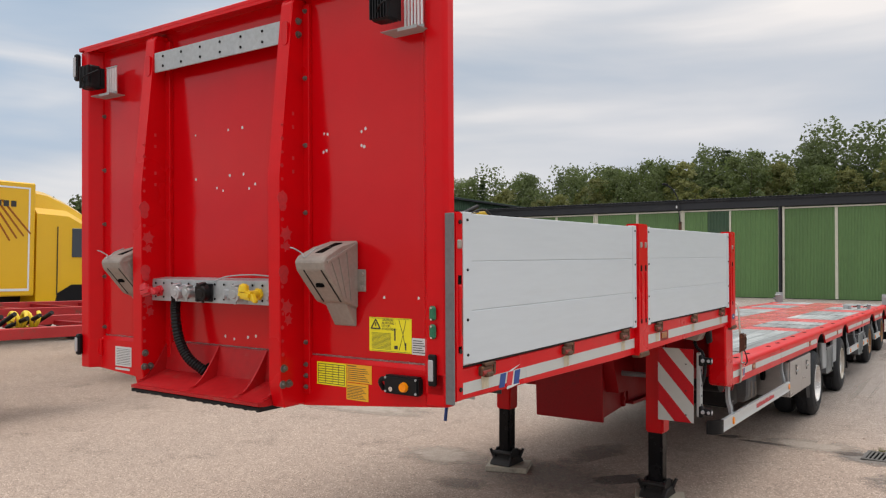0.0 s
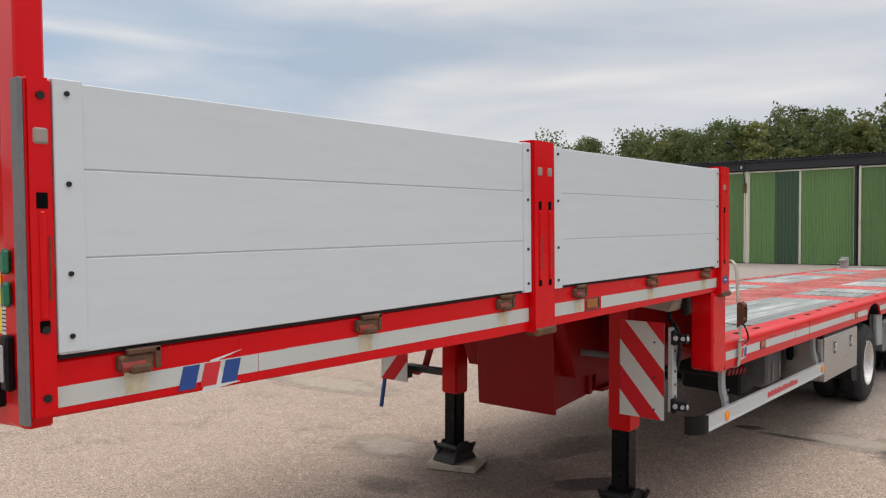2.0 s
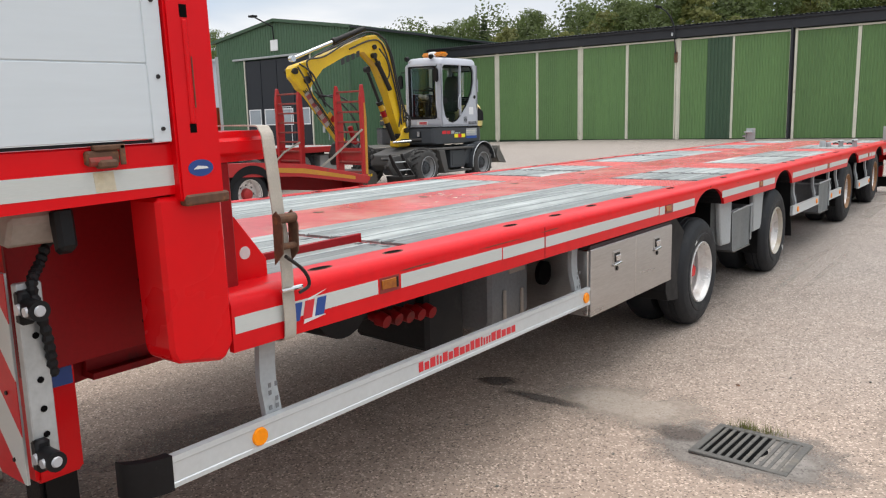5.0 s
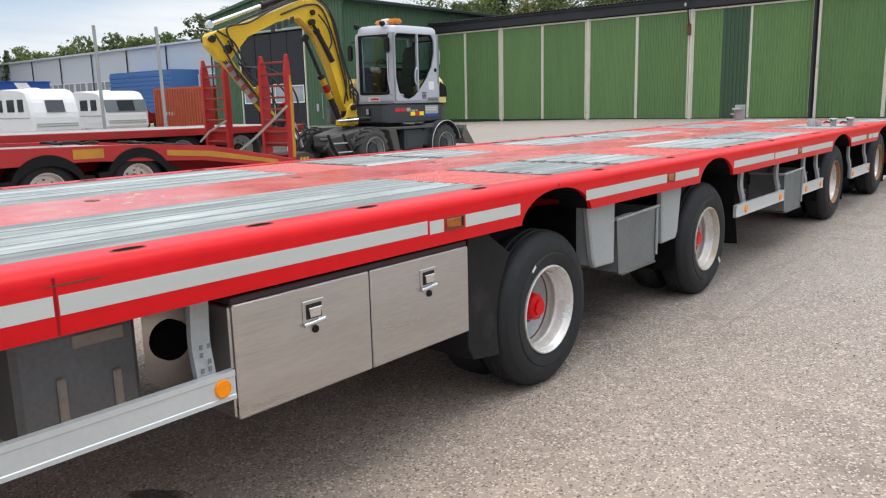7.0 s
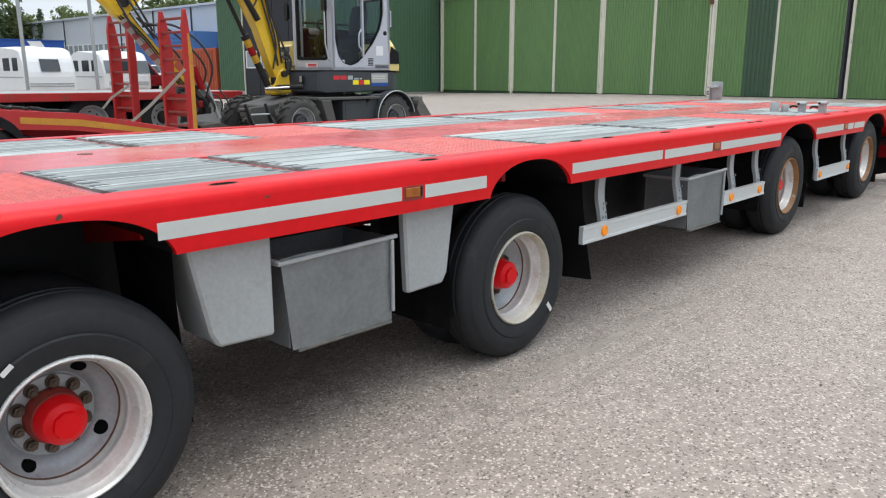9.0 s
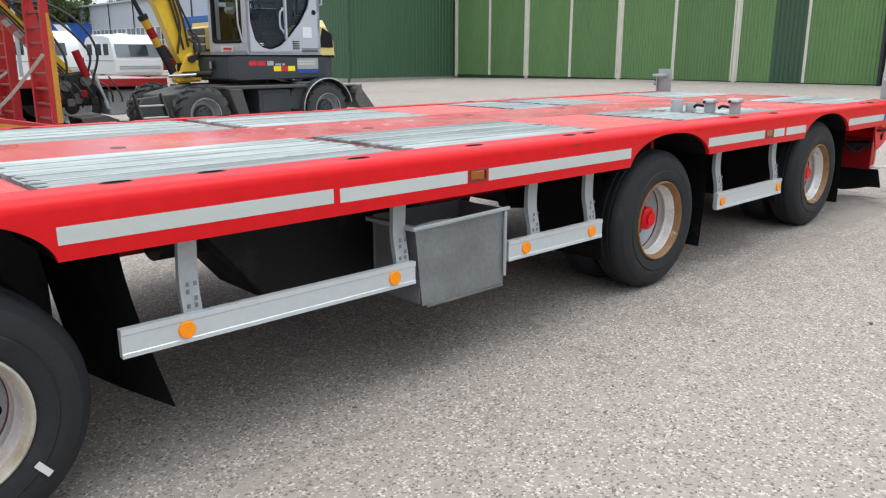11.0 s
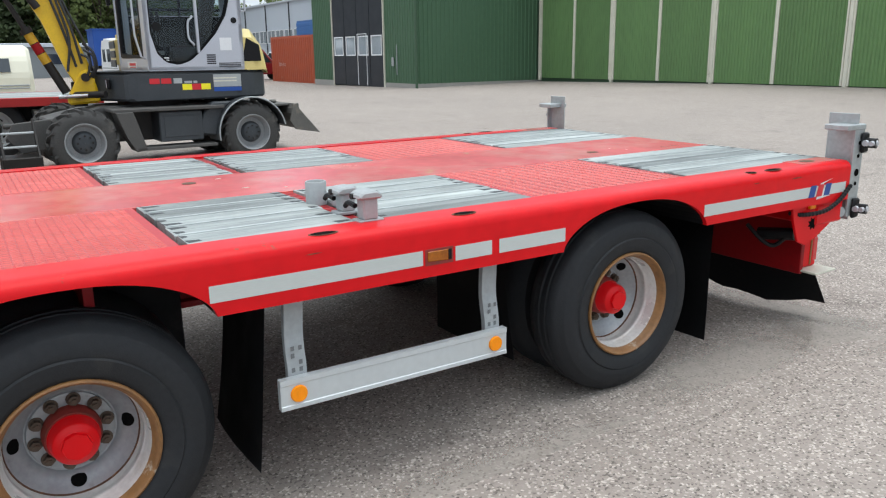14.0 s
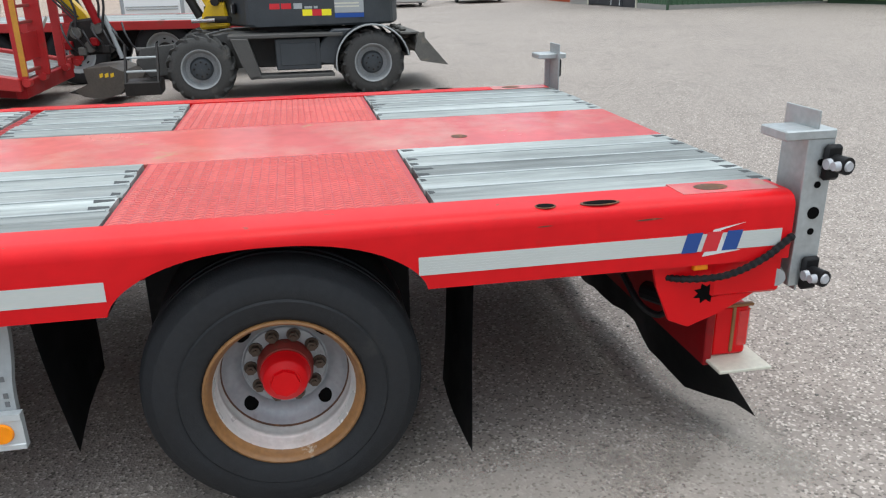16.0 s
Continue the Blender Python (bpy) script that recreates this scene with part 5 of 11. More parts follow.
part("hole", bm, HOLE, panel, kind="stuff")


def coupling(x, material, label, tilt):
    """An air coupling head: neck with hex collar, claw body with a raised cap and a lever."""
    T = Matrix.Translation((x, -0.15, 1.885)) @ Matrix.Rotation(radians(tilt), 4, "Y")
    bm = bmesh.new()
    cyl(bm, (0, 0.05, 0), (0, 0.036, 0), 0.030, seg=6)
    cyl(bm, (0, 0.04, 0), (0, -0.01, 0), 0.019, seg=14)
    box(bm, -0.05, 0.04, -0.045, 0.0, -0.022, 0.020, 0.012, 2)
    cyl(bm, (-0.028, -0.022, 0.012), (-0.028, -0.022, 0.040), 0.026, 0.021, 16)
    cyl(bm, (-0.028, -0.022, 0.040), (-0.028, -0.022, 0.046), 0.015, 0.012, 12)
    prism(bm, [(0.03, -0.018), (0.062, -0.03), (0.068, -0.018), (0.04, 0.014)], "y", -0.036, -0.012, 0.004)
    bmesh.ops.transform(bm, matrix=T, verts=bm.verts)
    part("coupling_head", bm, material, panel, label, smooth=True)


coupling(-1.765, LOGO_RED, "red air coupling head", -12)
coupling(-1.02, YELLOW_PLASTIC, "yellow air coupling head", 8)


def socket(x, r, material, label, tilt=0):
    """A round electric socket: square flange with screws, barrel, hinged lid."""
    bm = bmesh.new()
    box(bm, x - r * 1.15, x + r * 1.15, -0.112, -0.104, 1.885 - r * 1.15, 1.885 + r * 1.15, 0.004)
    cyl(bm, (x, -0.110, 1.885), (x, -0.145, 1.885), r, r * 0.92, 18)
    for sx in (-1, 1):
        for sz in (-1, 1):
            cyl(bm, (x + sx * r * 0.95, -0.112, 1.885 + sz * r * 0.95), (x + sx * r * 0.95, -0.116, 1.885 + sz * r * 0.95), 0.005, seg=6)
    body = part("socket", bm, material, panel, label, smooth=True)
    T = Matrix.Translation((x, -0.145, 1.885 + r)) @ Matrix.Rotation(radians(tilt), 4, "X")
    bm = bmesh.new()
    cyl(bm, (0, -0.003, -r), (0, -0.014, -r), r * 1.08, r * 0.98, 18)
    cyl(bm, (0, -0.014, -r), (0, -0.018, -r), r * 0.6, r * 0.5, 14)
    box(bm, -0.016, 0.016, -0.014, 0.024, -0.004, 0.008, 0.003)
    prism(bm, [(-0.008, -2 * r - 0.012), (0.008, -2 * r - 0.012), (0.010, -1.7 * r), (-0.010, -1.7 * r)], "y", -0.012, -0.004, 0.002)
    bmesh.ops.transform(bm, matrix=T, verts=bm.verts)
    part("lid", bm, material, body, smooth=True)


socket(-1.578, 0.033, LENS, "round white electric socket", 10)
socket(-1.488, 0.027, GALV, "round grey electric socket", 4)
socket(-1.385, 0.038, BLACK, "black electric socket", 14)
socket(-1.135, 0.036, GALV_DULL, "grey metal electric socket", 6)
# thin cable lying along the top of the panel
bm = bmesh.new()
tube(bm, curve_points([(-1.33, -0.106, 1.94), (-1.28, -0.08, 1.962), (-1.15, -0.05, 1.972), (-0.98, -0.06, 1.965), (-0.93, -0.10, 1.95), (-0.915, -0.112, 1.90)], 12), 0.0035, 6)
part("cable", bm, GALV_DULL, panel, "thin grey cable")
for x in (-1.225, -0.93):
    bm = bmesh.new()
    box(bm, x - 0.022, x + 0.022, -0.125, -0.104, 1.855, 1.905, 0.006)
    cyl(bm, (x, -0.125, 1.87), (x, -0.14, 1.87), 0.010, seg=8)
    part("test_port", bm, GALV_DULL, panel, "small grey test port")
bm = bmesh.new()
box(bm, -1.44, -1.415, -0.14, -0.1, 1.84, 1.92, 0.006)
part("cover", bm, BLACK, panel)
pts = curve_points([(-1.655, -0.085, 1.85), (-1.645, -0.10, 1.78), (-1.615, -0.10, 1.65), (-1.555, -0.09, 1.555), (-1.475, -0.05, 1.485)], 16)
bm = bmesh.new()
tube(bm, pts, 0.025, 12, [0.0265 if i % 2 else 0.0225 for i in range(len(pts))])
hb("cable_conduit", bm, BLACK, "black corrugated cable conduit", panel)
# coupling trough
bm = bmesh.new()
prism(bm, [(0.0, 1.61), (-0.012, 1.61), (-0.03, 1.47), (-0.20, 1.415), (-0.225, 1.415), (-0.225, 1.40), (-0.19, 1.395), (0.0, 1.39)], "x", -1.834, -0.893)
trough = hb("trough", bm, RED_DUSTY, "red bumper trough under the couplings", headboard)
for x in (-1.833, -1.42, -1.075, -0.904):
    bm = bmesh.new()
    prof = [(-0.012, 1.43)] + [(-0.20, 1.43)] + [(-0.17 + 0.158 * k / 8, 1.435 + 0.185 * (k / 8) ** 1.5) for k in range(9)]
    prism(bm, prof, "x", x, x + 0.01)
    hb("gusset", bm, RED_DUSTY, "", trough)
bm = bmesh.new()
prism(bm, [(-1.455 + 0.045 * math.cos(k * math.pi / 8), 1.50 + 0.03 * math.sin(k * math.pi / 8)) for k in range(16)], "y", -0.028, -0.031)
hb("conduit_hole", bm, HOLE, "", trough)
# Short black blocks draw the ragged dark line below the trough.
bm = bmesh.new()
rnd = random.Random(9)
for i in range(70):
    x = -1.835 + 0.94 * i / 70
    box(bm, x, x + 0.016, -0.222, -0.05, 1.384 - rnd.uniform(0, 0.008), 1.395)
hb("ragged_edge", bm, RUBBER_FLAP, "ragged dark line along the trough's lower edge", trough)


# wheel chocks in holders
def chock(x0, x1):
    bm = bmesh.new()
    prism(bm, [(-0.006, 2.125), (-0.11, 2.098), (-0.208, 2.06), (-0.228, 2.036), (-0.218, 2.0), (-0.10, 1.865), (-0.02, 1.835), (-0.006, 1.835)], "x", x0, x1, 0.006)
    c = hb("wheel_chock", bm, CHOCK, "grey plastic wheel chock in a holder")
    bm = bmesh.new()
    prism(bm, [(-0.004, 1.755), (-0.014, 1.755), (-0.085, 1.87), (-0.004, 1.87)], "x", x0 + 0.03, x1 - 0.012, 0.004)
    box(bm, x1 - 0.01, x1 + 0.040, -0.010, -0.001, 1.905, 2.0, 0.003)
    for z in (1.925, 1.98):
        cyl(bm, (x1 + 0.026, -0.010, z), (x1 + 0.026, -0.020, z), 0.009, seg=6)
    part("holder", bm, CHOCK, c)
    bm = bmesh.new()
    prism(bm, [(-0.175, 2.0655), (-0.178, 2.0745), (-0.055, 2.1165), (-0.05, 2.108)], "x", x0 + 0.075, x0 + 0.115)
    part("hand_slot", bm, HOLE, c)
    bm = bmesh.new()
    box(bm, x0 + 0.07, x0 + 0.11, -0.175, -0.155, 1.927, 1.945, 0.004)
    part("mark", bm, HOLE, c)
    for k in (0.045, 0.145):
        bm = bmesh.new()
        prism(bm, [(-0.221, 2.0), (-0.102, 1.863), (-0.098, 1.867), (-0.215, 2.003)], "x", x0 + k, x0 + k + 0.006)
        part("groove", bm, STEEL_DARK, c)
    bm = bmesh.new()
    prism(bm, [(-0.02, 2.115), (-0.205, 2.038), (-0.20, 2.028), (-0.02, 2.103)], "x", x1 - 0.001, x1 + 0.005)
    part("side_rib", bm, CHOCK, c)
    for u in (0.35, 0.62, 0.85):
        bm = bmesh.new()
        ya, za, yb, zb = -0.02 - 0.185 * u, 2.105 - 0.085 * u, -0.02 - 0.11 * u, 1.85 + 0.05 * u
        prism(bm, [(ya, za), (ya + 0.01, za), (yb + 0.01, zb), (yb, zb)], "x", x1 - 0.001, x1 + 0.005)
        part("side_rib", bm, CHOCK, c)
    bm = bmesh.new()
    tube(bm, curve_points([(x0 - 0.01, -0.24, 2.095), (x0 + 0.01, -0.235, 2.09), (x0 + 0.03, -0.21, 2.07), (x0 + 0.07, -0.235, 2.055), (x0 + 0.10, -0.21, 2.085), (x0 + 0.105, -0.16, 2.105)]), 0.003, 6)
    part("wire_clip", bm, GALV_DULL, c)


chock(-0.665, -0.50)
chock(-2.10, -1.935)


# work lamps with slatted guards
def work_lamp(x):
    bm = bmesh.new()
    box(bm, x - 0.06, x + 0.035, -0.155, -0.085, 3.0, 3.13, 0.01)
    for k in range(5):
        box(bm, x - 0.05 + 0.018 * k, x - 0.045 + 0.018 * k, -0.09, -0.062, 3.01, 3.12)
    lamp = hb("work_lamp", bm, BLACK, "black square work lamp on a bracket")
    for k in range(7):
        bm = bmesh.new()
        box(bm, x - 0.055 + 0.014 * k, x - 0.049 + 0.014 * k, -0.165, -0.1545, 3.005, 3.125)
        part("louvre", bm, BLACK, lamp)
    bm = bmesh.new()
    box(bm, x - 0.05, x + 0.135, -0.10, -0.006, 2.967, 2.970)
    box(bm, x + 0.04, x + 0.135, -0.103, -0.098, 2.957, 2.970)
    part("bracket", bm, GALV_DULL, lamp)
    for z0, z1 in ((3.118, 3.126), (2.9705, 2.982)):
        bm = bmesh.new()
        box(bm, x + 0.035, x + 0.138, -0.06, -0.054, z0, z1)
        part("guard_rail", bm, GALV_DULL, lamp)
    for k in range(6):
        bm = bmesh.new()
        box(bm, x + 0.040 + 0.0165 * k, x + 0.0485 + 0.0165 * k, -0.058, -0.052, 2.982, 3.118)
        part("guard_slat", bm, WHITE, lamp)
    bm = bmesh.new()
    tube(bm, curve_points([(x - 0.02, -0.16, 3.03), (x + 0.03, -0.19, 3.05), (x + 0.06, -0.12, 3.10)]), 0.004, 6)
    part("cable", bm, BLACK, lamp)


work_lamp(-0.245)
work_lamp(-2.36)
for x, z0, z1 in ((-2.59, 3.08, 3.235), (-2.575, 1.50, 1.62)):
    bm = bmesh.new()
    box(bm, x, x + 0.035, -0.1, -0.07, z0, z1, 0.008)
    ml = hb("marker_lamp", bm, BLACK, "slim side marker lamp")
    bm = bmesh.new()
    box(bm, x + 0.004, x + 0.03, -0.106, -0.1, z0 + 0.02, z1 - 0.02, 0.004)
    part("lens", bm, LENS, ml)
bm = bmesh.new()
box(bm, -0.104, -0.068, -0.05, -0.03, 1.54, 1.665, 0.005)
ml = hb("marker_lamp", bm, BLACK, "slim front marker lamp")
bm = bmesh.new()
box(bm, -0.099, -0.073, -0.058, -0.05, 1.56, 1.645, 0.004)
part("lens", bm, LENS, ml)
for z in (1.727, 1.80):
    bm = bmesh.new()
    box(bm, -0.101, -0.069, -0.048, -0.03, z, z + 0.058, 0.008)
    gm = hb("marker", bm, GREEN_LENS, "small green plastic marker")
    for zz in (z + 0.005, z + 0.05):
        bm = bmesh.new()
        cyl(bm, (-0.085, -0.048, zz), (-0.085, -0.051, zz), 0.0045, seg=8)
        part("screw", bm, CHROME, gm)
bm = bmesh.new()
box(bm, -0.325, -0.148, -0.055, -0.014, 1.492, 1.568, 0.007, 2)
cbx = hb("control_box", bm, BLACK, "black control box with amber button")
for x, z in ((-0.314, 1.502), (-0.314, 1.558), (-0.159, 1.502), (-0.159, 1.558)):
    bm = bmesh.new()
    cyl(bm, (x, -0.055, z), (x, -0.058, z), 0.005, seg=8)
    part("screw", bm, GALV_DULL, cbx)
bm = bmesh.new()
cyl(bm, (-0.218, -0.055, 1.525), (-0.218, -0.068, 1.525), 0.021, 0.018, 20)
part("button", bm, AMBER, cbx, "round amber button", smooth=True)
bm = bmesh.new()
cyl(bm, (-0.284, -0.055, 1.513), (-0.284, -0.061, 1.513), 0.010, seg=12)
part("key_switch", bm, CHROME, cbx)
bm = bmesh.new()
tube(bm, curve_points([(-0.325, -0.035, 1.545), (-0.345, -0.04, 1.547), (-0.358, -0.035, 1.53), (-0.35, -0.022, 1.50)]), 0.010, 8)
part("cable_gland", bm, BLACK, cbx)


# labels
def label_plate(x0, x1, z0, z1, material, what, y=-0.0008, lines=(), ink=INK, parent=None):
    bm = bmesh.new()
    box(bm, x0, x1, y - 0.0015, y, z0, z1)
    lb = hb("label", bm, material, what, parent)
    bm = bmesh.new()
    for a, b, c, e in lines:
        box(bm, x0 + a * (x1 - x0), x0 + b * (x1 - x0), y - 0.0022, y - 0.0015, z0 + c * (z1 - z0), z0 + e * (z1 - z0))
    if lines:
        part("print", bm, ink, lb)
    return lb


fine = [(0.06, 0.52, 0.08 + 0.035 * k, 0.09 + 0.035 * k) for k in range(14)]
cau = label_plate(-0.444, -0.218, 1.654, 1.798, YELLOW_LABEL, "yellow caution label with warning triangle",
                  lines=fine + [(0.03, 0.97, 0.02, 0.03), (0.03, 0.97, 0.97, 0.98), (0.6, 0.63, 0.35, 0.7), (0.85, 0.88, 0.1, 0.3), (0.6, 0.68, 0.1, 0.2)])
bm = bmesh.new()
for (ax, az), (bx, bz) in (((-0.433, 1.75), (-0.408, 1.789)), ((-0.408, 1.789), (-0.383, 1.75)), ((-0.383, 1.75), (-0.433, 1.75))):
    cyl(bm, (ax, -0.003, az), (bx, -0.003, bz), 0.003, seg=5)
cyl(bm, (-0.408, -0.003, 1.76), (-0.408, -0.003, 1.776), 0.0025, seg=5)
for s in (1, -1):
    tube(bm, [(-0.265 + s * 0.018, -0.0028, 1.79), (-0.262, -0.0028, 1.73), (-0.265 - s * 0.018, -0.0028, 1.665)], 0.0012, 4)
part("pictogram", bm, INK, cau)
for i, wd in enumerate(("CAUTION :", "ACHTUNG !", "LET OP :", "ATTENTION :")):
    letters(wd, 0.0135, INK, cau, pose(-0.376, -0.0025, 1.783 - 0.0125 * i, 90))
label_plate(-0.216, -0.142, 1.652, 1.72, WHITE_LABEL, "small white label with fine print", lines=[(0.06, 0.9 - 0.1 * (k % 3), 0.12 + 0.14 * k, 0.17 + 0.14 * k) for k in range(6)])
LB = -0.0148
label_plate(-0.739, -0.567, 1.488, 1.589, YELLOW_LABEL, "yellow data table label", LB, lines=[(0.04, 0.96, 0.06 + 0.105 * k, 0.085 + 0.105 * k) for k in range(9)] + [(c, c + 0.012, 0.06, 0.92) for c in (0.04, 0.3, 0.55, 0.75, 0.95)])
label_plate(-0.564, -0.421, 1.512, 1.590, ORANGE_LABEL, "orange instruction label", LB, lines=[(0.05, 0.9 - 0.06 * (k % 4), 0.1 + 0.11 * k, 0.13 + 0.11 * k) for k in range(7)] + [(0.05, 0.4, 0.88, 0.93)])
label_plate(-0.564, -0.44, 1.436, 1.509, ORANGE_LABEL, "orange instruction label", LB, lines=[(0.05, 0.9 - 0.06 * (k % 4), 0.1 + 0.09 * k, 0.125 + 0.09 * k) for k in range(9)])
label_plate(-2.305, -2.153, 1.450, 1.559, WHITE_LABEL, "white data plate", LB, lines=[(0.08, 0.92, 0.1 + 0.085 * k, 0.12 + 0.085 * k) for k in range(10)])
label_plate(-2.305, -2.17, 1.428, 1.440, WHITE_LABEL, "narrow white strip label", LB)


# ---- neck sides
def dip(y):
    """How far the front of the neck rail lies lower."""
    return 0.015 * max(0.0, 1 - y / 1.95)


def side_panel(y0, y1, x_in, x_out, rivet_x):
    base = thing("side_panel", "", "")
    base.parent = trailer
    base.matrix_basis = GT
    tagged(base, "pale aluminium drop side of three boards")
    edges = (1.633, 1.834, 2.034, 2.228)
    for z0, z1 in zip(edges, edges[1:]):
        bm = bmesh.new()
        drop = (dip(y0), dip(y1)) if z0 == edges[0] else (0, 0)
        prism(bm, [(y0, z0 + 0.0012 - drop[0]), (y1, z0 + 0.0012 - drop[1]), (y1, z1 - 0.0012), (y0, z1 - 0.0012)], "x", x_in, x_out, 0.002)
        part("board", bm, ALU, base)
    for z in edges[1:3]:
        bm = bmesh.new()
        box(bm, x_in + 0.004, x_out - 0.0035, y0 + 0.002, y1 - 0.002, z - 0.008, z + 0.008)
        part("tongue", bm, ALU, base)
    # Black strip stands in for the shadow gap below the lowest board.
    bm = bmesh.new()
    prism(bm, [(y0, 1.6235 - dip(y0)), (y1, 1.6235 - dip(y1)), (y1, 1.632 - dip(y1)), (y0, 1.632 - dip(y0))], "x", x_in + 0.002, x_out - 0.010)
    part("shadow_strip", bm, RUBBER_FLAP, base, "dark strip painted in for the shadow under the boards")
    for a, b in ((y0 - 0.004, y0 + 0.062), (y1 - 0.05, y1 + 0.004)):
        bm = bmesh.new()
        box(bm, x_in - 0.003, x_out + 0.004, a, b, 1.624, 2.232, 0.002)
        cap = part("end_cap", bm, ALU, base)
        bm = bmesh.new()
        for z in (1.66, 1.80, 2.0, 2.20):
            yy = a + 0.03 if a < y0 else b - 0.025
            cyl(bm, (rivet_x, yy, z), (rivet_x + (0.004 if rivet_x > -1 else -0.004), yy, z), 0.006, seg=10)
        part("rivet", bm, STEEL_DARK, cap, kind="stuff")


side_panel(0.062, 1.94, -0.012, 0.014, 0.018)
side_panel(2.125, 4.02, -0.012, 0.014, 0.018)
side_panel(0.062, 1.94, -W - 0.014, -W + 0.012, -W - 0.018)
side_panel(2.125, 4.02, -W - 0.014, -W + 0.012, -W - 0.018)


def post(y0, y1, z0, z1, x0=-0.05, x1=0.03, grooves=(0.5,), latch=True, label="red side post with latch slots"):
    bm = bmesh.new()
    box(bm, x0, x1, y0, y1, z0, z1, 0.006, 2)
    p = g("side_post", bm, RED, label)
    w = y1 - y0
    for f in grooves:
        yc = y0 + f * w
        for za, zb, hw in ((z1 - 0.285, z1 - 0.25, 0.012), (z0 + 0.19, z0 + 0.215, 0.011)):
            bm = bmesh.new()
            box(bm, x1 - 0.001, x1 + 0.0012, yc - hw, yc + hw, za, zb, 0.0005)
            part("slot", bm, HOLE, p)
    for f in grooves:
        yc = y0 + f * w
        bm = bmesh.new()
        box(bm, x1 - 0.002, x1 + 0.006, yc - 0.008, yc + 0.008, z0 + 0.215, z1 - 0.29, 0.004)
        part("lever", bm, RED, p)
        bm = bmesh.new()
        box(bm, x1 - 0.002, x1 + 0.0015, yc + 0.012, yc + 0.016, z0 + 0.26, z0 + 0.40)
        part("scuff", bm, RUST, p)
    if latch:
        for f in grooves:
            yc = y0 + f * w
            bm = bmesh.new()
            box(bm, x1 - 0.01, x1 + 0.004, yc - 0.016, yc + 0.016, z1 - 0.145, z1 - 0.11, 0.004)
            part("latch", bm, CHOCK, p)
    return p


p1 = post(-0.002, 0.055, 1.485, 2.23, -0.013, 0.02, (0.55,))
for z in (1.53, 1.68, 2.19):
    bm = bmesh.new()
    cyl(bm, (0.02, 0.03, z), (0.026, 0.03, z), 0.009, seg=10)
    part("plug", bm, STEEL_DARK, p1)
p2 = post(1.947, 2.108, 1.455, 2.245, -0.05, 0.03, (0.28, 0.74))
p3 = post(4.03, 4.175, 1.455, 2.245, -0.05, 0.03, (0.4,))
for p, y0, y1 in ((p2, 1.955, 2.11), (p3, 4.04, 4.19)):
    bm = bmesh.new()
    box(bm, -0.02, 0.036, y0, y1, 1.44, 1.472, 0.006)
    part("foot", bm, RUST, p, "rusty steel post foot")
bm = bmesh.new()
prism(bm, [(4.10 + 0.042 * math.cos(k * math.pi / 10), 1.545 + 0.024 * math.sin(k * math.pi / 10)) for k in range(20)], "x", 0.03, 0.0315)
part("badge", bm, BLUE_PLASTIC, p3, "small oval blue badge")
bm = bmesh.new()
prism(bm, [(4.075, 1.542), (4.09, 1.552), (4.12, 1.548), (4.126, 1.542)], "x", 0.0316, 0.0325)
part("mark", bm, WHITE_LABEL, p3)
for y0, y1 in ((0.0, 0.06), (1.947, 2.118), (4.03, 4.175)):
    bm = bmesh.new()
    box(bm, -W - 0.03, -W + 0.05, y0, y1, 1.46, 2.24, 0.006)
    g("side_post", bm, RED, "red side post")

for side in (0, 1):
    bm = bmesh.new()
    pts_ = [(0.0, 1.500), (0.04, 1.480), (1.7, 1.462), (3.95, 1.475), (4.16, 1.475), (4.16, 1.622), (1.95, 1.622), (0.03, 1.607), (0.0, 1.59)]
    if side == 0:
        prism(bm, pts_, "x", -0.13, 0.0, 0.006)
    else:
        prism(bm, pts_, "x", -W, -W + 0.13, 0.006)
    rail = g("neck_side_rail", bm, RED, "red side rail of the raised neck")
    if side == 0:
        neck_rail = rail
TAPE = 0.0014


def tape(y0, y1, z0, z1, parent, material=STRIP, m=None):
    bm = bmesh.new()
    box(bm, 0.0002, TAPE, y0, y1, z0, z1)
    return part("reflective_tape", bm, material, parent)


LATCHES = (0.24, 1.01, 1.76, 2.34, 3.09, 3.82)
for y0, y1 in ((0.06, 0.60), (0.602, 1.945), (2.12, 2.40), (2.56, 4.03)):
    bm = bmesh.new()
    prism(bm, [(y0, 1.502 - 0.1 * dip(y0)), (y1, 1.502 - 0.1 * dip(y1)), (y1, 1.558 - 0.75 * dip(y1)), (y0, 1.558 - 0.75 * dip(y0))], "x", 0.0002, TAPE)
    part("reflective_tape", bm, STRIP, neck_rail)
bm = bmesh.new()
for k in range(7):
    z = 1.506 + 0.0075 * k
    for y0, y1 in ((0.7, 1.945), (2.12, 2.40), (2.56, 4.03)):
        box(bm, 0.0014, 0.0018, y0, y1, z, z + 0.0012)
part("tape_rib", bm, STRIP, neck_rail, kind="stuff")
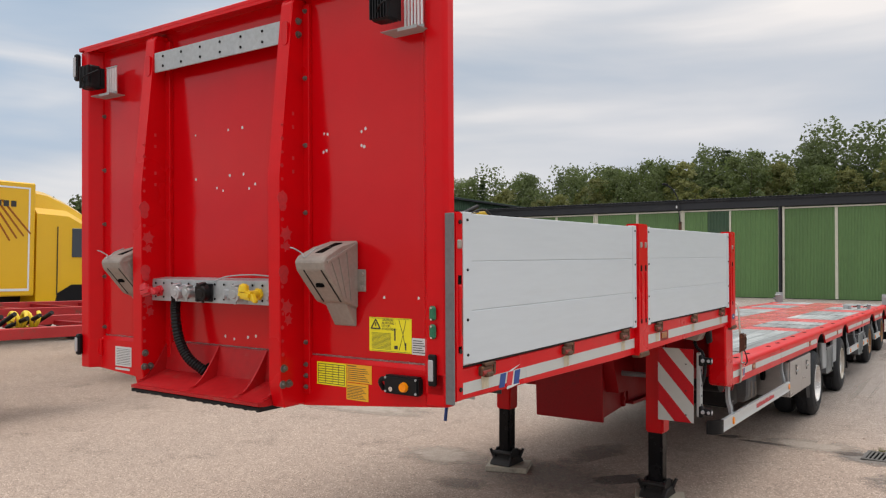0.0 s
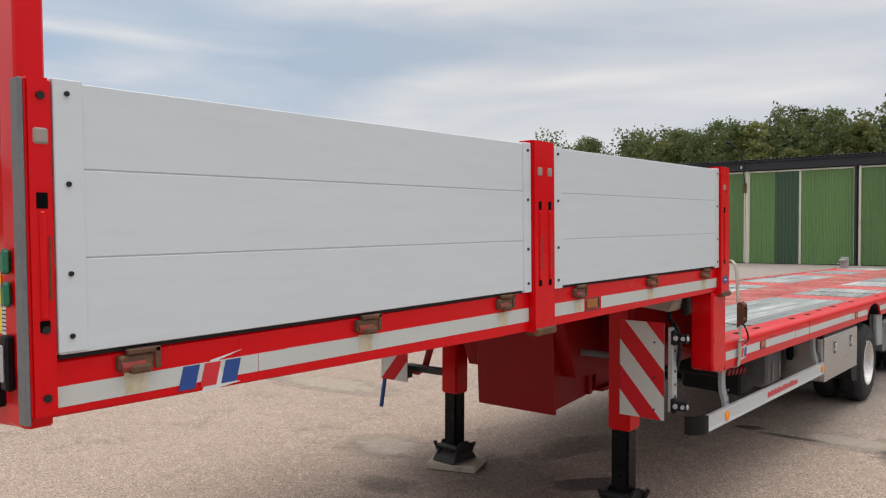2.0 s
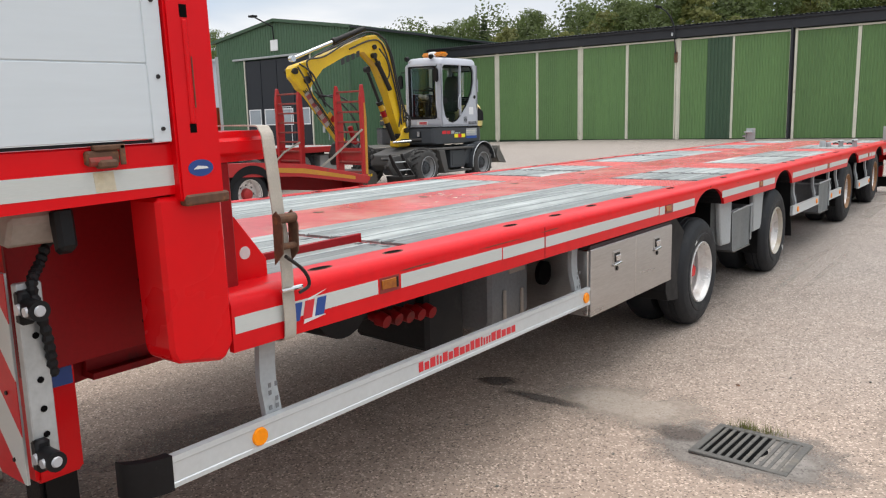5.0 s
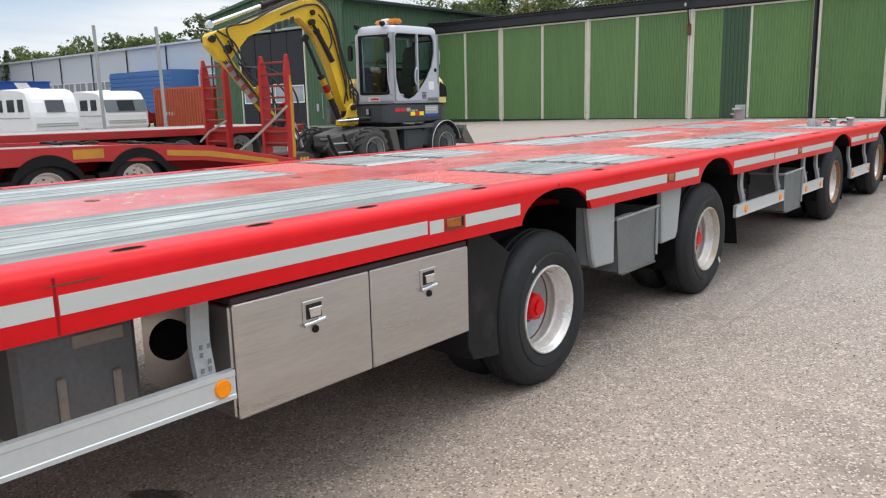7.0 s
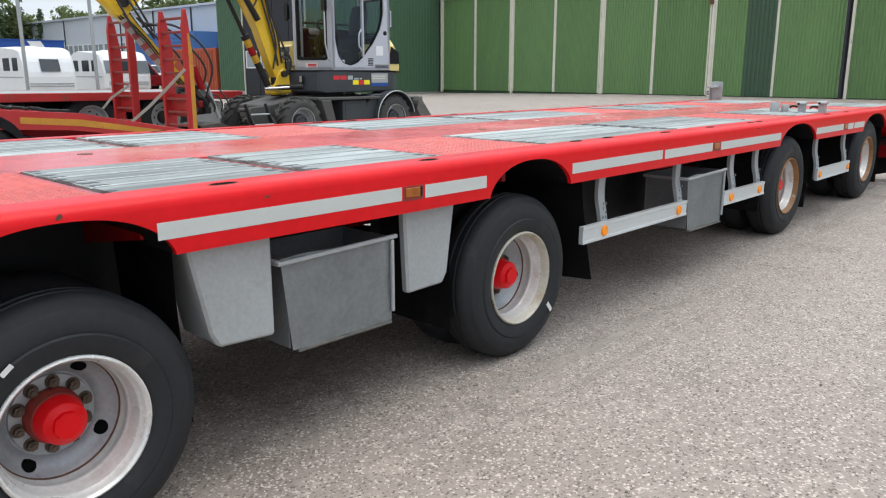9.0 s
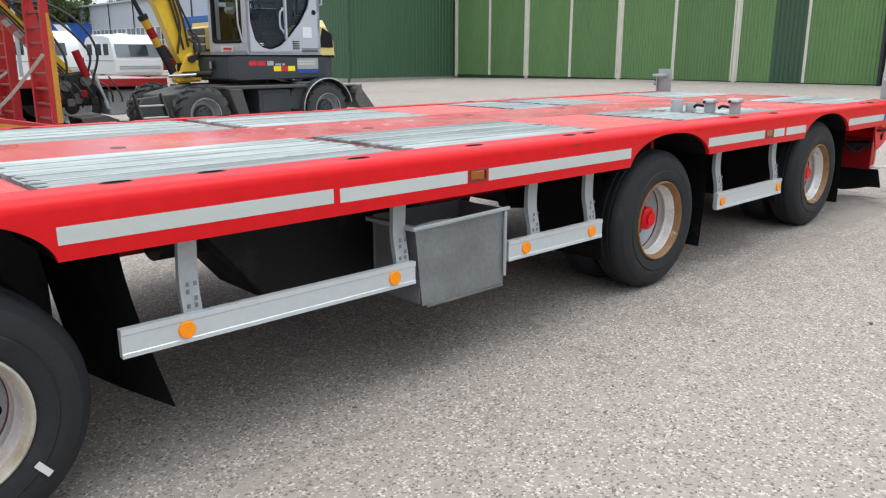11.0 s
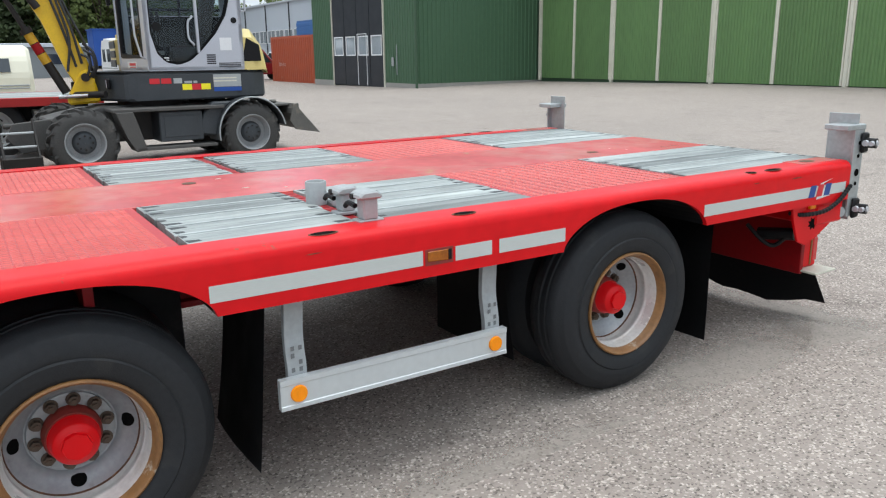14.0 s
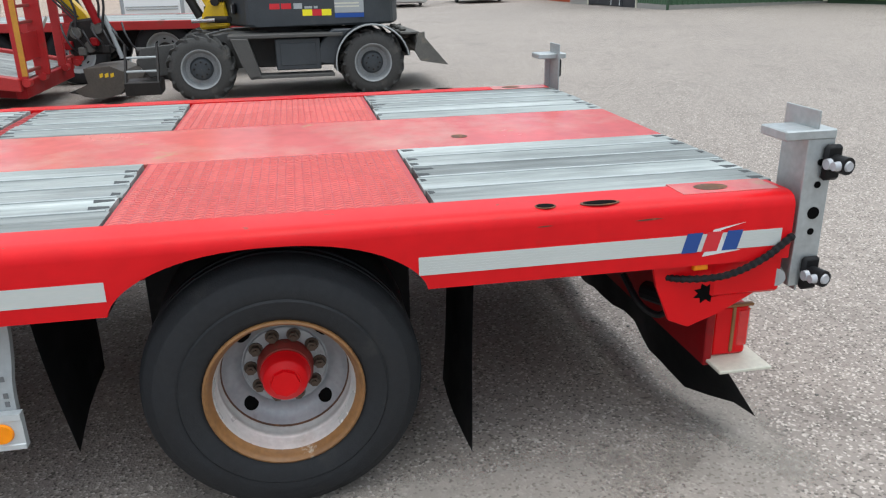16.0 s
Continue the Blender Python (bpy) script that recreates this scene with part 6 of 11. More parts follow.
for yl in LATCHES:
    zd = Matrix.Translation((0, 0, -dip(yl)))
    bm = bmesh.new()
    prism(bm, [(yl - 0.022, 1.504), (yl + 0.034, 1.504), (yl + 0.03, 1.556), (yl - 0.026, 1.556)], "x", 0.0012, 0.0024)
    part("rust_run", bm, STRIP_STAIN, neck_rail, "rust stain under a latch")
    bm = bmesh.new()
    box(bm, -0.005, 0.018, yl - 0.045, yl + 0.045, 1.575, 1.612, 0.005)
    box(bm, 0.0, 0.030, yl - 0.02, yl + 0.035, 1.566, 1.588, 0.006)
    bm.transform(zd)
    la = g("board_latch", bm, RUST, "rusty drop-side latch")
    bm = bmesh.new()
    cyl(bm, (0.012, yl - 0.04, 1.585), (0.012, yl + 0.02, 1.585), 0.013, seg=10)
    bm.transform(zd)
    part("lever", bm, LATCH_RED, la, "worn dark red latch lever")
    bm = bmesh.new()
    box(bm, 0.002, 0.022, yl - 0.025, yl + 0.06, 1.612, 1.626, 0.003)
    box(bm, 0.014, 0.022, yl + 0.045, yl + 0.06, 1.572, 1.626, 0.002)
    bm.transform(zd)
    part("hook", bm, RUST, la)


def logo(y0, z0, w, h, parent, flat=1):
    """A slanted three-stroke maker's mark: blue, red and blue shapes over a pale swoosh."""
    bm = bmesh.new()
    prism(bm, [(y0 + 0.35 * w, z0 - 0.25 * h), (y0 + 0.98 * w, z0 - 0.05 * h), (y0 + 0.72 * w, z0 + 0.12 * h), (y0 + 0.62 * w, z0 + 1.05 * h), (y0 + 1.02 * w, z0 + 1.38 * h), (y0 + 0.5 * w, z0 + 1.1 * h), (y0 + 0.40 * w, z0 + 0.1 * h)], "x", 0.0014, 0.0021)
    part("logo_swoosh", bm, WHITE_LABEL, parent)
    for k, mtl in enumerate((LOGO_BLUE, LOGO_RED, LOGO_BLUE)):
        a = y0 + k * w * 0.33
        u = w * 0.25
        s = h * 0.26
        bm = bmesh.new()
        prism(bm, [(a, z0), (a + u, z0), (a + u + s, z0 + h), (a + s, z0 + h)], "x", 0.0021, 0.003)
        part("logo_shape", bm, mtl, parent)


logo(0.355, 1.487, 0.19, 0.060, neck_rail)


def lens_and_back(y0, y1, z0, z1, parent):
    """An amber marker lens with its dark housing beside it, sunk in a recess."""
    cut = y0 + 0.80 * (y1 - y0)
    bm = bmesh.new()
    prism(bm, [(y0 + 0.008, z0 + 0.016), (cut, z0 + 0.012), (cut, z1 - 0.008), (y0 + 0.008, z1 - 0.008)], "x", 0.0018, 0.007, 0.002)
    part("side_lamp", bm, AMBER_DARK, parent, "amber side marker lamp")
    bm = bmesh.new()
    box(bm, 0.0018, 0.004, cut + 0.002, y1 - 0.008, z0 + 0.012, z1 - 0.008, 0.001)
    part("lamp_back", bm, BLACK, parent)


def amber_lamp(y0, y1, z0, z1, parent):
    bm = bmesh.new()
    box(bm, -0.004, 0.002, y0, y1, z0, z1, 0.0008)
    part("lamp_recess", bm, LATCH_RED, parent, "dark red lamp recess")
    lens_and_back(y0, y1, z0, z1, parent)


amber_lamp(2.41, 2.545, 1.498, 1.56, neck_rail)

# neck floor and underframe
bm = bmesh.new()
box(bm, -W + 0.13, -0.13, 0.03, 4.16, 1.58, 1.62)
g("neck_floor", bm, PLANK, "grey plank floor of the neck")
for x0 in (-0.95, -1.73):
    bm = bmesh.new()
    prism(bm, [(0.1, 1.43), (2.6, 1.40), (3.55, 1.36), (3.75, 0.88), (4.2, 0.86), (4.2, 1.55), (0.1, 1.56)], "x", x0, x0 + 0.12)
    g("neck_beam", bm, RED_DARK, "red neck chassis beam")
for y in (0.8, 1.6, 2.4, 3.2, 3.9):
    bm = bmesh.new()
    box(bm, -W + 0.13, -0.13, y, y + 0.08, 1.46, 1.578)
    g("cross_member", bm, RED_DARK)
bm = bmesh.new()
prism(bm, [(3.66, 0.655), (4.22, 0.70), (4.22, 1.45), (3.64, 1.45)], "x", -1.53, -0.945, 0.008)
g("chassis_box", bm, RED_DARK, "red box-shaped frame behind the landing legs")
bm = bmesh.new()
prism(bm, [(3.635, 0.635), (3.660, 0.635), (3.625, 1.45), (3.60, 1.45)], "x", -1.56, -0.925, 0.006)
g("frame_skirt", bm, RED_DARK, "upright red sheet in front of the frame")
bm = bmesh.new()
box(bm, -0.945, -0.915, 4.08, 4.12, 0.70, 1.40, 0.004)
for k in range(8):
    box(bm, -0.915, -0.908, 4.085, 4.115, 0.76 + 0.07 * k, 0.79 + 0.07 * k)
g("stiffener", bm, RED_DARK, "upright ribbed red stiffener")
# Web plates and step wall: the cavity's shade is in their darker red.
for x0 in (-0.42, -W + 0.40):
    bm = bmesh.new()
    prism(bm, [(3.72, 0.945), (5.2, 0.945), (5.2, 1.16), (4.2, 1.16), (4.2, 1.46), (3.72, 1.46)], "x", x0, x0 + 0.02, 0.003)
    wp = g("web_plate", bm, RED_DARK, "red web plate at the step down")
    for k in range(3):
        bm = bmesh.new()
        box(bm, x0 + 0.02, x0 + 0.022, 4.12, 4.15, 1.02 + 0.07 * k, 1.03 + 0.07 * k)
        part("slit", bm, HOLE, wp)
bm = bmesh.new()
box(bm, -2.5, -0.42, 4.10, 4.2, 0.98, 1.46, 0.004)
g("step_wall", bm, RED_DARK, "red wall at the step down, darkened for shade")
# step column at the side
for x0, x1 in ((-0.14, 0.004), (-W - 0.004, -W + 0.14)):
    bm = bmesh.new()
    prism(bm, [(3.98, 0.985), (4.145, 0.95), (4.185, 1.0), (4.185, 1.47), (3.965, 1.47), (3.965, 1.02)], "x", x0, x1, 0.012)
    g("step_column", bm, RED, "red column at the step down to the deck")
bm = bmesh.new()
box(bm, -W + 0.06, -0.06, 4.20, 4.46, 1.545, 1.64, 0.03, 3)
g("step_beam", bm, RED, "rounded red cross beam at the step", smooth=True)
bm = bmesh.new()
box(bm, -W + 0.1, -0.1, 4.19, 4.30, 1.10, 1.55, 0.008)
g("step_plate", bm, RED_DARK)
for x in (-0.16, -0.9, -1.65, -2.4):
    bm = bmesh.new()
    prism(bm, [(4.19, 1.14), (4.46, 1.14), (4.46, 1.20), (4.34, 1.36), (4.19, 1.42)], "x", x - 0.008, x + 0.008, 0.002)
    gs = g("gusset_plate", bm, RED, "triangular red gusset")
    bm = bmesh.new()
    cyl(bm, (x + 0.008, 4.37, 1.235), (x + 0.0095, 4.37, 1.235), 0.022, seg=14)
    cyl(bm, (x - 0.0095, 4.37, 1.235), (x - 0.008, 4.37, 1.235), 0.022, seg=14)
    part("round_hole", bm, WHITE_LABEL, gs)

# landing legs


def landing_leg(x, y, lab):
    gz = ground_z(x, y)
    bm = bmesh.new()
    box(bm, x - 0.076, x + 0.076, y - 0.076, y + 0.076, 0.58 + gz, 1.52, 0.012, 2)
    leg = d("landing_leg", bm, RED, lab)
    bm = bmesh.new()
    box(bm, x - 0.061, x + 0.061, y - 0.061, y + 0.061, gz + 0.12, 0.70 + gz, 0.014, 2)
    part("inner_tube", bm, BLACK_LEG, leg, "glossy black inner tube")
    bm = bmesh.new()
    box(bm, x - 0.075, x + 0.075, y - 0.085, y + 0.085, gz + 0.10, gz + 0.18, 0.012)
    prism(bm, [(y - 0.15, gz + 0.052), (y + 0.15, gz + 0.052), (y + 0.12, gz + 0.09), (y + 0.07, gz + 0.13), (y - 0.07, gz + 0.13), (y - 0.12, gz + 0.09)], "x", x - 0.11, x + 0.11, 0.008)
    for s in (-1, 1):
        cyl(bm, (x - 0.1, y + s * 0.085, gz + 0.16), (x + 0.1, y + s * 0.085, gz + 0.16), 0.02, seg=10)
        prism(bm, [(y - 0.14, gz + 0.06), (y + 0.14, gz + 0.06), (y + 0.10, gz + 0.12), (y + 0.045, gz + 0.20), (y - 0.045, gz + 0.20), (y - 0.10, gz + 0.12)], "x", x + s * 0.088 - 0.008, x + s * 0.088 + 0.008, 0.002)
        cyl(bm, (x + s * 0.10, y + s * 0.07, gz + 0.10), (x + s * 0.13, y + s * 0.09, gz + 0.19), 0.014, seg=8)
    part("foot", bm, STEEL_DARK, leg, "black hinged steel foot")
    pad = solid("ground_pad", bmesh.new(), GREEN_BOARD, "flat timber pad under the landing foot", "timber pad")
    bm2 = bmesh.new()
    box(bm2, -0.2, 0.2, -0.16, 0.16, 0.0, 0.05, 0.006)
    bm2.to_mesh(pad.data)
    bm2.free()
    pad.matrix_basis = pose(x + 0.02, y, gz + 0.002, 1.17, 0, 20)
    return leg


landing_leg(-0.52, 3.805, "red and black landing leg standing on a pad")
landing_leg(-2.07, 3.98, "red and black landing leg standing on a pad")
bm = bmesh.new()
cyl(bm, (-0.57, 3.80, 1.12), (-1.9, 3.82, 1.12), 0.022, seg=10)
d("leg_shaft", bm, TANK_GREY)
bm = bmesh.new()
tube(bm, curve_points([(-2.12, 3.80, 1.35), (-2.16, 3.76, 1.0), (-2.22, 3.74, 0.84), (-2.32, 3.72, 0.84)]), 0.018)
tube(bm, curve_points([(-2.06, 3.84, 1.28), (-2.12, 3.80, 1.1), (-2.18, 3.76, 0.86)]), 0.014)
d("crank_handle", bm, RED_OLD, "folded red crank handle")
bm = bmesh.new()
prism(bm, [(3.64, 0.90), (3.72, 0.90), (3.72, 0.84), (3.712, 0.84), (3.712, 0.892), (3.64, 0.892)], "x", -2.30, -1.98, 0.001)
box(bm, -2.30, -2.285, 3.64, 3.72, 0.79, 0.90, 0.002)
d("crank_bracket", bm, EXC_DARK, "dark steel angle bar beside the leg")
bm = bmesh.new()
tube(bm, [(-2.595, 3.74, 0.98), (-2.60, 3.735, 0.76), (-2.60, 3.69, 0.52)], 0.017, 10)
d("hose_end", bm, BLUE_PLASTIC, "blue hose end hanging down")


# striped warning boards
def stripes(bm_w, bm_r, x0, x1, z0, z1, y, mirror):
    """Diagonal bands, clipped to the board."""
    w, h = x1 - x0, z1 - z0
    band = 0.155
    k = -8
    while k < 12:
        a = k * band
        poly = [(0, a), (w, a - 1.0 * w * 1.15), (w, a - w * 1.15 + band), (0, a + band)]
        out = []
        for (ax, az), (bx, bz) in zip(poly, poly[1:] + poly[:1]):
            out.append((ax, min(h, max(0, az))))
            for lim in (0, h):
                if (az - lim) * (bz - lim) < 0:
                    t = (lim - az) / (bz - az)
                    out.append((ax + (bx - ax) * t, lim))
        clean = []
        for p in out:
            if not clean or (abs(p[0] - clean[-1][0]) + abs(p[1] - clean[-1][1])) > 1e-4:
                clean.append(p)
        if len(clean) > 2 and abs(clean[0][0] - clean[-1][0]) + abs(clean[0][1] - clean[-1][1]) < 1e-4:
            clean.pop()
        area = sum(p[0] * q[1] - q[0] * p[1] for p, q in zip(clean, clean[1:] + clean[:1]))
        if len(clean) > 2 and abs(area) > 1e-3:
            pts_ = [((x1 - p[0]) if mirror else (x0 + p[0]), z0 + p[1]) for p in clean]
            prism(bm_r if k % 2 else bm_w, pts_, "y", y - 0.002, y)
        k += 1


def warning_board(x0, x1, z0, z1, y, mirror, lab):
    bm = bmesh.new()
    box(bm, x0, x1, y + 0.0005, y + 0.006, z0, z1)
    wb = d("warning_board", bm, GALV, lab)
    bw, br = bmesh.new(), bmesh.new()
    stripes(bw, br, x0, x1, z0, z1, y, mirror)
    part("white_stripe", bw, STRIP, wb)
    part("red_stripe", br, mat_red_tape, wb)
    bm = bmesh.new()
    for z in (z0 + 0.06, z0 + 0.25, z1 - 0.12):
        cyl(bm, (x1 - 0.06 if not mirror else x0 + 0.06, y - 0.002, z), (x1 - 0.06 if not mirror else x0 + 0.06, y - 0.006, z), 0.006, seg=8)
    part("bolt", bm, STEEL_DARK, wb, kind="stuff")
    return wb


mat_red_tape = mat("red_reflective_tape", (0.56, 0.010, 0.018), 0.35, spec=0.2, var=0.1, scale=8, specks=((0.45, 0.30, 0.28), 0.70, 14))
wb = warning_board(-0.435, -0.150, 0.805, 1.385, 3.58, False, "red and white striped warning board")
bm = bmesh.new()
box(bm, -0.13, -0.10, 3.585, 3.65, 0.86, 1.36, 0.003)
bm2 = bmesh.new()
for z in (0.95, 1.02, 1.1, 1.22, 1.3):
    cyl(bm2, (-0.0995, 3.62, z), (-0.098, 3.62, z), 0.009, seg=10)
part("hanger", bm, GALV, wb)
part("hole", bm2, HOLE, wb, kind="stuff")


def twin_lamp(parent, x, y, z, what="black twin marker lamp"):
    bm = bmesh.new()
    box(bm, x - 0.015, x + 0.02, y - 0.02, y + 0.02, z - 0.045, z + 0.045, 0.008)
    cyl(bm, (x + 0.02, y, z), (x + 0.085, y, z), 0.027, seg=14)
    lm = part("marker_lamp", bm, BLACK, parent, what, smooth=True)
    bm = bmesh.new()
    cyl(bm, (x + 0.022, y - 0.022, z), (x + 0.022, y - 0.030, z), 0.016, 0.014, 14)
    cyl(bm, (x + 0.066, y - 0.02, z), (x + 0.066, y - 0.031, z), 0.014, 0.012, 14)
    cyl(bm, (x + 0.085, y, z), (x + 0.089, y, z), 0.015, 0.012, 14)
    part("lens", bm, LENS, lm if parent is trailer else parent, smooth=True)


twin_lamp(wb, -0.10, 3.60, 1.30)
twin_lamp(wb, -0.10, 3.60, 0.90)
bm = bmesh.new()
pts = curve_points([(-0.2, 3.75, 1.50), (-0.16, 3.68, 1.40), (-0.09, 3.62, 1.35), (-0.08, 3.64, 1.22), (-0.11, 3.66, 1.1)], 10)
tube(bm, pts, 0.012, 8, [0.016 if i % 2 else 0.011 for i in range(len(pts))])
part("cable", bm, BLACK, wb)
warning_board(-2.41, -2.14, 0.80, 1.36, 3.50, True, "red and white striped warning board")
bm = bmesh.new()
prism(bm, [(-0.33, 1.56), (-0.10, 1.56), (-0.08, 1.52), (-0.12, 1.45), (-0.30, 1.47)], "y", 3.58, 3.72, 0.01)
jb = d("hose_reel_box", bm, CHOCK, "grey junction box under the neck")
bm = bmesh.new()
prism(bm, [(-0.10, 1.54), (-0.05, 1.55), (-0.04, 1.44), (-0.08, 1.42)], "y", 3.68, 3.73, 0.01)
part("cover", bm, BLACK, jb)
bm = bmesh.new()
box(bm, -0.426, -0.4235, 3.78, 3.86, 0.96, 1.06)
d("data_label", bm, BLUE_PLASTIC, "blue label on the landing leg")

# ratchet strap over the step beam
strap = thing("ratchet_strap", "dirty grey ratchet strap tied over the step beam", "ratchet strap", (0.0, 4.34, 1.2))
SI = Matrix.Translation((0, -4.34, -1.2))
bm = bmesh.new()
sections = []
for x, y, z in curve_points([(-0.55, 4.36, 1.745), (-0.1, 4.355, 1.745), (-0.02, 4.35, 1.73), (0.004, 4.345, 1.66), (0.012, 4.36, 1.45), (0.022, 4.37, 1.30), (0.018, 4.375, 1.2), (0.014, 4.38, 1.08), (-0.02, 4.385, 1.035), (-0.2, 4.39, 1.03)], 5):
    sections.append((x, y, z))
vs = []
for i, p in enumerate(sections):
    q = Vector(sections[min(i + 1, len(sections) - 1)]) - Vector(sections[max(i - 1, 0)])
    nrm = Vector((q.z, 0, -q.x)).normalized() * 0.0022
    vs.append([bm.verts.new(Vector(p) + Vector((0, s * 0.024, 0)) + n * nrm) for s, n in ((-1, 1), (1, 1), (1, -1), (-1, -1))])
for u, v in zip(vs, vs[1:]):
    for k in range(4):
        j = (k + 1) % 4
        bm.faces.new((u[k], u[j], v[j], v[k]))
bm.faces.new(vs[0])
bm.faces.new(vs[-1][::-1])
part("webbing", bm, WEBBING, strap, m=SI)
bm = bmesh.new()
for s in (-1, 1):
    prism(bm, [(0.012, 1.30), (0.055, 1.34), (0.058, 1.43), (0.03, 1.475), (0.012, 1.46)], "y", 4.366 + s * 0.032 - 0.003, 4.366 + s * 0.032 + 0.003, 0.001)
cyl(bm, (0.04, 4.33, 1.45), (0.04, 4.40, 1.45), 0.016, seg=12)
cyl(bm, (0.04, 4.33, 1.36), (0.04, 4.40, 1.36), 0.011, seg=12)
part("ratchet", bm, RUST, strap, "rusty steel ratchet", m=SI)
bm = bmesh.new()
tube(bm, curve_points([(0.05, 4.345, 1.33), (0.05, 4.42, 1.27), (0.05, 4.44, 1.22), (0.045, 4.40, 1.20)]), 0.006, 6)
part("handle", bm, STEEL_DARK, strap, m=SI)
bm = bmesh.new()
cyl(bm, (0.03, 4.335, 1.215), (0.03, 4.425, 1.215), 0.008, seg=8)
part("buckle_bar", bm, CHROME, strap, m=SI)

# ---- the level deck
ARCHES = ((8.29, 8.97), (10.52, 11.18), (14.14, 15.00), (16.41, 17.28))
DY0, DY1 = 4.16, 18.42
TOP = 1.232


def deck_bottom(y):
    z = 1.048 - 0.0018 * (y - 4.2)
    for a, b in ARCHES:
        if a < y < b:
            u = (2 * y - a - b) / (b - a)
            z += (1.188 - z) * (1 - abs(u) ** 2.3) ** 0.62
    return z


ysamp = {DY0, DY1}
y = DY0
while y < DY1:
    ysamp.add(round(y, 3))
    y += 0.25
for a, b in ARCHES:
    for k in range(33):
        ysamp.add(round((a + b) / 2 - (b - a) / 2 * math.cos(math.pi * k / 32), 4))
    ysamp |= {a - 0.004, b + 0.004}
ysamp = sorted(v for v in ysamp if DY0 <= v <= DY1)
for side in (0, 1):
    bm = bmesh.new()
    secs = []
    for y in ysamp:
        zb = deck_bottom(y)
        sec = [(-0.165, TOP), (-0.05, TOP), (-0.03, TOP - 0.003), (-0.013, TOP - 0.012), (-0.003, TOP - 0.028), (0.0, TOP - 0.043), (0.0, zb), (-0.022, zb), (-0.022, TOP - 0.03), (-0.165, TOP - 0.03)]
        if side:
            sec = [(-W - x, z) for x, z in sec]
        secs.append([(x, y, z) for x, z in sec])
    loft(bm, secs)
    beam = d("deck_side_beam", bm, RED_EDGE, "red deck side beam with wheel arches", smooth=True)
    if side == 0:
        deck_beam = beam
# arch linings
for a, b in ARCHES:
    for x0, x1 in ((-0.62, -0.022), (-W + 0.022, -W + 0.62)):
        bm = bmesh.new()
        prof = []
        for k in range(17):
            y = (a + b) / 2 - (b - a) / 2 * math.cos(math.pi * k / 16)
            prof.append((y, deck_bottom(y)))
        rows_ = [[bm.verts.new((x, yy, zz)) for yy, zz in prof] for x in (x0, x1)]
        for i in range(16):
            bm.faces.new((rows_[0][i], rows_[1][i], rows_[1][i + 1], rows_[0][i + 1]))
        d("arch_lining", bm, BLACK)

    # Added black plates, so the gaps round the wheels look as dark as shade.
    for x0, x1 in ((-0.68, -0.66), (-W + 0.66, -W + 0.68)):
        bm = bmesh.new()
        yc, hw = (a + b) / 2, 0.47
        prism(bm, [(yc - hw, 0.62), (yc + hw, 0.62), (yc + hw, 1.0), (yc + hw - 0.12, 1.15), (yc - hw + 0.12, 1.15), (yc - hw, 1.0)], "x", x0, x1, 0.006)
        d("wheel_well", bm, RUBBER_FLAP, "black inner wall of a wheel well")

TAPE_Z0, TAPE_Z1 = 1.106, 1.161
for y0, y1 in ((4.17, 4.36), (4.36, 4.83), (4.965, 5.69), (5.70, 6.085), (6.10, 7.595), (7.61, 7.70), (7.85, 8.275), (8.912, 9.955), (10.09, 10.49), (11.185, 12.165), (12.195, 12.875), (13.01, 14.135), (14.98, 15.745), (15.885, 16.05), (16.085, 16.415), (17.255, 18.385)):
    dz = -0.0029 * (y0 - 4.2)
    tape(y0, y1, TAPE_Z0 + dz, TAPE_Z1 + dz, deck_beam)
bm = bmesh.new()
for k in range(6):
    for y0, y1 in ((4.965, 5.69), (6.10, 7.595), (8.912, 9.955), (11.185, 12.165), (13.01, 14.135), (14.98, 15.745), (17.255, 18.385)):
        z = 1.110 - 0.0029 * (y0 - 4.2) + 0.008 * k
        box(bm, 0.0014, 0.0018, y0, y1, z, z + 0.0014)
part("tape_rib", bm, STRIP, deck_beam, kind="stuff")
for y0, y1 in ((4.84, 4.955), (7.708, 7.842), (9.965, 10.08), (12.885, 13.0), (15.755, 15.875)):
    dz = -0.0029 * (y0 - 4.2)
    bm = bmesh.new()
    box(bm, -0.004, 0.0016, y0, y1, TAPE_Z0 + dz - 0.002, TAPE_Z1 + dz + 0.004, 0.0005)
    part("lamp_recess", bm, LATCH_RED, deck_beam, "dark red lamp recess")
    lens_and_back(y0, y1, TAPE_Z0 + dz - 0.002, TAPE_Z1 + dz + 0.004, deck_beam)
logo(4.39, 1.092, 0.17, 0.062, deck_beam)
logo(18.055, 1.067, 0.20, 0.062, deck_beam)
# dull scrapes along the beam's upper edge
for y, w_, z, h_ in ((4.95, 0.25, 1.17, 0.006), (5.5, 0.4, 1.175, 0.005), (6.05, 0.2, 1.18, 0.006), (8.62, 0.02, 1.195, 0.02), (9.3, 0.03, 1.18, 0.008), (13.6, 0.1, 1.19, 0.006), (17.9, 0.09, 1.18, 0.006), (17.6, 0.05, 1.185, 0.004), (15.3, 0.06, 1.18, 0.004)):
    bm = bmesh.new()
    prism(bm, [(y, z + h_ * 0.4), (y + w_ * 0.2, z), (y + w_ * 0.65, z + h_ * 0.2), (y + w_, z + h_ * 0.5), (y + w_ * 0.7, z + h_), (y + w_ * 0.3, z + h_ * 0.8)], "x", 0.0, 0.0009)
    part("scrape", bm, RUST, deck_beam, "brown scrape in the paint")
bm = bmesh.new()
cyl(bm, (-0.001, 6.095, 1.15), (-0.001, 6.095, 1.151), 0.001, seg=6)
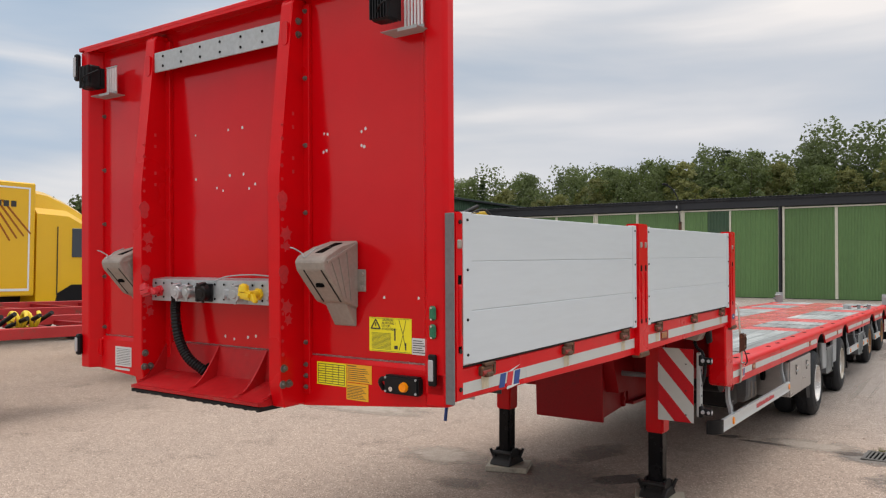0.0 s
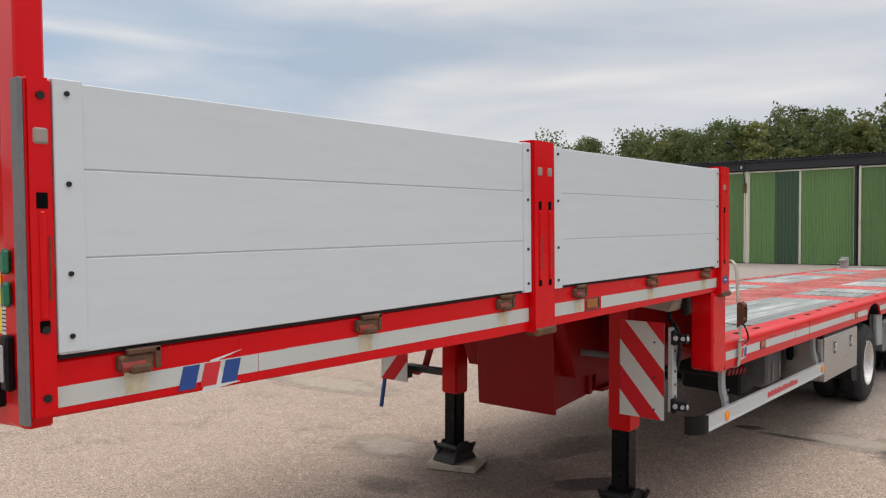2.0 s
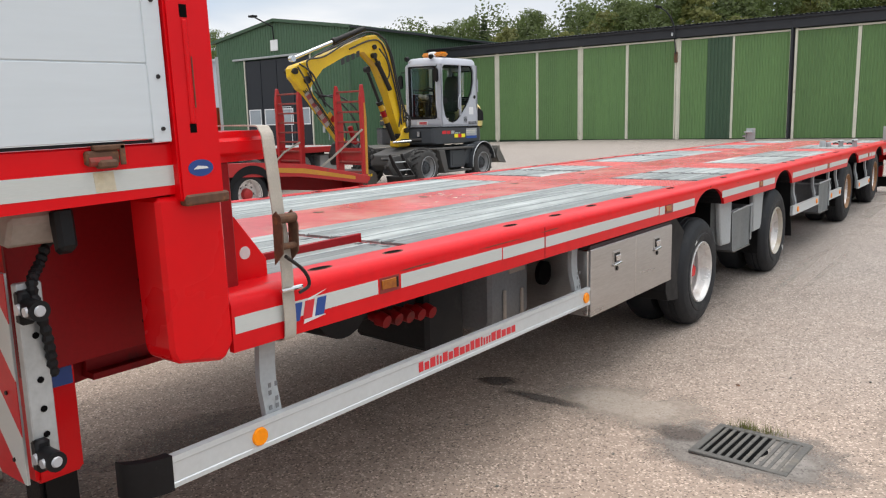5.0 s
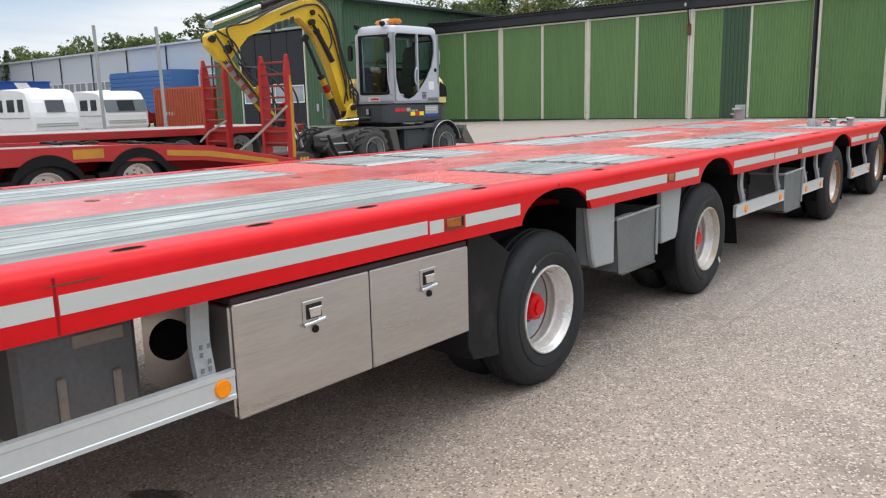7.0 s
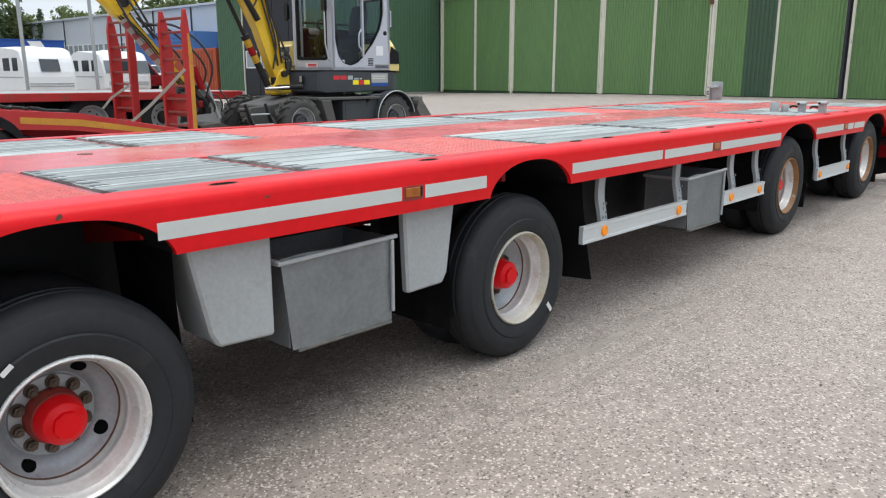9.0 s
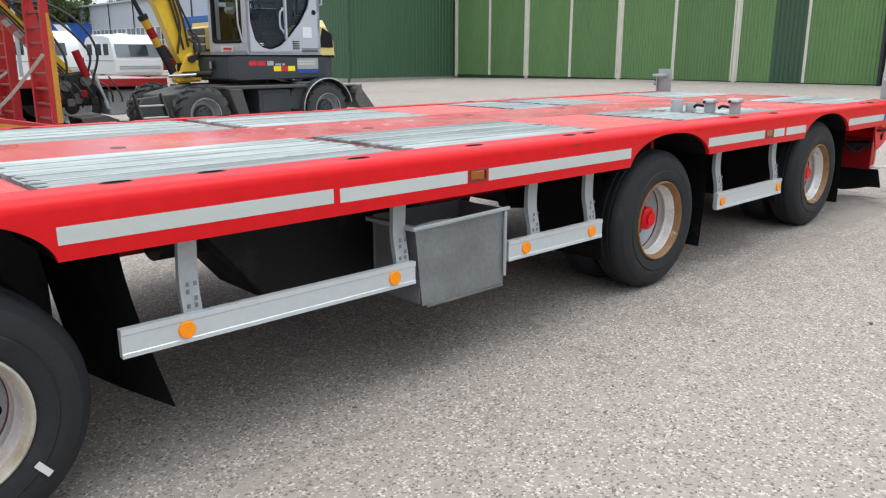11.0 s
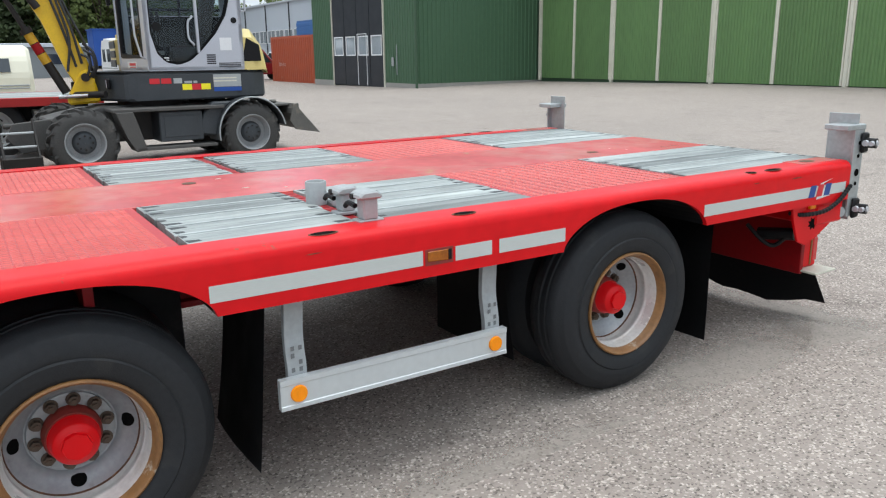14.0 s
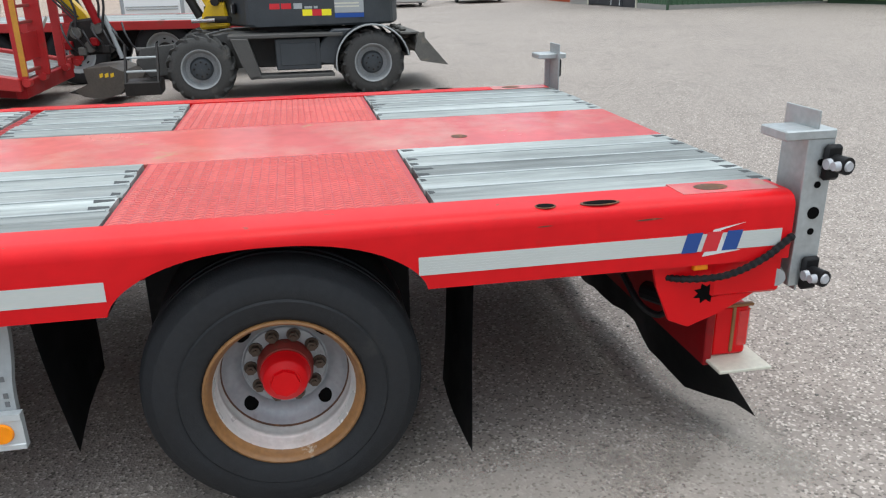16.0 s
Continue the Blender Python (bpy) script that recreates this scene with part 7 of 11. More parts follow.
box(bm, -0.001, 0.0008, 6.088, 6.096, deck_bottom(6.09) + 0.002, 1.205)
part("weld_seam", bm, RED_DARK, deck_beam)

# centre plate and margins
CX0, CX1 = -1.61, -0.95
bm = bmesh.new()
box(bm, CX0, CX1, DY0 + 0.1, DY1 + 0.02, TOP - 0.03, TOP - 0.004, 0.003)
centre = d("deck_centre_plate", bm, RED_DECK, "faded red centre strip of the deck")
for y in (4.75, 5.9, 6.9, 8.1, 9.3, 11.8, 13.2, 14.3, 15.3, 17.61):
    bm = bmesh.new()
    x = -1.13 - (0.3 if int(y * 10) % 2 else 0.0)
    cyl(bm, (x, y, TOP - 0.004), (x, y, TOP - 0.0025), 0.034, seg=16)
    part("lashing_hole", bm, RUST, centre)
bm = bmesh.new()
rnd = random.Random(8)
for i in range(26):
    y, x = rnd.choice((15.5, 13.4, 7.0, 9.6)) + rnd.gauss(0, 0.22), rnd.uniform(-1.5, -1.05)
    r = rnd.uniform(0.004, 0.02)
    prism(bm, [(x + r * 0.5 * math.cos(k) * rnd.uniform(0.6, 1.4), y + r * 1.6 * math.sin(k) * rnd.uniform(0.6, 1.4)) for k in (0, 1, 2, 3, 4, 5)], "z", TOP - 0.004, TOP - 0.0025)
part("worn_spot", bm, CREAM, centre, "bare pale worn spots", kind="stuff")
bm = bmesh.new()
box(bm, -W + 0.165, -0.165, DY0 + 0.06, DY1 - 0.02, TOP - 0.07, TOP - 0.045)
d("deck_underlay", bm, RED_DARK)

PLANKS = ((4.30, 5.15), (5.21, 8.26), (8.86, 9.57), (9.65, 10.38), (11.20, 12.62), (12.71, 14.10), (14.97, 15.57), (15.64, 16.38), (17.33, 18.44))
CHECKER = ((8.28, 8.84), (10.40, 11.18), (14.12, 14.95), (16.39, 17.32))
NEAR, FAR = (-0.945, -0.17), (-2.39, -1.615)
n_planks = 5
for x0, x1 in (NEAR, FAR):
    pw = (x1 - x0) / n_planks
    for y0, y1 in PLANKS:
        L = y1 - y0
        bm = bmesh.new()
        prism(bm, [(0.003, -0.03), (pw - 0.003, -0.03), (pw - 0.003, 0.0), (pw - 0.007, 0.003), (pw * 0.52, 0.003), (pw * 0.505, 0.0012), (pw * 0.495, 0.0012), (pw * 0.48, 0.003), (0.007, 0.003), (0.003, 0.0)], "y", 0.0, L)
        me = mesh_from("plank", bm, PLANK)
        for k in range(n_planks):
            piece("plank", me, trailer, pose(x0 + k * pw, y0 + 0.003 * ((k * 7) % 5 - 2), TOP - 0.005))
        bm = bmesh.new()
        for k in range(1, n_planks):
            xx = x0 + k * pw
            box(bm, xx - 0.005, xx + 0.005, y0 + 0.01, y1 - 0.01, TOP - 0.03, TOP + 0.002, 0.0015)
        d("board_joint", bm, RIDGE, "bright aluminium joint strips between planks")
        bm = bmesh.new()
        rnd = random.Random(int(y0 * 100))
        for k in range(n_planks * 2):
            for e in (0, 1):
                if rnd.random() < 0.75:
                    xx = x0 + (k + 0.5) * pw / 2
                    ln = rnd.uniform(0.02, 0.075)
                    ya = y0 + 0.004 if e == 0 else y1 - 0.004 - ln
                    prism(bm, [(xx - 0.02, ya), (xx + 0.02, ya + ln * 0.1), (xx + 0.008, ya + ln), (xx - 0.012, ya + ln * 0.9)], "z", TOP - 0.003, TOP - 0.0014)
        d("plank_end_stain", bm, PLANK_END, "dark damp plank ends", kind="stuff")
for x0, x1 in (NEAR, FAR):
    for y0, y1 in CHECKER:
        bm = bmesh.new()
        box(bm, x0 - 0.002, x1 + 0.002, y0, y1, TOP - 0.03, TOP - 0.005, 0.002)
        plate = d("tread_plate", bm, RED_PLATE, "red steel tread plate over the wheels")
        verts, faces = [], []
        px_, py_ = 0.025, 0.029
        nx, ny = int((x1 - x0 - 0.02) / px_), int((y1 - y0 - 0.02) / py_)
        for i in range(nx):
            for j in range(ny):
                cx, cy = x0 + 0.015 + px_ * (i + 0.5), y0 + 0.012 + py_ * (j + 0.5)
                s = 1 if j % 2 else -1
                ax, ay = 0.0092, 0.0142 * s
                wx = 0.0034
                i0 = len(verts)
                verts += [(cx - ax - wx, cy - ay, TOP - 0.0055), (cx - ax + wx, cy - ay, TOP - 0.0055), (cx + ax + wx, cy + ay, TOP - 0.0055), (cx + ax - wx, cy + ay, TOP - 0.0055),
                          (cx - ax * 0.7, cy - ay * 0.7, TOP - 0.0018), (cx + ax * 0.7, cy + ay * 0.7, TOP - 0.0018)]
                faces += [(i0, i0 + 1, i0 + 4), (i0 + 1, i0 + 2, i0 + 5, i0 + 4), (i0 + 2, i0 + 3, i0 + 5), (i0 + 3, i0, i0 + 4, i0 + 5)]
        me = bpy.data.meshes.new("tread_pattern")
        me.from_pydata(verts, [], faces)
        me.materials.append(RED_TREAD)
        me.update()
        tp = new("tread_pattern", me)
        tp.parent = plate
        tagged(tp, kind="stuff")
# cross channels in the deck
for y in (5.18, 9.61, 12.665, 15.605):
    for x0, x1 in ((-0.95, -0.06), (-2.5, -1.615)):
        bm = bmesh.new()
        box(bm, x0, x1, y - 0.026, y + 0.026, TOP - 0.035, TOP - 0.012)
        ch = d("cross_channel", bm, RED_OLD, "dark red pocketed cross channel")
        bm = bmesh.new()
        for k in range(14):
            xx = x0 + 0.04 + (x1 - x0 - 0.08) * k / 13
            box(bm, xx - 0.018, xx + 0.018, y - 0.018, y + 0.018, TOP - 0.0118, TOP - 0.0105)
        part("pocket", bm, RED_DARK, ch, kind="stuff")
# stake pockets along the margins
POCKETS = ((4.62, 0.085, 0.058), (5.02, 0.085, 0.058), (5.9, 0.085, 0.058), (6.35, 0.085, 0.058), (6.85, 0.12, 0.058), (7.37, 0.12, 0.058), (8.11, 0.12, 0.058), (9.2, 0.085, 0.058), (10.2, 0.085, 0.058),
           (11.42, 0.14, 0.058), (11.75, 0.14, 0.058), (12.35, 0.085, 0.058), (13.0, 0.085, 0.058), (13.683, 0.075, 0.05), (13.847, 0.075, 0.05), (15.39, 0.055, 0.055), (15.96, 0.055, 0.055), (17.64, 0.05, 0.032), (17.806, 0.045, 0.062))
for y, inset, r2 in POCKETS:
    for xc in (-inset, -W + inset):
        r1 = 0.024
        bm = bmesh.new()
        prism(bm, [(xc + r1 * math.cos(k * math.pi / 8), y + r2 * math.sin(k * math.pi / 8)) for k in range(16)], "z", TOP - 0.001, TOP + 0.0012)
        pk = d("stake_pocket", bm, RUST, "rusty stake pocket in the deck edge")
        bm = bmesh.new()
        prism(bm, [(xc + r1 * 0.78 * math.cos(k * math.pi / 8), y + r2 * 0.84 * math.sin(k * math.pi / 8)) for k in range(16)], "z", TOP + 0.0012, TOP + 0.0022)
        part("opening", bm, HOLE, pk)
for xc in (-0.12, -W + 0.12):
    bm = bmesh.new()
    box(bm, xc - 0.06, xc + 0.06, 18.08, 18.40, TOP - 0.001, TOP + 0.002, 0.0006)
    cp = d("corner_plate", bm, RED_DECK)
    bm = bmesh.new()
    prism(bm, [(xc + 0.035 * math.cos(k * math.pi / 8), 18.2 + 0.055 * math.sin(k * math.pi / 8)) for k in range(16)], "z", TOP + 0.002, TOP + 0.0032)
    part("opening", bm, RUST, cp)
# container locks and stake sockets standing in the rear channel
for xx, yy, r, hh in ((-0.60, 15.60, 0.043, 0.095), (-0.53, 15.672, 0.036, 0.072)):
    bm = bmesh.new()
    n = 20
    lathe = [(r, 0.0), (r, hh - 0.003), (r - 0.002, hh), (r - 0.007, hh), (r - 0.009, hh - 0.003), (r - 0.009, 0.01)]
    rings = [[bm.verts.new((xx + q * math.cos(2 * math.pi * k / n), yy + q * math.sin(2 * math.pi * k / n), TOP - 0.008 + h)) for k in range(n)] for q, h in lathe]
    for u, v in zip(rings, rings[1:]):
        for k in range(n):
            j = (k + 1) % n
            bm.faces.new((u[k], u[j], v[j], v[k]))
    d("stake_socket", bm, GALV_DULL, "grey steel tube socket on the deck", smooth=True)
for xx, tall in ((-0.35, 0.075), (-0.165, 0.085)):
    yy = 15.615
    bm = bmesh.new()
    box(bm, xx - 0.032, xx + 0.032, yy - 0.05, yy + 0.05, TOP - 0.008, TOP + 0.006, 0.003)
    prism(bm, [(xx - 0.030, yy - 0.03), (xx + 0.030, yy - 0.03), (xx + 0.030, yy + 0.028), (xx - 0.030, yy + 0.028)], "z", TOP + 0.004, TOP + tall, 0.006)
    lk_ = d("twist_lock", bm, GALV_DULL, "grey steel twist lock on the deck")
    bm = bmesh.new()
    prism(bm, [(yy - 0.05, TOP + tall - 0.004), (yy + 0.04, TOP + tall - 0.004), (yy + 0.044, TOP + tall + 0.010), (yy + 0.02, TOP + tall + 0.026), (yy - 0.034, TOP + tall + 0.024), (yy - 0.056, TOP + tall + 0.008)], "x", xx - 0.042, xx + 0.042, 0.007)
    part("lock_head", bm, GALV_DULL, lk_)
    bm = bmesh.new()
    cyl(bm, (xx - 0.018, yy - 0.058, TOP + tall + 0.004), (xx - 0.018, yy + 0.05, TOP + tall + 0.004), 0.011, seg=10)
    part("pivot_pin", bm, STEEL_DARK, lk_)
    bm = bmesh.new()
    tube(bm, curve_points([(xx - 0.03, yy - 0.035, TOP + 0.05), (xx - 0.075, yy - 0.04, TOP + 0.056), (xx - 0.10, yy - 0.042, TOP + 0.04)], 6), 0.010, 8)
    part("lever", bm, BLACK, lk_)

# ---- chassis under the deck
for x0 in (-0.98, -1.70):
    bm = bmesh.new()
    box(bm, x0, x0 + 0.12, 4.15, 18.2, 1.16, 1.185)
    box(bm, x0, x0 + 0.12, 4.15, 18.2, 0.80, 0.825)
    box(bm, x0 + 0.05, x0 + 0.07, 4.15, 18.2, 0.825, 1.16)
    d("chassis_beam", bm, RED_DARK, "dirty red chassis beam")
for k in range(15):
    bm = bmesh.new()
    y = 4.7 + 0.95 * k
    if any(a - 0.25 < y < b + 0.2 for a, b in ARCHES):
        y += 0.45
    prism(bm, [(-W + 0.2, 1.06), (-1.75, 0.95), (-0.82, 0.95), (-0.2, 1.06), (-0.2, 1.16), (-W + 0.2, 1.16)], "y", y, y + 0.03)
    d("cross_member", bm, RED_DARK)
WHEEL_Y = (8.63, 10.84, 14.57, 16.85)


def wheel_center_z(y):
    return ground_z(0, y) + 0.416


# one wheel, turned about x, its outer face towards +x
R = 0.422
wheel = thing("wheel", "", "")
wheel.parent = trailer
tagged(wheel, "twin-tyred trailer wheel with silver rim")
bm = bmesh.new()
lathe_x(bm, [(-0.035, 0.225), (-0.014, 0.236), (-0.004, 0.256), (0.002, 0.285), (0.004, 0.302), (-0.002, 0.308), (0.001, 0.316), (-0.003, 0.345), (-0.012, 0.372), (-0.016, 0.380), (-0.024, 0.385), (-0.036, 0.404), (-0.056, 0.417), (-0.078, R), (-0.083, R - 0.009), (-0.09, R - 0.009), (-0.095, R), (-0.118, R), (-0.123, R - 0.009), (-0.13, R - 0.009), (-0.135, R), (-0.16, R), (-0.2, 0.412), (-0.225, 0.38), (-0.24, 0.30), (-0.235, 0.24), (-0.21, 0.225)], seg=64, closed=True)
part("tyre", bm, RUBBER, wheel, smooth=True)
bm = bmesh.new()
lathe_x(bm, [(-0.006, 0.226), (-0.001, 0.232), (-0.004, 0.238), (-0.014, 0.240), (-0.035, 0.232), (-0.044, 0.215), (-0.038, 0.2125), (-0.028, 0.218), (-0.018, 0.222)], seg=56, closed=True)
flange = part("rim_flange", bm, RIM_RUST, wheel, "rust-stained rim flange", smooth=True)
bm = bmesh.new()
lathe_x(bm, [(-0.037, 0.2150), (-0.050, 0.2095), (-0.090, 0.2065), (-0.094, 0.2035), (-0.098, 0.2015), (-0.112, 0.2015), (-0.116, 0.204), (-0.140, 0.2025), (-0.150, 0.197), (-0.156, 0.197), (-0.225, 0.197), (-0.225, 0.206), (-0.2, 0.212), (-0.06, 0.222)], seg=56, closed=True)
rim = part("rim", bm, RIM, wheel, smooth=True)
bm = bmesh.new()
lathe_x(bm, [(-0.150, 0.199), (-0.156, 0.193), (-0.166, 0.186), (-0.184, 0.166), (-0.198, 0.142), (-0.204, 0.137), (-0.205, 0.132), (-0.198, 0.129), (-0.197, 0.124), (-0.197, 0.09), (-0.205, 0.08), (-0.234, 0.08), (-0.234, 0.13), (-0.190, 0.196)], seg=48, closed=True)
part("wheel_disc", bm, DISC, wheel, "grimy steel wheel disc", smooth=True)
bm = bmesh.new()
lathe_x(bm, [(-0.1475, 0.2005), (-0.1465, 0.1985), (-0.151, 0.1955), (-0.1545, 0.1950), (-0.156, 0.199)], seg=48, closed=True)
part("disc_seam", bm, RUST, rim, "rusty seam round the disc", smooth=True)
for a in (radians(-45), radians(-135), radians(45), radians(135)):
    out_ = Vector((0, math.cos(a), math.sin(a)))
    face = Vector((0.78, 0, 0)) - out_ * 0.62
    c = Vector((-0.1835, 0, 0)) + out_ * 0.167
    bm = bmesh.new()
    cyl(bm, c - face * 0.004, c + face * 0.003, 0.0245, seg=20)
    part("hand_hole", bm, HOLE, rim)
for k in range(10):
    a = 2 * math.pi * k / 10
    c = Vector((-0.198, 0.108 * math.cos(a), 0.108 * math.sin(a)))
    bm = bmesh.new()
    cyl(bm, c, c + Vector((0.005, 0, 0)), 0.0225, seg=14)
    cyl(bm, c, c + Vector((0.024, 0, 0)), 0.0165, seg=6)
    cyl(bm, c, c + Vector((0.030, 0, 0)), 0.008, seg=8)
    part("wheel_nut", bm, NUT, rim)
bm = bmesh.new()
lathe_x(bm, [(-0.145, 0.001), (-0.145, 0.078), (-0.136, 0.078), (-0.130, 0.073), (-0.094, 0.070), (-0.086, 0.064), (-0.082, 0.050), (-0.078, 0.046), (-0.076, 0.001)], seg=28)
hub = part("hub_cap", bm, RED, wheel, "red hub cap", smooth=True)
bm = bmesh.new()
lathe_x(bm, [(-0.21, 0.001), (-0.21, 0.090), (-0.165, 0.088), (-0.158, 0.083), (-0.146, 0.082), (-0.140, 0.076), (-0.140, 0.001)], seg=28)
part("hub_drum", bm, LATCH_RED, wheel, "grimy dark red hub", smooth=True)
bm = bmesh.new()
cyl(bm, (-0.085, 0, 0), (-0.066, 0, 0), 0.046, 0.043, 8)
part("hub_nut", bm, RED, hub)
inner = bmesh.new()
lathe_x(inner, [(-0.30, 0.24), (-0.285, 0.30), (-0.285, 0.375), (-0.32, 0.405), (-0.36, R), (-0.44, R), (-0.49, 0.39), (-0.51, 0.33), (-0.5, 0.24)], seg=40, closed=True)
part("inner_tyre", inner, RUBBER, wheel, smooth=True)
inner = bmesh.new()
lathe_x(inner, [(-0.15, 0.22), (-0.52, 0.22)], seg=24)
part("drum", inner, STEEL_DARK, wheel, smooth=True)
rolls = (12, 30, 45, 0)
clean, stained = [wheel], []
for i, y in enumerate(WHEEL_Y):
    z = wheel_center_z(y)
    for side in (0, 1):
        m_ = pose(-0.045, y, z, rolls[i]) if side == 0 else pose(-W + 0.045, y, z, rolls[i] + 30, 0, 180)
        if i == 0 and side == 0:
            wheel.matrix_basis = m_
        else:
            twin = copy_thing(wheel, m_)
            twin.scale = (1, 1, 1)
            if i < 2:
                (clean, stained)[i].append(twin)
    bm = bmesh.new()
    cyl(bm, (-W + 0.5, y, z), (-0.5, y, z), 0.065, seg=14)
    for xx in (-0.92, -1.64):
        prism(bm, [(y - 0.5, z + 0.14), (y - 0.45, z + 0.02), (y + 0.3, z - 0.08), (y + 0.3, z + 0.06), (y - 0.3, z + 0.2)], "x", xx - 0.04, xx + 0.04)
        cyl(bm, (xx, y + 0.28, z + 0.05), (xx, y + 0.28, z + 0.25), 0.1, 0.11, 14)
    d("axle", bm, STEEL_DARK, "dirty axle with trailing arms and air springs")
    bm = bmesh.new()
    cyl(bm, (-0.75, y - 0.1, z + 0.05), (-0.6, y - 0.1, z + 0.05), 0.09, seg=14)
    cyl(bm, (-0.8, y - 0.35, z + 0.1), (-0.72, y - 0.15, z + 0.08), 0.05, seg=12)
    d("brake_chamber", bm, RED_OLD if i > 1 else STEEL_DARK)
# the first axle's rims are clean, the second's only yellowed
for wheels_, paint_, what_ in ((clean, RIM, "white painted rim flange"), (stained, RIM_CREAM, "yellowed white rim flange")):
    fresh = flange.data.copy()
    fresh.materials.clear()
    fresh.materials.append(paint_)
    for w_ in wheels_:
        for o in w_.children:
            if o.name.startswith("rim_flange"):
                o.data = fresh
                tagged(o, what_)
# tape marks on two tyres
bm = bmesh.new()
box(bm, 0.0, 0.0012, -0.03, 0.03, -0.011, 0.011)
d("tyre_mark", bm, WHITE_LABEL, "white paper mark on a tyre").matrix_basis = pose(-0.041, 11.075, wheel_center_z(10.84) - 0.2, -52)
bm = bmesh.new()
box(bm, 0.0, 0.0012, -0.02, 0.02, -0.008, 0.008)
d("tyre_mark", bm, WHITE_LABEL, "white paper mark on a tyre").matrix_basis = pose(-0.041, 8.46, wheel_center_z(8.63) + 0.25, 40)


# ---- under-run rails
def underrun(y0, y1, z0, z1, ambers, brackets, x=-0.015):
    bm = bmesh.new()
    sec = [(x - 0.028, z0), (x, z0), (x, z0 + 0.014), (x - 0.003, z0 + 0.017), (x - 0.003, z1 - 0.022), (x, z1 - 0.019), (x, z1), (x - 0.028, z1)]
    prism(bm, sec, "y", y0, y1)
    rl = d("underrun_rail", bm, ALU_RAIL, "silver aluminium under-run rail with amber reflectors")
    for ya in ambers:
        bm = bmesh.new()
        cyl(bm, (x - 0.002, ya, (z0 + z1) / 2 - 0.002), (x + 0.006, ya, (z0 + z1) / 2 - 0.002), 0.031, 0.028, 24)
        part("amber_reflector", bm, AMBER, rl, "round amber reflector", smooth=True)
    for yb in brackets:
        bm = bmesh.new()
        path = curve_points([(-0.085, yb + 0.012, 1.06), (-0.090, yb + 0.010, 0.97), (-0.084, yb + 0.004, 0.89), (-0.068, yb, 0.83), (-0.058, yb, 0.77), (-0.058, yb, z0 + 0.005)], 4)
        secs = []
        for i, p in enumerate(path):
            q = path[min(i + 1, len(path) - 1)] - path[max(i - 1, 0)]
            nrm = Vector((q.z, 0, -q.x)).normalized()
            secs.append([p + nrm * a + Vector((0, b, 0)) for a, b in ((-0.012, -0.034), (0.012, -0.034), (0.012, 0.034), (-0.012, 0.034))])
        loft(bm, secs)
        part("bracket", bm, GALV_DULL, rl, "bent grey steel bracket")
        bm = bmesh.new()
        for k in range(4):
            for s in (-1, 1):
                if (k + s) % 3:
                    box(bm, -0.0462, -0.0448, yb + s * 0.014 - 0.006, yb + s * 0.014 + 0.006, z1 + 0.01 + 0.026 * k, z1 + 0.026 + 0.026 * k)
        part("bracket_slot", bm, TANK_GREY, rl, kind="stuff")
    return rl


r1 = underrun(3.925, 6.635, 0.692, 0.79, (4.25, 6.585), (4.34, 6.55))
bm = bmesh.new()
secs = []
for k in range(7):
    a = k * math.pi / 2 / 6 * 0.8
    x_ = -0.03 - 0.10 * (1 - math.cos(a))
    y_ = 3.925 - 0.125 * math.sin(a)
    secs.append([(x_ - 0.018, y_, 0.686), (x_ + 0.018, y_, 0.686), (x_ + 0.018, y_, 0.796), (x_ - 0.018, y_, 0.796)])
loft(bm, secs)
part("end_cap", bm, BLACK, r1, "curved black plastic end cap", smooth=True)
rnd = random.Random(3)
y = 5.08
while y < 5.83:
    w_ = rnd.choice((0.014, 0.03, 0.034, 0.036))
    bm = bmesh.new()
    box(bm, -0.0175, -0.0165, y, y + w_, 0.722, 0.722 + rnd.choice((0.034, 0.034, 0.042)), 0.0003)
    part("printed_bar", bm, LOGO_RED, r1)
    y += w_ + 0.008
underrun(11.34, 12.585, 0.68, 0.778, (11.56, 12.47), (11.6, 12.54))
underrun(13.175, 13.925, 0.668, 0.768, (13.30, 13.83), (13.40, 13.865))
underrun(15.19, 16.135, 0.645, 0.755, (15.255, 16.08), (15.265, 16.085))

# stainless tool box with two doors
bm = bmesh.new()
box(bm, -0.60, -0.03, 6.635, 7.885, 0.615, 1.0, 0.006)
tb = d("tool_box", bm, STAINLESS, "brushed stainless tool box with two doors")
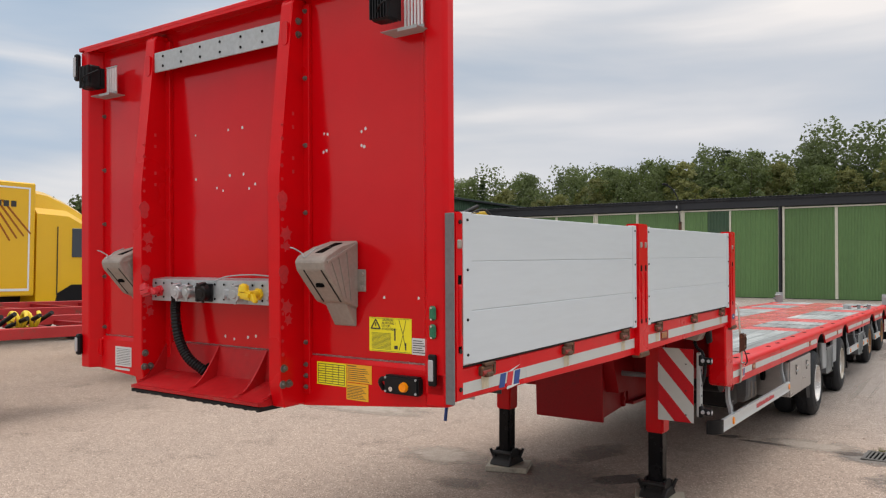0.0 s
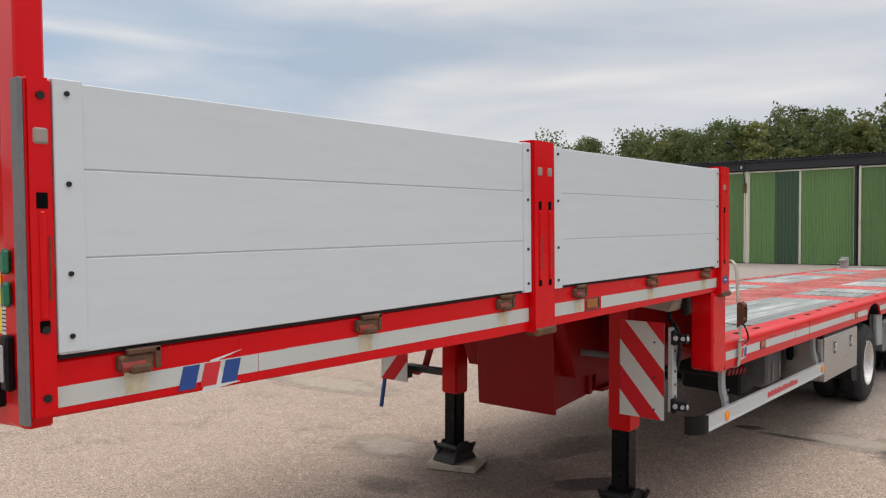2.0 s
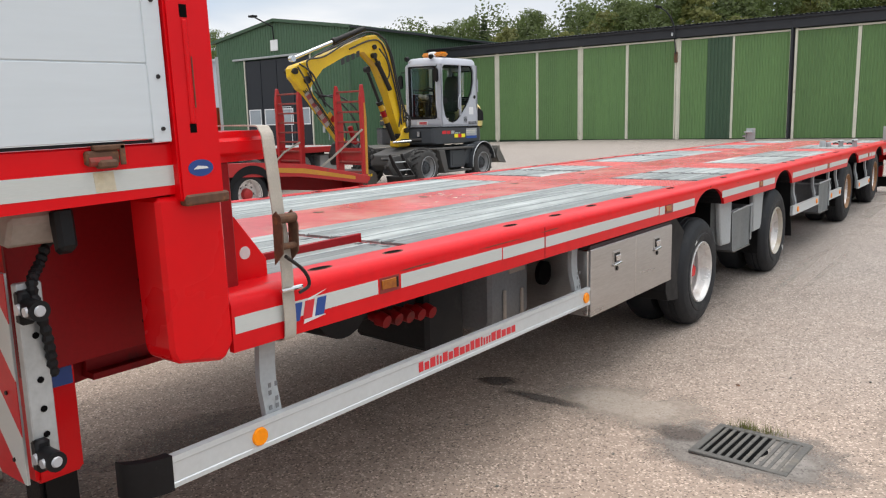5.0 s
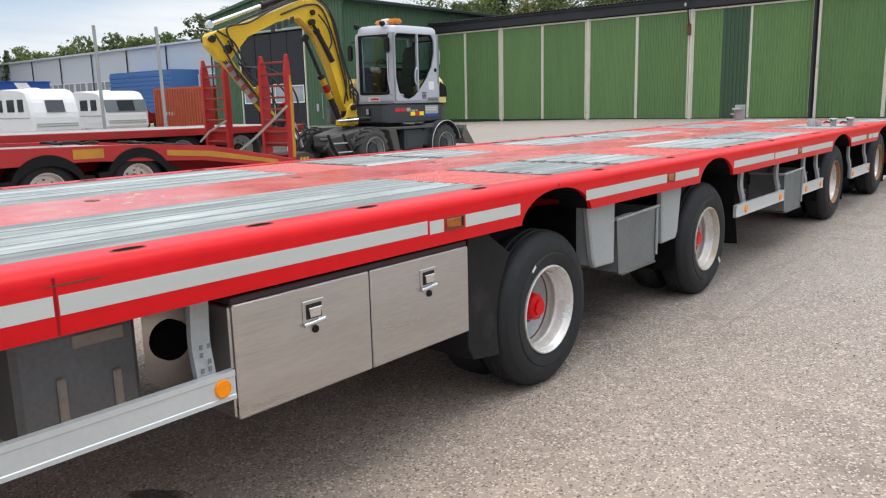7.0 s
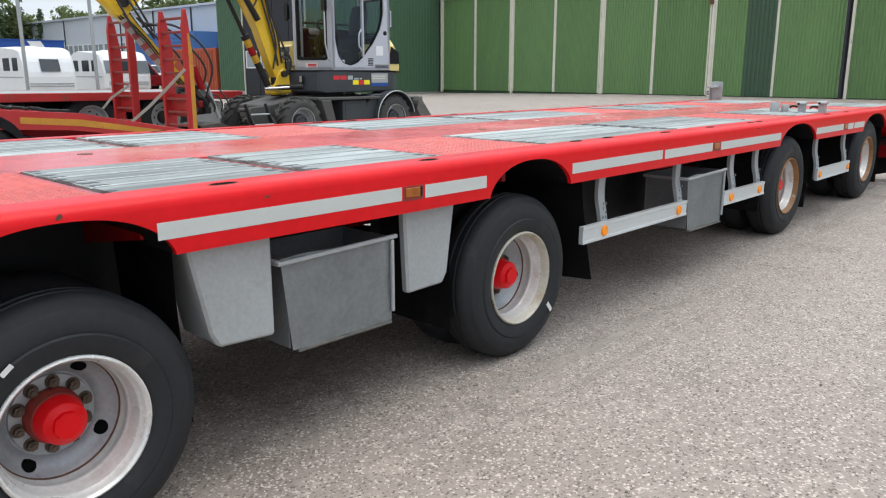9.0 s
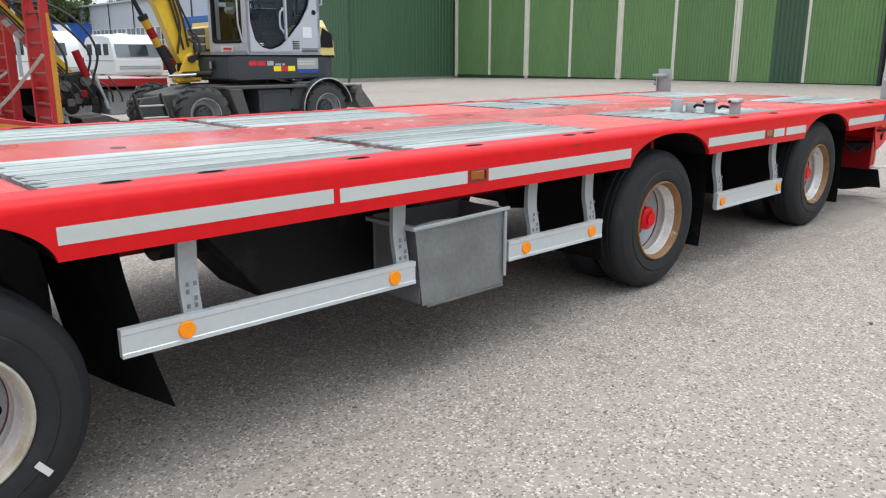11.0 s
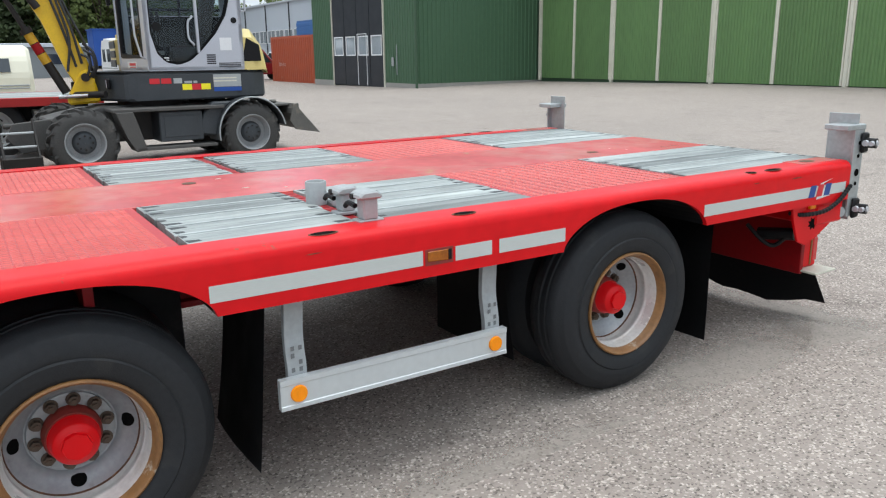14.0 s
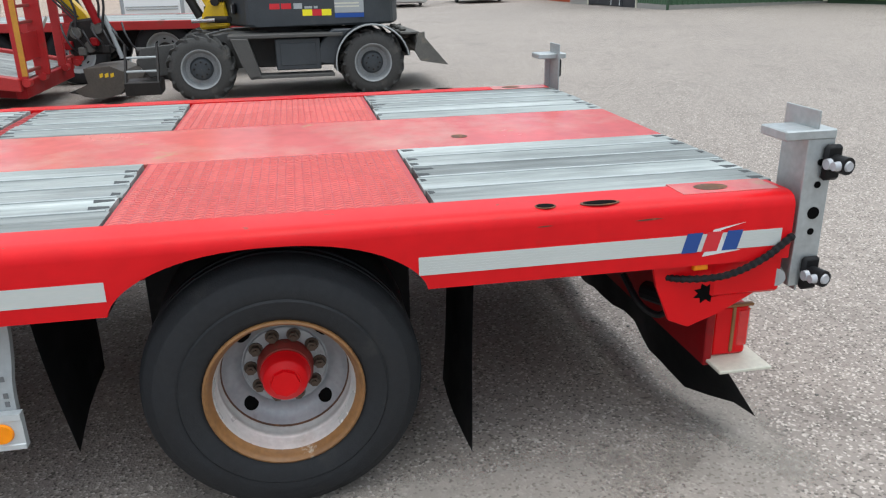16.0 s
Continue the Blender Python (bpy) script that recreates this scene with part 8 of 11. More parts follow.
for y0, y1 in ((6.64, 7.262), (7.268, 7.88)):
    bm = bmesh.new()
    box(bm, -0.03, -0.012, y0, y1, 0.612, 1.005, 0.005)
    dr = part("door", bm, STAINLESS, tb)
    yc, zc = y0 + 0.335, 0.90
    bm = bmesh.new()
    box(bm, -0.0125, -0.008, yc - 0.05, yc + 0.05, zc - 0.04, zc + 0.055, 0.003)
    part("latch_plate", bm, STAINLESS, dr)
    bm = bmesh.new()
    box(bm, -0.0085, -0.0065, yc - 0.036, yc + 0.036, zc - 0.012, zc + 0.042)
    part("latch_recess", bm, STEEL_DARK, dr)
    bm = bmesh.new()
    prism(bm, [(yc - 0.03, zc + 0.03), (yc + 0.03, zc + 0.03), (yc + 0.024, zc - 0.006), (yc - 0.024, zc - 0.006)], "x", -0.0075, 0.004, 0.002)
    part("latch_lever", bm, CHROME, dr, "chrome draw latch")
    bm = bmesh.new()
    cyl(bm, (-0.002, yc - 0.052, zc - 0.03), (-0.002, yc + 0.045, zc - 0.022), 0.008, seg=10)
    part("latch_bar", bm, CHROME, dr)
    bm = bmesh.new()
    cyl(bm, (-0.0125, yc + 0.005, zc - 0.055), (-0.006, yc + 0.005, zc - 0.055), 0.014, seg=12)
    part("keyhole", bm, BLACK, dr)
bm = bmesh.new()
box(bm, -0.58, -0.02, 6.64, 7.88, 1.004, 1.03, 0.004)
part("lid_seal", bm, mat("dark_plum_seal", (0.03, 0.015, 0.018), 0.6), tb)
# grey plastic water tank and valves
bm = bmesh.new()
prism(bm, [(-0.62, 0.60), (-0.36, 0.60), (-0.33, 0.66), (-0.33, 0.96), (-0.36, 1.0), (-0.62, 1.0)], "y", 6.08, 6.48, 0.02)
wt = d("water_tank", bm, TANK_GREY, "grey plastic water tank")
bm = bmesh.new()
box(bm, -0.331, -0.322, 6.26, 6.43, 0.90, 0.945, 0.004)
box(bm, -0.331, -0.318, 6.20, 6.23, 0.64, 0.82, 0.006)
box(bm, -0.331, -0.318, 6.38, 6.41, 0.64, 0.80, 0.006)
part("moulding", bm, CHOCK, wt, kind="stuff")
bm = bmesh.new()
prism(bm, [(-0.9, 0.62), (-0.4, 0.60), (-0.4, 1.0), (-0.9, 1.0)], "y", 5.62, 5.94, 0.02)
d("valve_box", bm, RUBBER_FLAP, "black box behind the water tank")
for k in range(5):
    bm = bmesh.new()
    c = Vector((-0.42, 5.29 + 0.085 * k, 0.852 - 0.007 * k))
    cyl(bm, c, c + Vector((0.05, 0.0, -0.012)), 0.036, 0.03, 14)
    cyl(bm, c + Vector((-0.06, 0, 0.01)), c, 0.022, 0.03, 10)
    d("air_valve", bm, RED_DARK, "dark red air valve", smooth=True)
bm = bmesh.new()
box(bm, -0.6, -0.47, 5.22, 5.72, 0.84, 1.04, 0.01)
d("valve_mount", bm, RUBBER_FLAP)
bm = bmesh.new()
cyl(bm, (-0.75, 4.94, 1.02), (-0.30, 4.94, 1.02), 0.16, seg=24)
d("air_tank", bm, BLACK, "black air tank", smooth=True)
bm = bmesh.new()
cyl(bm, (-0.3, 6.57, 0.86), (-0.27, 6.57, 0.86), 0.07, seg=20)
d("hose_reel", bm, HOLE)
# spare tanks further back
for y0, y1 in ((11.75, 12.4), (9.2, 10.2)):
    bm = bmesh.new()
    cyl(bm, (-0.75, y0, 0.92), (-0.75, y1, 0.92), 0.13, seg=18)
    d("air_tank", bm, BLACK, "black air tank", smooth=True)
bm = bmesh.new()
prism(bm, [(11.80, 1.0), (13.05, 1.0), (13.05, 0.60), (12.15, 0.58)], "x", -0.95, -0.50, 0.01)
d("slanted_cover", bm, RUBBER_FLAP)

# front mudguard of the first axle
bm = bmesh.new()
secs = []
for k in range(8):
    a = radians(178 - 13 * k)
    cy, cz = 8.63 + 0.46 * math.cos(a), wheel_center_z(8.63) + 0.46 * math.sin(a)
    secs.append((cy, cz))
prof = [(8.17, 0.41), (8.20, 0.40)] + [(8.63 + 0.455 * math.cos(radians(185 - 12 * k)), wheel_center_z(8.63) + 0.05 + 0.455 * math.sin(radians(185 - 12 * k))) for k in range(5)]
prof = prof + [(8.10, 1.03), (7.96, 1.03), (7.95, 0.50), (7.99, 0.43)]
prism(bm, prof, "x", -0.56, -0.075, 0.004)
d("mudguard", bm, RUBBER_FLAP, "black plastic mudguard ahead of the wheel")
# grey brackets and box between the first two axles
for y0, y1, a in ((9.03, 9.36, 0.08), (10.02, 10.34, 0.0)):
    bm = bmesh.new()
    if a:
        prism(bm, [(y0, 1.045), (y1, 1.045), (y1, 0.66), (y0 + 0.1, 0.67), (y0 + 0.07, 0.72)], "x", -0.10, -0.055, 0.01)
        prism(bm, [(y0 + 0.03, 1.04), (y0 + 0.05, 1.04), (y0 + 0.12, 0.68), (y0 + 0.1, 0.68)], "x", -0.3, -0.1)
    else:
        prism(bm, [(y0, 1.045), (y1, 1.045), (y1 - 0.05, 0.72), (y1 - 0.08, 0.675), (y0 + 0.02, 0.67)], "x", -0.10, -0.055, 0.01)
    d("side_bracket", bm, GALV_DULL, "tapered grey steel side bracket")


def pallet_bin(y0, y1, z0, z1, x):
    """An open galvanised bin with a dented front, folded rim and base lip."""
    bm = bmesh.new()
    n = 10
    rows_ = []
    for k in range(5):
        w_ = k / 4
        row = []
        for i in range(n + 1):
            u = i / n
            yy = (y0 + 0.04 * (1 - w_)) + (y1 - 0.015 * (1 - w_) - y0 - 0.04 * (1 - w_)) * u
            dent = 0.006 * math.sin(5.0 * u + 2 * w_) + 0.005 * math.sin(11 * u - 3 * w_)
            row.append(bm.verts.new((x - 0.006 + dent * min(1, 4 * u * (1 - u) * 1.5), yy, z0 + (z1 - z0) * w_ + 0.006 * math.sin(7 * u) * w_)))
        rows_.append(row)
    for u, v in zip(rows_, rows_[1:]):
        for i in range(n):
            bm.faces.new((u[i], u[i + 1], v[i + 1], v[i]))
    bmesh.ops.solidify(bm, geom=bm.faces[:], thickness=0.004)
    b_ = d("storage_bin", bm, GALV, "open dented galvanised storage bin", smooth=True)
    # Back and sides take a darker grey than the front, for their shade.
    for nm, bx in (("back", (x - 0.32, x - 0.314, y0 + 0.02, y1, z0, z1)), ("side_wall", (x - 0.314, x - 0.012, y0 + 0.03, y0 + 0.034, z0 + 0.01, z1 - 0.01)), ("side_wall", (x - 0.314, x - 0.012, y1 - 0.012, y1 - 0.008, z0, z1))):
        bm = bmesh.new()
        box(bm, *bx)
        part(nm, bm, TANK_GREY, b_)
    bm = bmesh.new()
    prism(bm, [(y0 - 0.02, z1 - 0.022), (y1 + 0.012, z1 - 0.006), (y1 + 0.012, z1 + 0.01), (y0 - 0.02, z1 - 0.006)], "x", x - 0.006, x + 0.012, 0.003)
    prism(bm, [(y0 - 0.02, z1 - 0.022), (y0 + 0.0, z1 - 0.021), (y0 + 0.0, z1 - 0.004), (y0 - 0.02, z1 - 0.006)], "x", x - 0.32, x - 0.006)
    box(bm, x - 0.004, x + 0.010, y1 - 0.022, y1 - 0.006, z0 + 0.04, z1 - 0.01, 0.003)
    part("rim", bm, GALV_DULL, b_)
    bm = bmesh.new()
    box(bm, x - 0.31, x + 0.006, y0 + 0.06, y1 - 0.02, z0 - 0.012, z0, 0.003)
    part("base", bm, MUD_STEEL, b_)


pallet_bin(9.40, 9.965, 0.575, 0.935, -0.06)
pallet_bin(12.59, 13.16, 0.565, 0.93, -0.02)


# mud flaps
def mudflap(y, x0, x1, z0, z1, lean, skew=0.0, slant=0.0):
    bm = bmesh.new()
    n = 7
    vs = [[bm.verts.new((x0 + (x1 - x0) * u / 4, y + lean * (k / n) ** 1.3 + skew * (u / 4) * (k / n) + slant * (u / 4 - 1) + 0.008 * math.sin(3 * k / n + u), z1 + (z0 - z1) * k / n)) for u in range(5)] for k in range(n + 1)]
    for u, v in zip(vs, vs[1:]):
        for k in range(4):
            bm.faces.new((u[k], u[k + 1], v[k + 1], v[k]))
    bmesh.ops.solidify(bm, geom=bm.faces[:], thickness=0.008)
    return d("mud_flap", bm, RUBBER_FLAP, "black rubber mud flap", smooth=True)


mudflap(17.44, -0.58, -0.08, 0.40, 1.05, -0.02, 0.0)
mudflap(17.44, -W + 0.08, -W + 0.58, 0.40, 1.05, -0.02, 0.0)
mudflap(15.19, -0.60, -0.09, 0.40, 1.05, -0.07, 0.0)
mudflap(11.38, -0.66, -0.06, 0.44, 1.04, 0.10, 0.03, 0.10)
mudflap(9.02, -0.58, -0.12, 0.40, 1.04, 0.02, 0.0)
mudflap(14.03, -0.58, -0.1, 0.5, 1.0, 0.01, 0.0)
mudflap(16.185, -0.64, -0.10, 0.56, 1.0, 0.01, 0.04)
mudflap(10.36, -0.58, -0.1, 0.42, 1.0, -0.01, 0.0)

# ---- rear end
bm = bmesh.new()
box(bm, -W + 0.03, -0.03, 18.36, 18.416, 1.03, TOP - 0.04, 0.012, 2)
d("rear_beam", bm, RED, "red rear cross beam")
bm = bmesh.new()
prism(bm, [(-W + 0.02, 0.90), (-0.02, 0.90), (-0.02, 1.04), (-W + 0.02, 1.04)], "y", 18.18, 18.42, 0.01)
d("bumper_beam", bm, RED, "red bumper beam")
bm = bmesh.new()
box(bm, -W + 0.12, -0.12, 18.24, 18.27, 0.60, 0.92, 0.004)
rp = d("light_panel", bm, RED_DARK, "red rear light panel")
bm = bmesh.new()
for x, z in ((-0.75, 0.84), (-0.82, 0.855)):
    cyl(bm, (x, 18.235, z), (x, 18.24, z), 0.016, seg=12)
part("round_hole", bm, WHITE_LABEL, rp)
bm = bmesh.new()
prism(bm, [(17.98, 1.03), (18.40, 1.03), (18.40, 0.93), (18.22, 0.84), (18.12, 0.80), (18.05, 0.83), (18.0, 0.95)], "x", -0.045, -0.03, 0.004)
tow = d("towing_plate", bm, RED, "red towing plate with a hole")
bm = bmesh.new()
prism(bm, [(18.17 + (0.028 + 0.018 * (k % 2)) * math.cos(k * math.pi / 8), 0.915 + (0.022 + 0.014 * (k % 2)) * math.sin(k * math.pi / 8)) for k in range(16)], "x", -0.0305, -0.0285)
part("hole", bm, HOLE, tow)
bm = bmesh.new()
prism(bm, [(18.11, 1.0), (18.16, 1.0), (18.155, 1.025), (18.115, 1.025)], "x", -0.03, -0.012, 0.003)
part("amber_lamp", bm, AMBER, tow)
bm = bmesh.new()
cyl(bm, (-0.3, 18.1, 0.82), (-0.12, 18.16, 0.84), 0.035, seg=12)
tube(bm, curve_points([(-0.32, 18.02, 0.88), (-0.24, 18.05, 0.80), (-0.2, 18.10, 0.77), (-0.15, 18.13, 0.82)]), 0.012, 8)
d("cable_clutter", bm, BLACK, "black cables and connector")
for x0, x1 in ((-0.24, -0.13), (-W + 0.13, -W + 0.24)):
    bm = bmesh.new()
    box(bm, x0, x1, 18.27, 18.40, 0.625, 0.81, 0.01)
    tl = d("tail_lamp", bm, RED, "red tail lamp in a worn housing")
    bm = bmesh.new()
    box(bm, x0 + 0.012, x1 + 0.003, 18.352, 18.408, 0.65, 0.80, 0.012)
    part("lens", bm, RED_LENS, tl)
    xs_ = x1 if x1 > -1 else x0
    for y0_, y1_, z0_, z1_ in ((18.262, 18.272, 0.625, 0.815), (18.262, 18.41, 0.806, 0.816), (18.335, 18.347, 0.64, 0.806)):
        bm = bmesh.new()
        box(bm, xs_ - 0.012, xs_ + 0.006, y0_, y1_, z0_, z1_, 0.002)
        part("housing_edge", bm, RIM_RUST, tl, "rusty pale edge of the housing")
    bm = bmesh.new()
    box(bm, x0 - 0.03, x1 + 0.10, 18.25, 18.44, 0.612, 0.624, 0.003)
    part("shelf", bm, CREAM, tl, "pale bent metal shelf")
bm = bmesh.new()
n = 24
vs = []
for k in range(5):
    row = []
    for i in range(n + 1):
        x = -W + 0.08 + (W - 0.14) * i / n
        sag = 0.012 * math.sin(i * 1.7) + 0.02 * math.sin(i * 0.55)
        row.append(bm.verts.new((x, 18.30 + 0.02 * k / 4 + 0.015 * math.sin(i * 0.9) * k / 4 + 0.10 * max(0, i - n + 3) / 3 * (k / 4), 0.60 - 0.20 * k / 4 + sag * k / 4)))
    vs.append(row)
for u, v in zip(vs, vs[1:]):
    for i in range(n):
        bm.faces.new((u[i], u[i + 1], v[i + 1], v[i]))
bmesh.ops.solidify(bm, geom=bm.faces[:], thickness=0.01)
d("rear_flap", bm, RUBBER_FLAP, "wide black rubber rear flap", smooth=True)
pts = curve_points([(-0.06, 18.0, 0.985), (-0.02, 18.07, 0.975), (0.01, 18.20, 0.985), (0.014, 18.32, 1.03), (0.01, 18.42, 1.10)], 12)
bm = bmesh.new()
tube(bm, pts, 0.011, 8, [0.013 if i % 2 else 0.0098 for i in range(len(pts))])
d("cable_conduit", bm, BLACK, "black corrugated cable conduit")


def rear_bracket(x, s):
    bm = bmesh.new()
    box(bm, x - 0.085, x + 0.085, 18.47, 18.476, 0.90, 1.475, 0.002)
    box(bm, x + s * 0.085 - 0.006, x + s * 0.085 + 0.006, 18.44, 18.53, 0.92, 1.40, 0.002)
    e0, e1 = sorted((x - s * 0.04, x + s * 0.095))
    prism(bm, [(18.36, 1.39), (18.53, 1.39), (18.53, 1.42), (18.36, 1.42)], "x", e0, e1, 0.004)
    rb = d("marker_bracket", bm, GALV, "galvanised rear marker light bracket")
    bm = bmesh.new()
    for z in (1.0, 1.1, 1.16, 1.25, 1.32):
        cyl(bm, (x + s * 0.0912, 18.49, z), (x + s * 0.093, 18.49, z), 0.011 if z != 1.16 else 0.02, seg=12)
    part("hole", bm, HOLE, rb, kind="stuff")
    for z, yy in ((1.32, 18.52), (0.965, 18.50)):
        bm = bmesh.new()
        cx = x + s * 0.10
        box(bm, cx - 0.012, cx + 0.012, yy - 0.03, yy + 0.03, z - 0.055, z + 0.055, 0.01)
        cyl(bm, (cx, yy, z), (cx + s * 0.06, yy + 0.012, z), 0.027, seg=14)
        lm = part("marker_lamp", bm, BLACK, rb, "black twin marker lamp on a rubber arm", smooth=True)
        bm = bmesh.new()
        cyl(bm, (cx + s * 0.02, yy - 0.02, z), (cx + s * 0.02, yy - 0.034, z), 0.018, 0.016, 14)
        cyl(bm, (cx + s * 0.05, yy - 0.012, z), (cx + s * 0.05, yy - 0.032, z), 0.015, 0.013, 14)
        cyl(bm, (cx + s * 0.06, yy + 0.012, z), (cx + s * 0.066, yy + 0.013, z), 0.017, 0.014, 14)
        part("lens", bm, LENS, rb, "clear lens")
    bm = bmesh.new()
    cyl(bm, (x - s * 0.02, 18.44, 0.95), (x + s * 0.08, 18.40, 0.95), 0.03, seg=12)
    part("lamp_arm", bm, GALV_DULL, rb)


rear_bracket(-0.10, 1)
rear_bracket(-W + 0.10, -1)


# unseen black boxes added along the far side to block light under the deck
for y0, y1, z0, what in ((5.7, 6.4, 0.70, "black far-side air tank box"), (6.7, 7.8, 0.66, "black far-side tool box"), (12.1, 12.9, 0.66, "black far-side tool box"), (15.5, 16.0, 0.74, "black far-side storage box")):
    bm = bmesh.new()
    box(bm, -2.52, -2.0, y0, y1, z0, 1.03, 0.01)
    d("far_side_box", bm, RUBBER_FLAP, what)

# ---------------------------------------------------------------- mobile excavator
EX = Vector((-9.58, 17.04, ground_z(-9.58, 17.04)))
exc = thing("mobile_excavator", "yellow and silver wheeled excavator with a dozer blade", "excavator", EX)
CH = pose(0.223, -0.185, 0.0, 0, 0, 1.7)
HS = pose(0.02, 0.04, 0.0, 0, 0, -4.8)
YEL_TAPE = mat("dull_yellow_tape", (0.50, 0.28, 0.01), 0.5, var=0.15, scale=15)
BEACON = mat("amber_beacon", (0.75, 0.28, 0.03), 0.25, var=0.1, scale=20, coat=0.4)
TYRE_MUD = mat("dusty_tractor_tyre", (0.045, 0.044, 0.042), 0.8, var=0.3, scale=6, dirt=(0.15, 0.135, 0.115), dirt_amount=0.3, dirt_scale=5, dirt_sharp=0.35)
HOOD_CREAM = mat("pale_yellow_hood", (0.72, 0.58, 0.22), 0.45, var=0.08, scale=3, coat=0.2)
SHELF_STEEL = mat("dusty_step_steel", (0.075, 0.072, 0.068), 0.7, var=0.25, scale=6)


def ex_wheel(x, y, s):
    """A lugged tyre on a deep steel rim, outer face towards s."""
    bm = bmesh.new()
    lathe_x(bm, [(s * -0.01, 0.24), (s * 0.0, 0.30), (s * -0.015, 0.36), (s * -0.05, 0.395), (s * -0.17, 0.405), (s * -0.29, 0.395), (s * -0.33, 0.36), (s * -0.34, 0.24)], seg=40, closed=True)
    w = part("wheel", bm, TYRE_MUD, exc, "wheel with deep-lugged tyre", m=CH @ pose(x, y, 0.42), smooth=True)
    lug = bmesh.new()
    for side in (0, 1):
        for k in range(16):
            a = 2 * math.pi * (k + 0.5 * side) / 16
            x0, x1 = (s * -0.015, s * -0.165) if side == 0 else (s * -0.325, s * -0.175)
            sec = []
            for u in (0, 0.5, 1):
                aa = a + 0.30 * u
                xx = x0 + (x1 - x0) * u
                c, sn = math.cos(aa), math.sin(aa)
                t = Vector((0, -sn, c)) * 0.022
                r0, r1 = (0.34, 0.405) if u == 0 else (0.39, 0.437)
                sec.append([Vector((xx, c * r0, sn * r0)) - t, Vector((xx, c * r1, sn * r1)) - t * 0.7, Vector((xx, c * r1, sn * r1)) + t * 0.7, Vector((xx, c * r0, sn * r0)) + t])
            loft(lug, sec)
    part("tread", lug, TYRE_MUD, w, kind="stuff")
    bm = bmesh.new()
    lathe_x(bm, [(s * -0.004, 0.232), (s * 0.006, 0.247), (s * -0.01, 0.252), (s * -0.08, 0.222), (s * -0.12, 0.20), (s * -0.125, 0.001), (s * -0.15, 0.001), (s * -0.15, 0.24)], seg=32)
    part("rim", bm, RIM_GREY, w, smooth=True)
    bm = bmesh.new()
    lathe_x(bm, [(s * -0.126, 0.15), (s * -0.06, 0.13), (s * -0.045, 0.11), (s * -0.045, 0.001)], seg=24)
    part("hub", bm, EXC_DARK, w, smooth=True)
    bm = bmesh.new()
    for k in range(8):
        a = 2 * math.pi * k / 8
        c = Vector((s * -0.056, 0.09 * math.cos(a), 0.09 * math.sin(a)))
        cyl(bm, c, c + Vector((s * 0.025, 0, 0)), 0.013, seg=6)
    part("wheel_nuts", bm, STEEL_DARK, w, kind="stuff")


for sx in (1, -1):
    for wy in (-1.11, 1.10):
        ex_wheel(sx * 0.945, wy, sx)


def ch(name, bm, material, label="", smooth=False, parent=None):
    return part(name, bm, material, parent or exc, label, CH if parent is None else None, smooth)


bm = bmesh.new()
prism(bm, [(-1.25, 0.36), (1.3, 0.36), (1.5, 0.5), (1.5, 0.72), (0.8, 0.84), (-0.8, 0.84), (-1.45, 0.70), (-1.45, 0.48)], "x", -0.42, 0.42, 0.02)
ch("chassis", bm, SHELF_STEEL, "dusty dark grey chassis frame")
bm = bmesh.new()
box(bm, -0.92, 0.92, -0.75, 0.72, 0.775, 0.82, 0.008)
ch("top_plate", bm, SHELF_STEEL)
for wy in (-1.11, 1.10):
    bm = bmesh.new()
    cyl(bm, (-0.75, wy, 0.42), (0.75, wy, 0.42), 0.09, seg=12)
    box(bm, -0.24, 0.24, wy - 0.17, wy + 0.17, 0.25, 0.6, 0.05)
    ch("axle", bm, EXC_DARK)
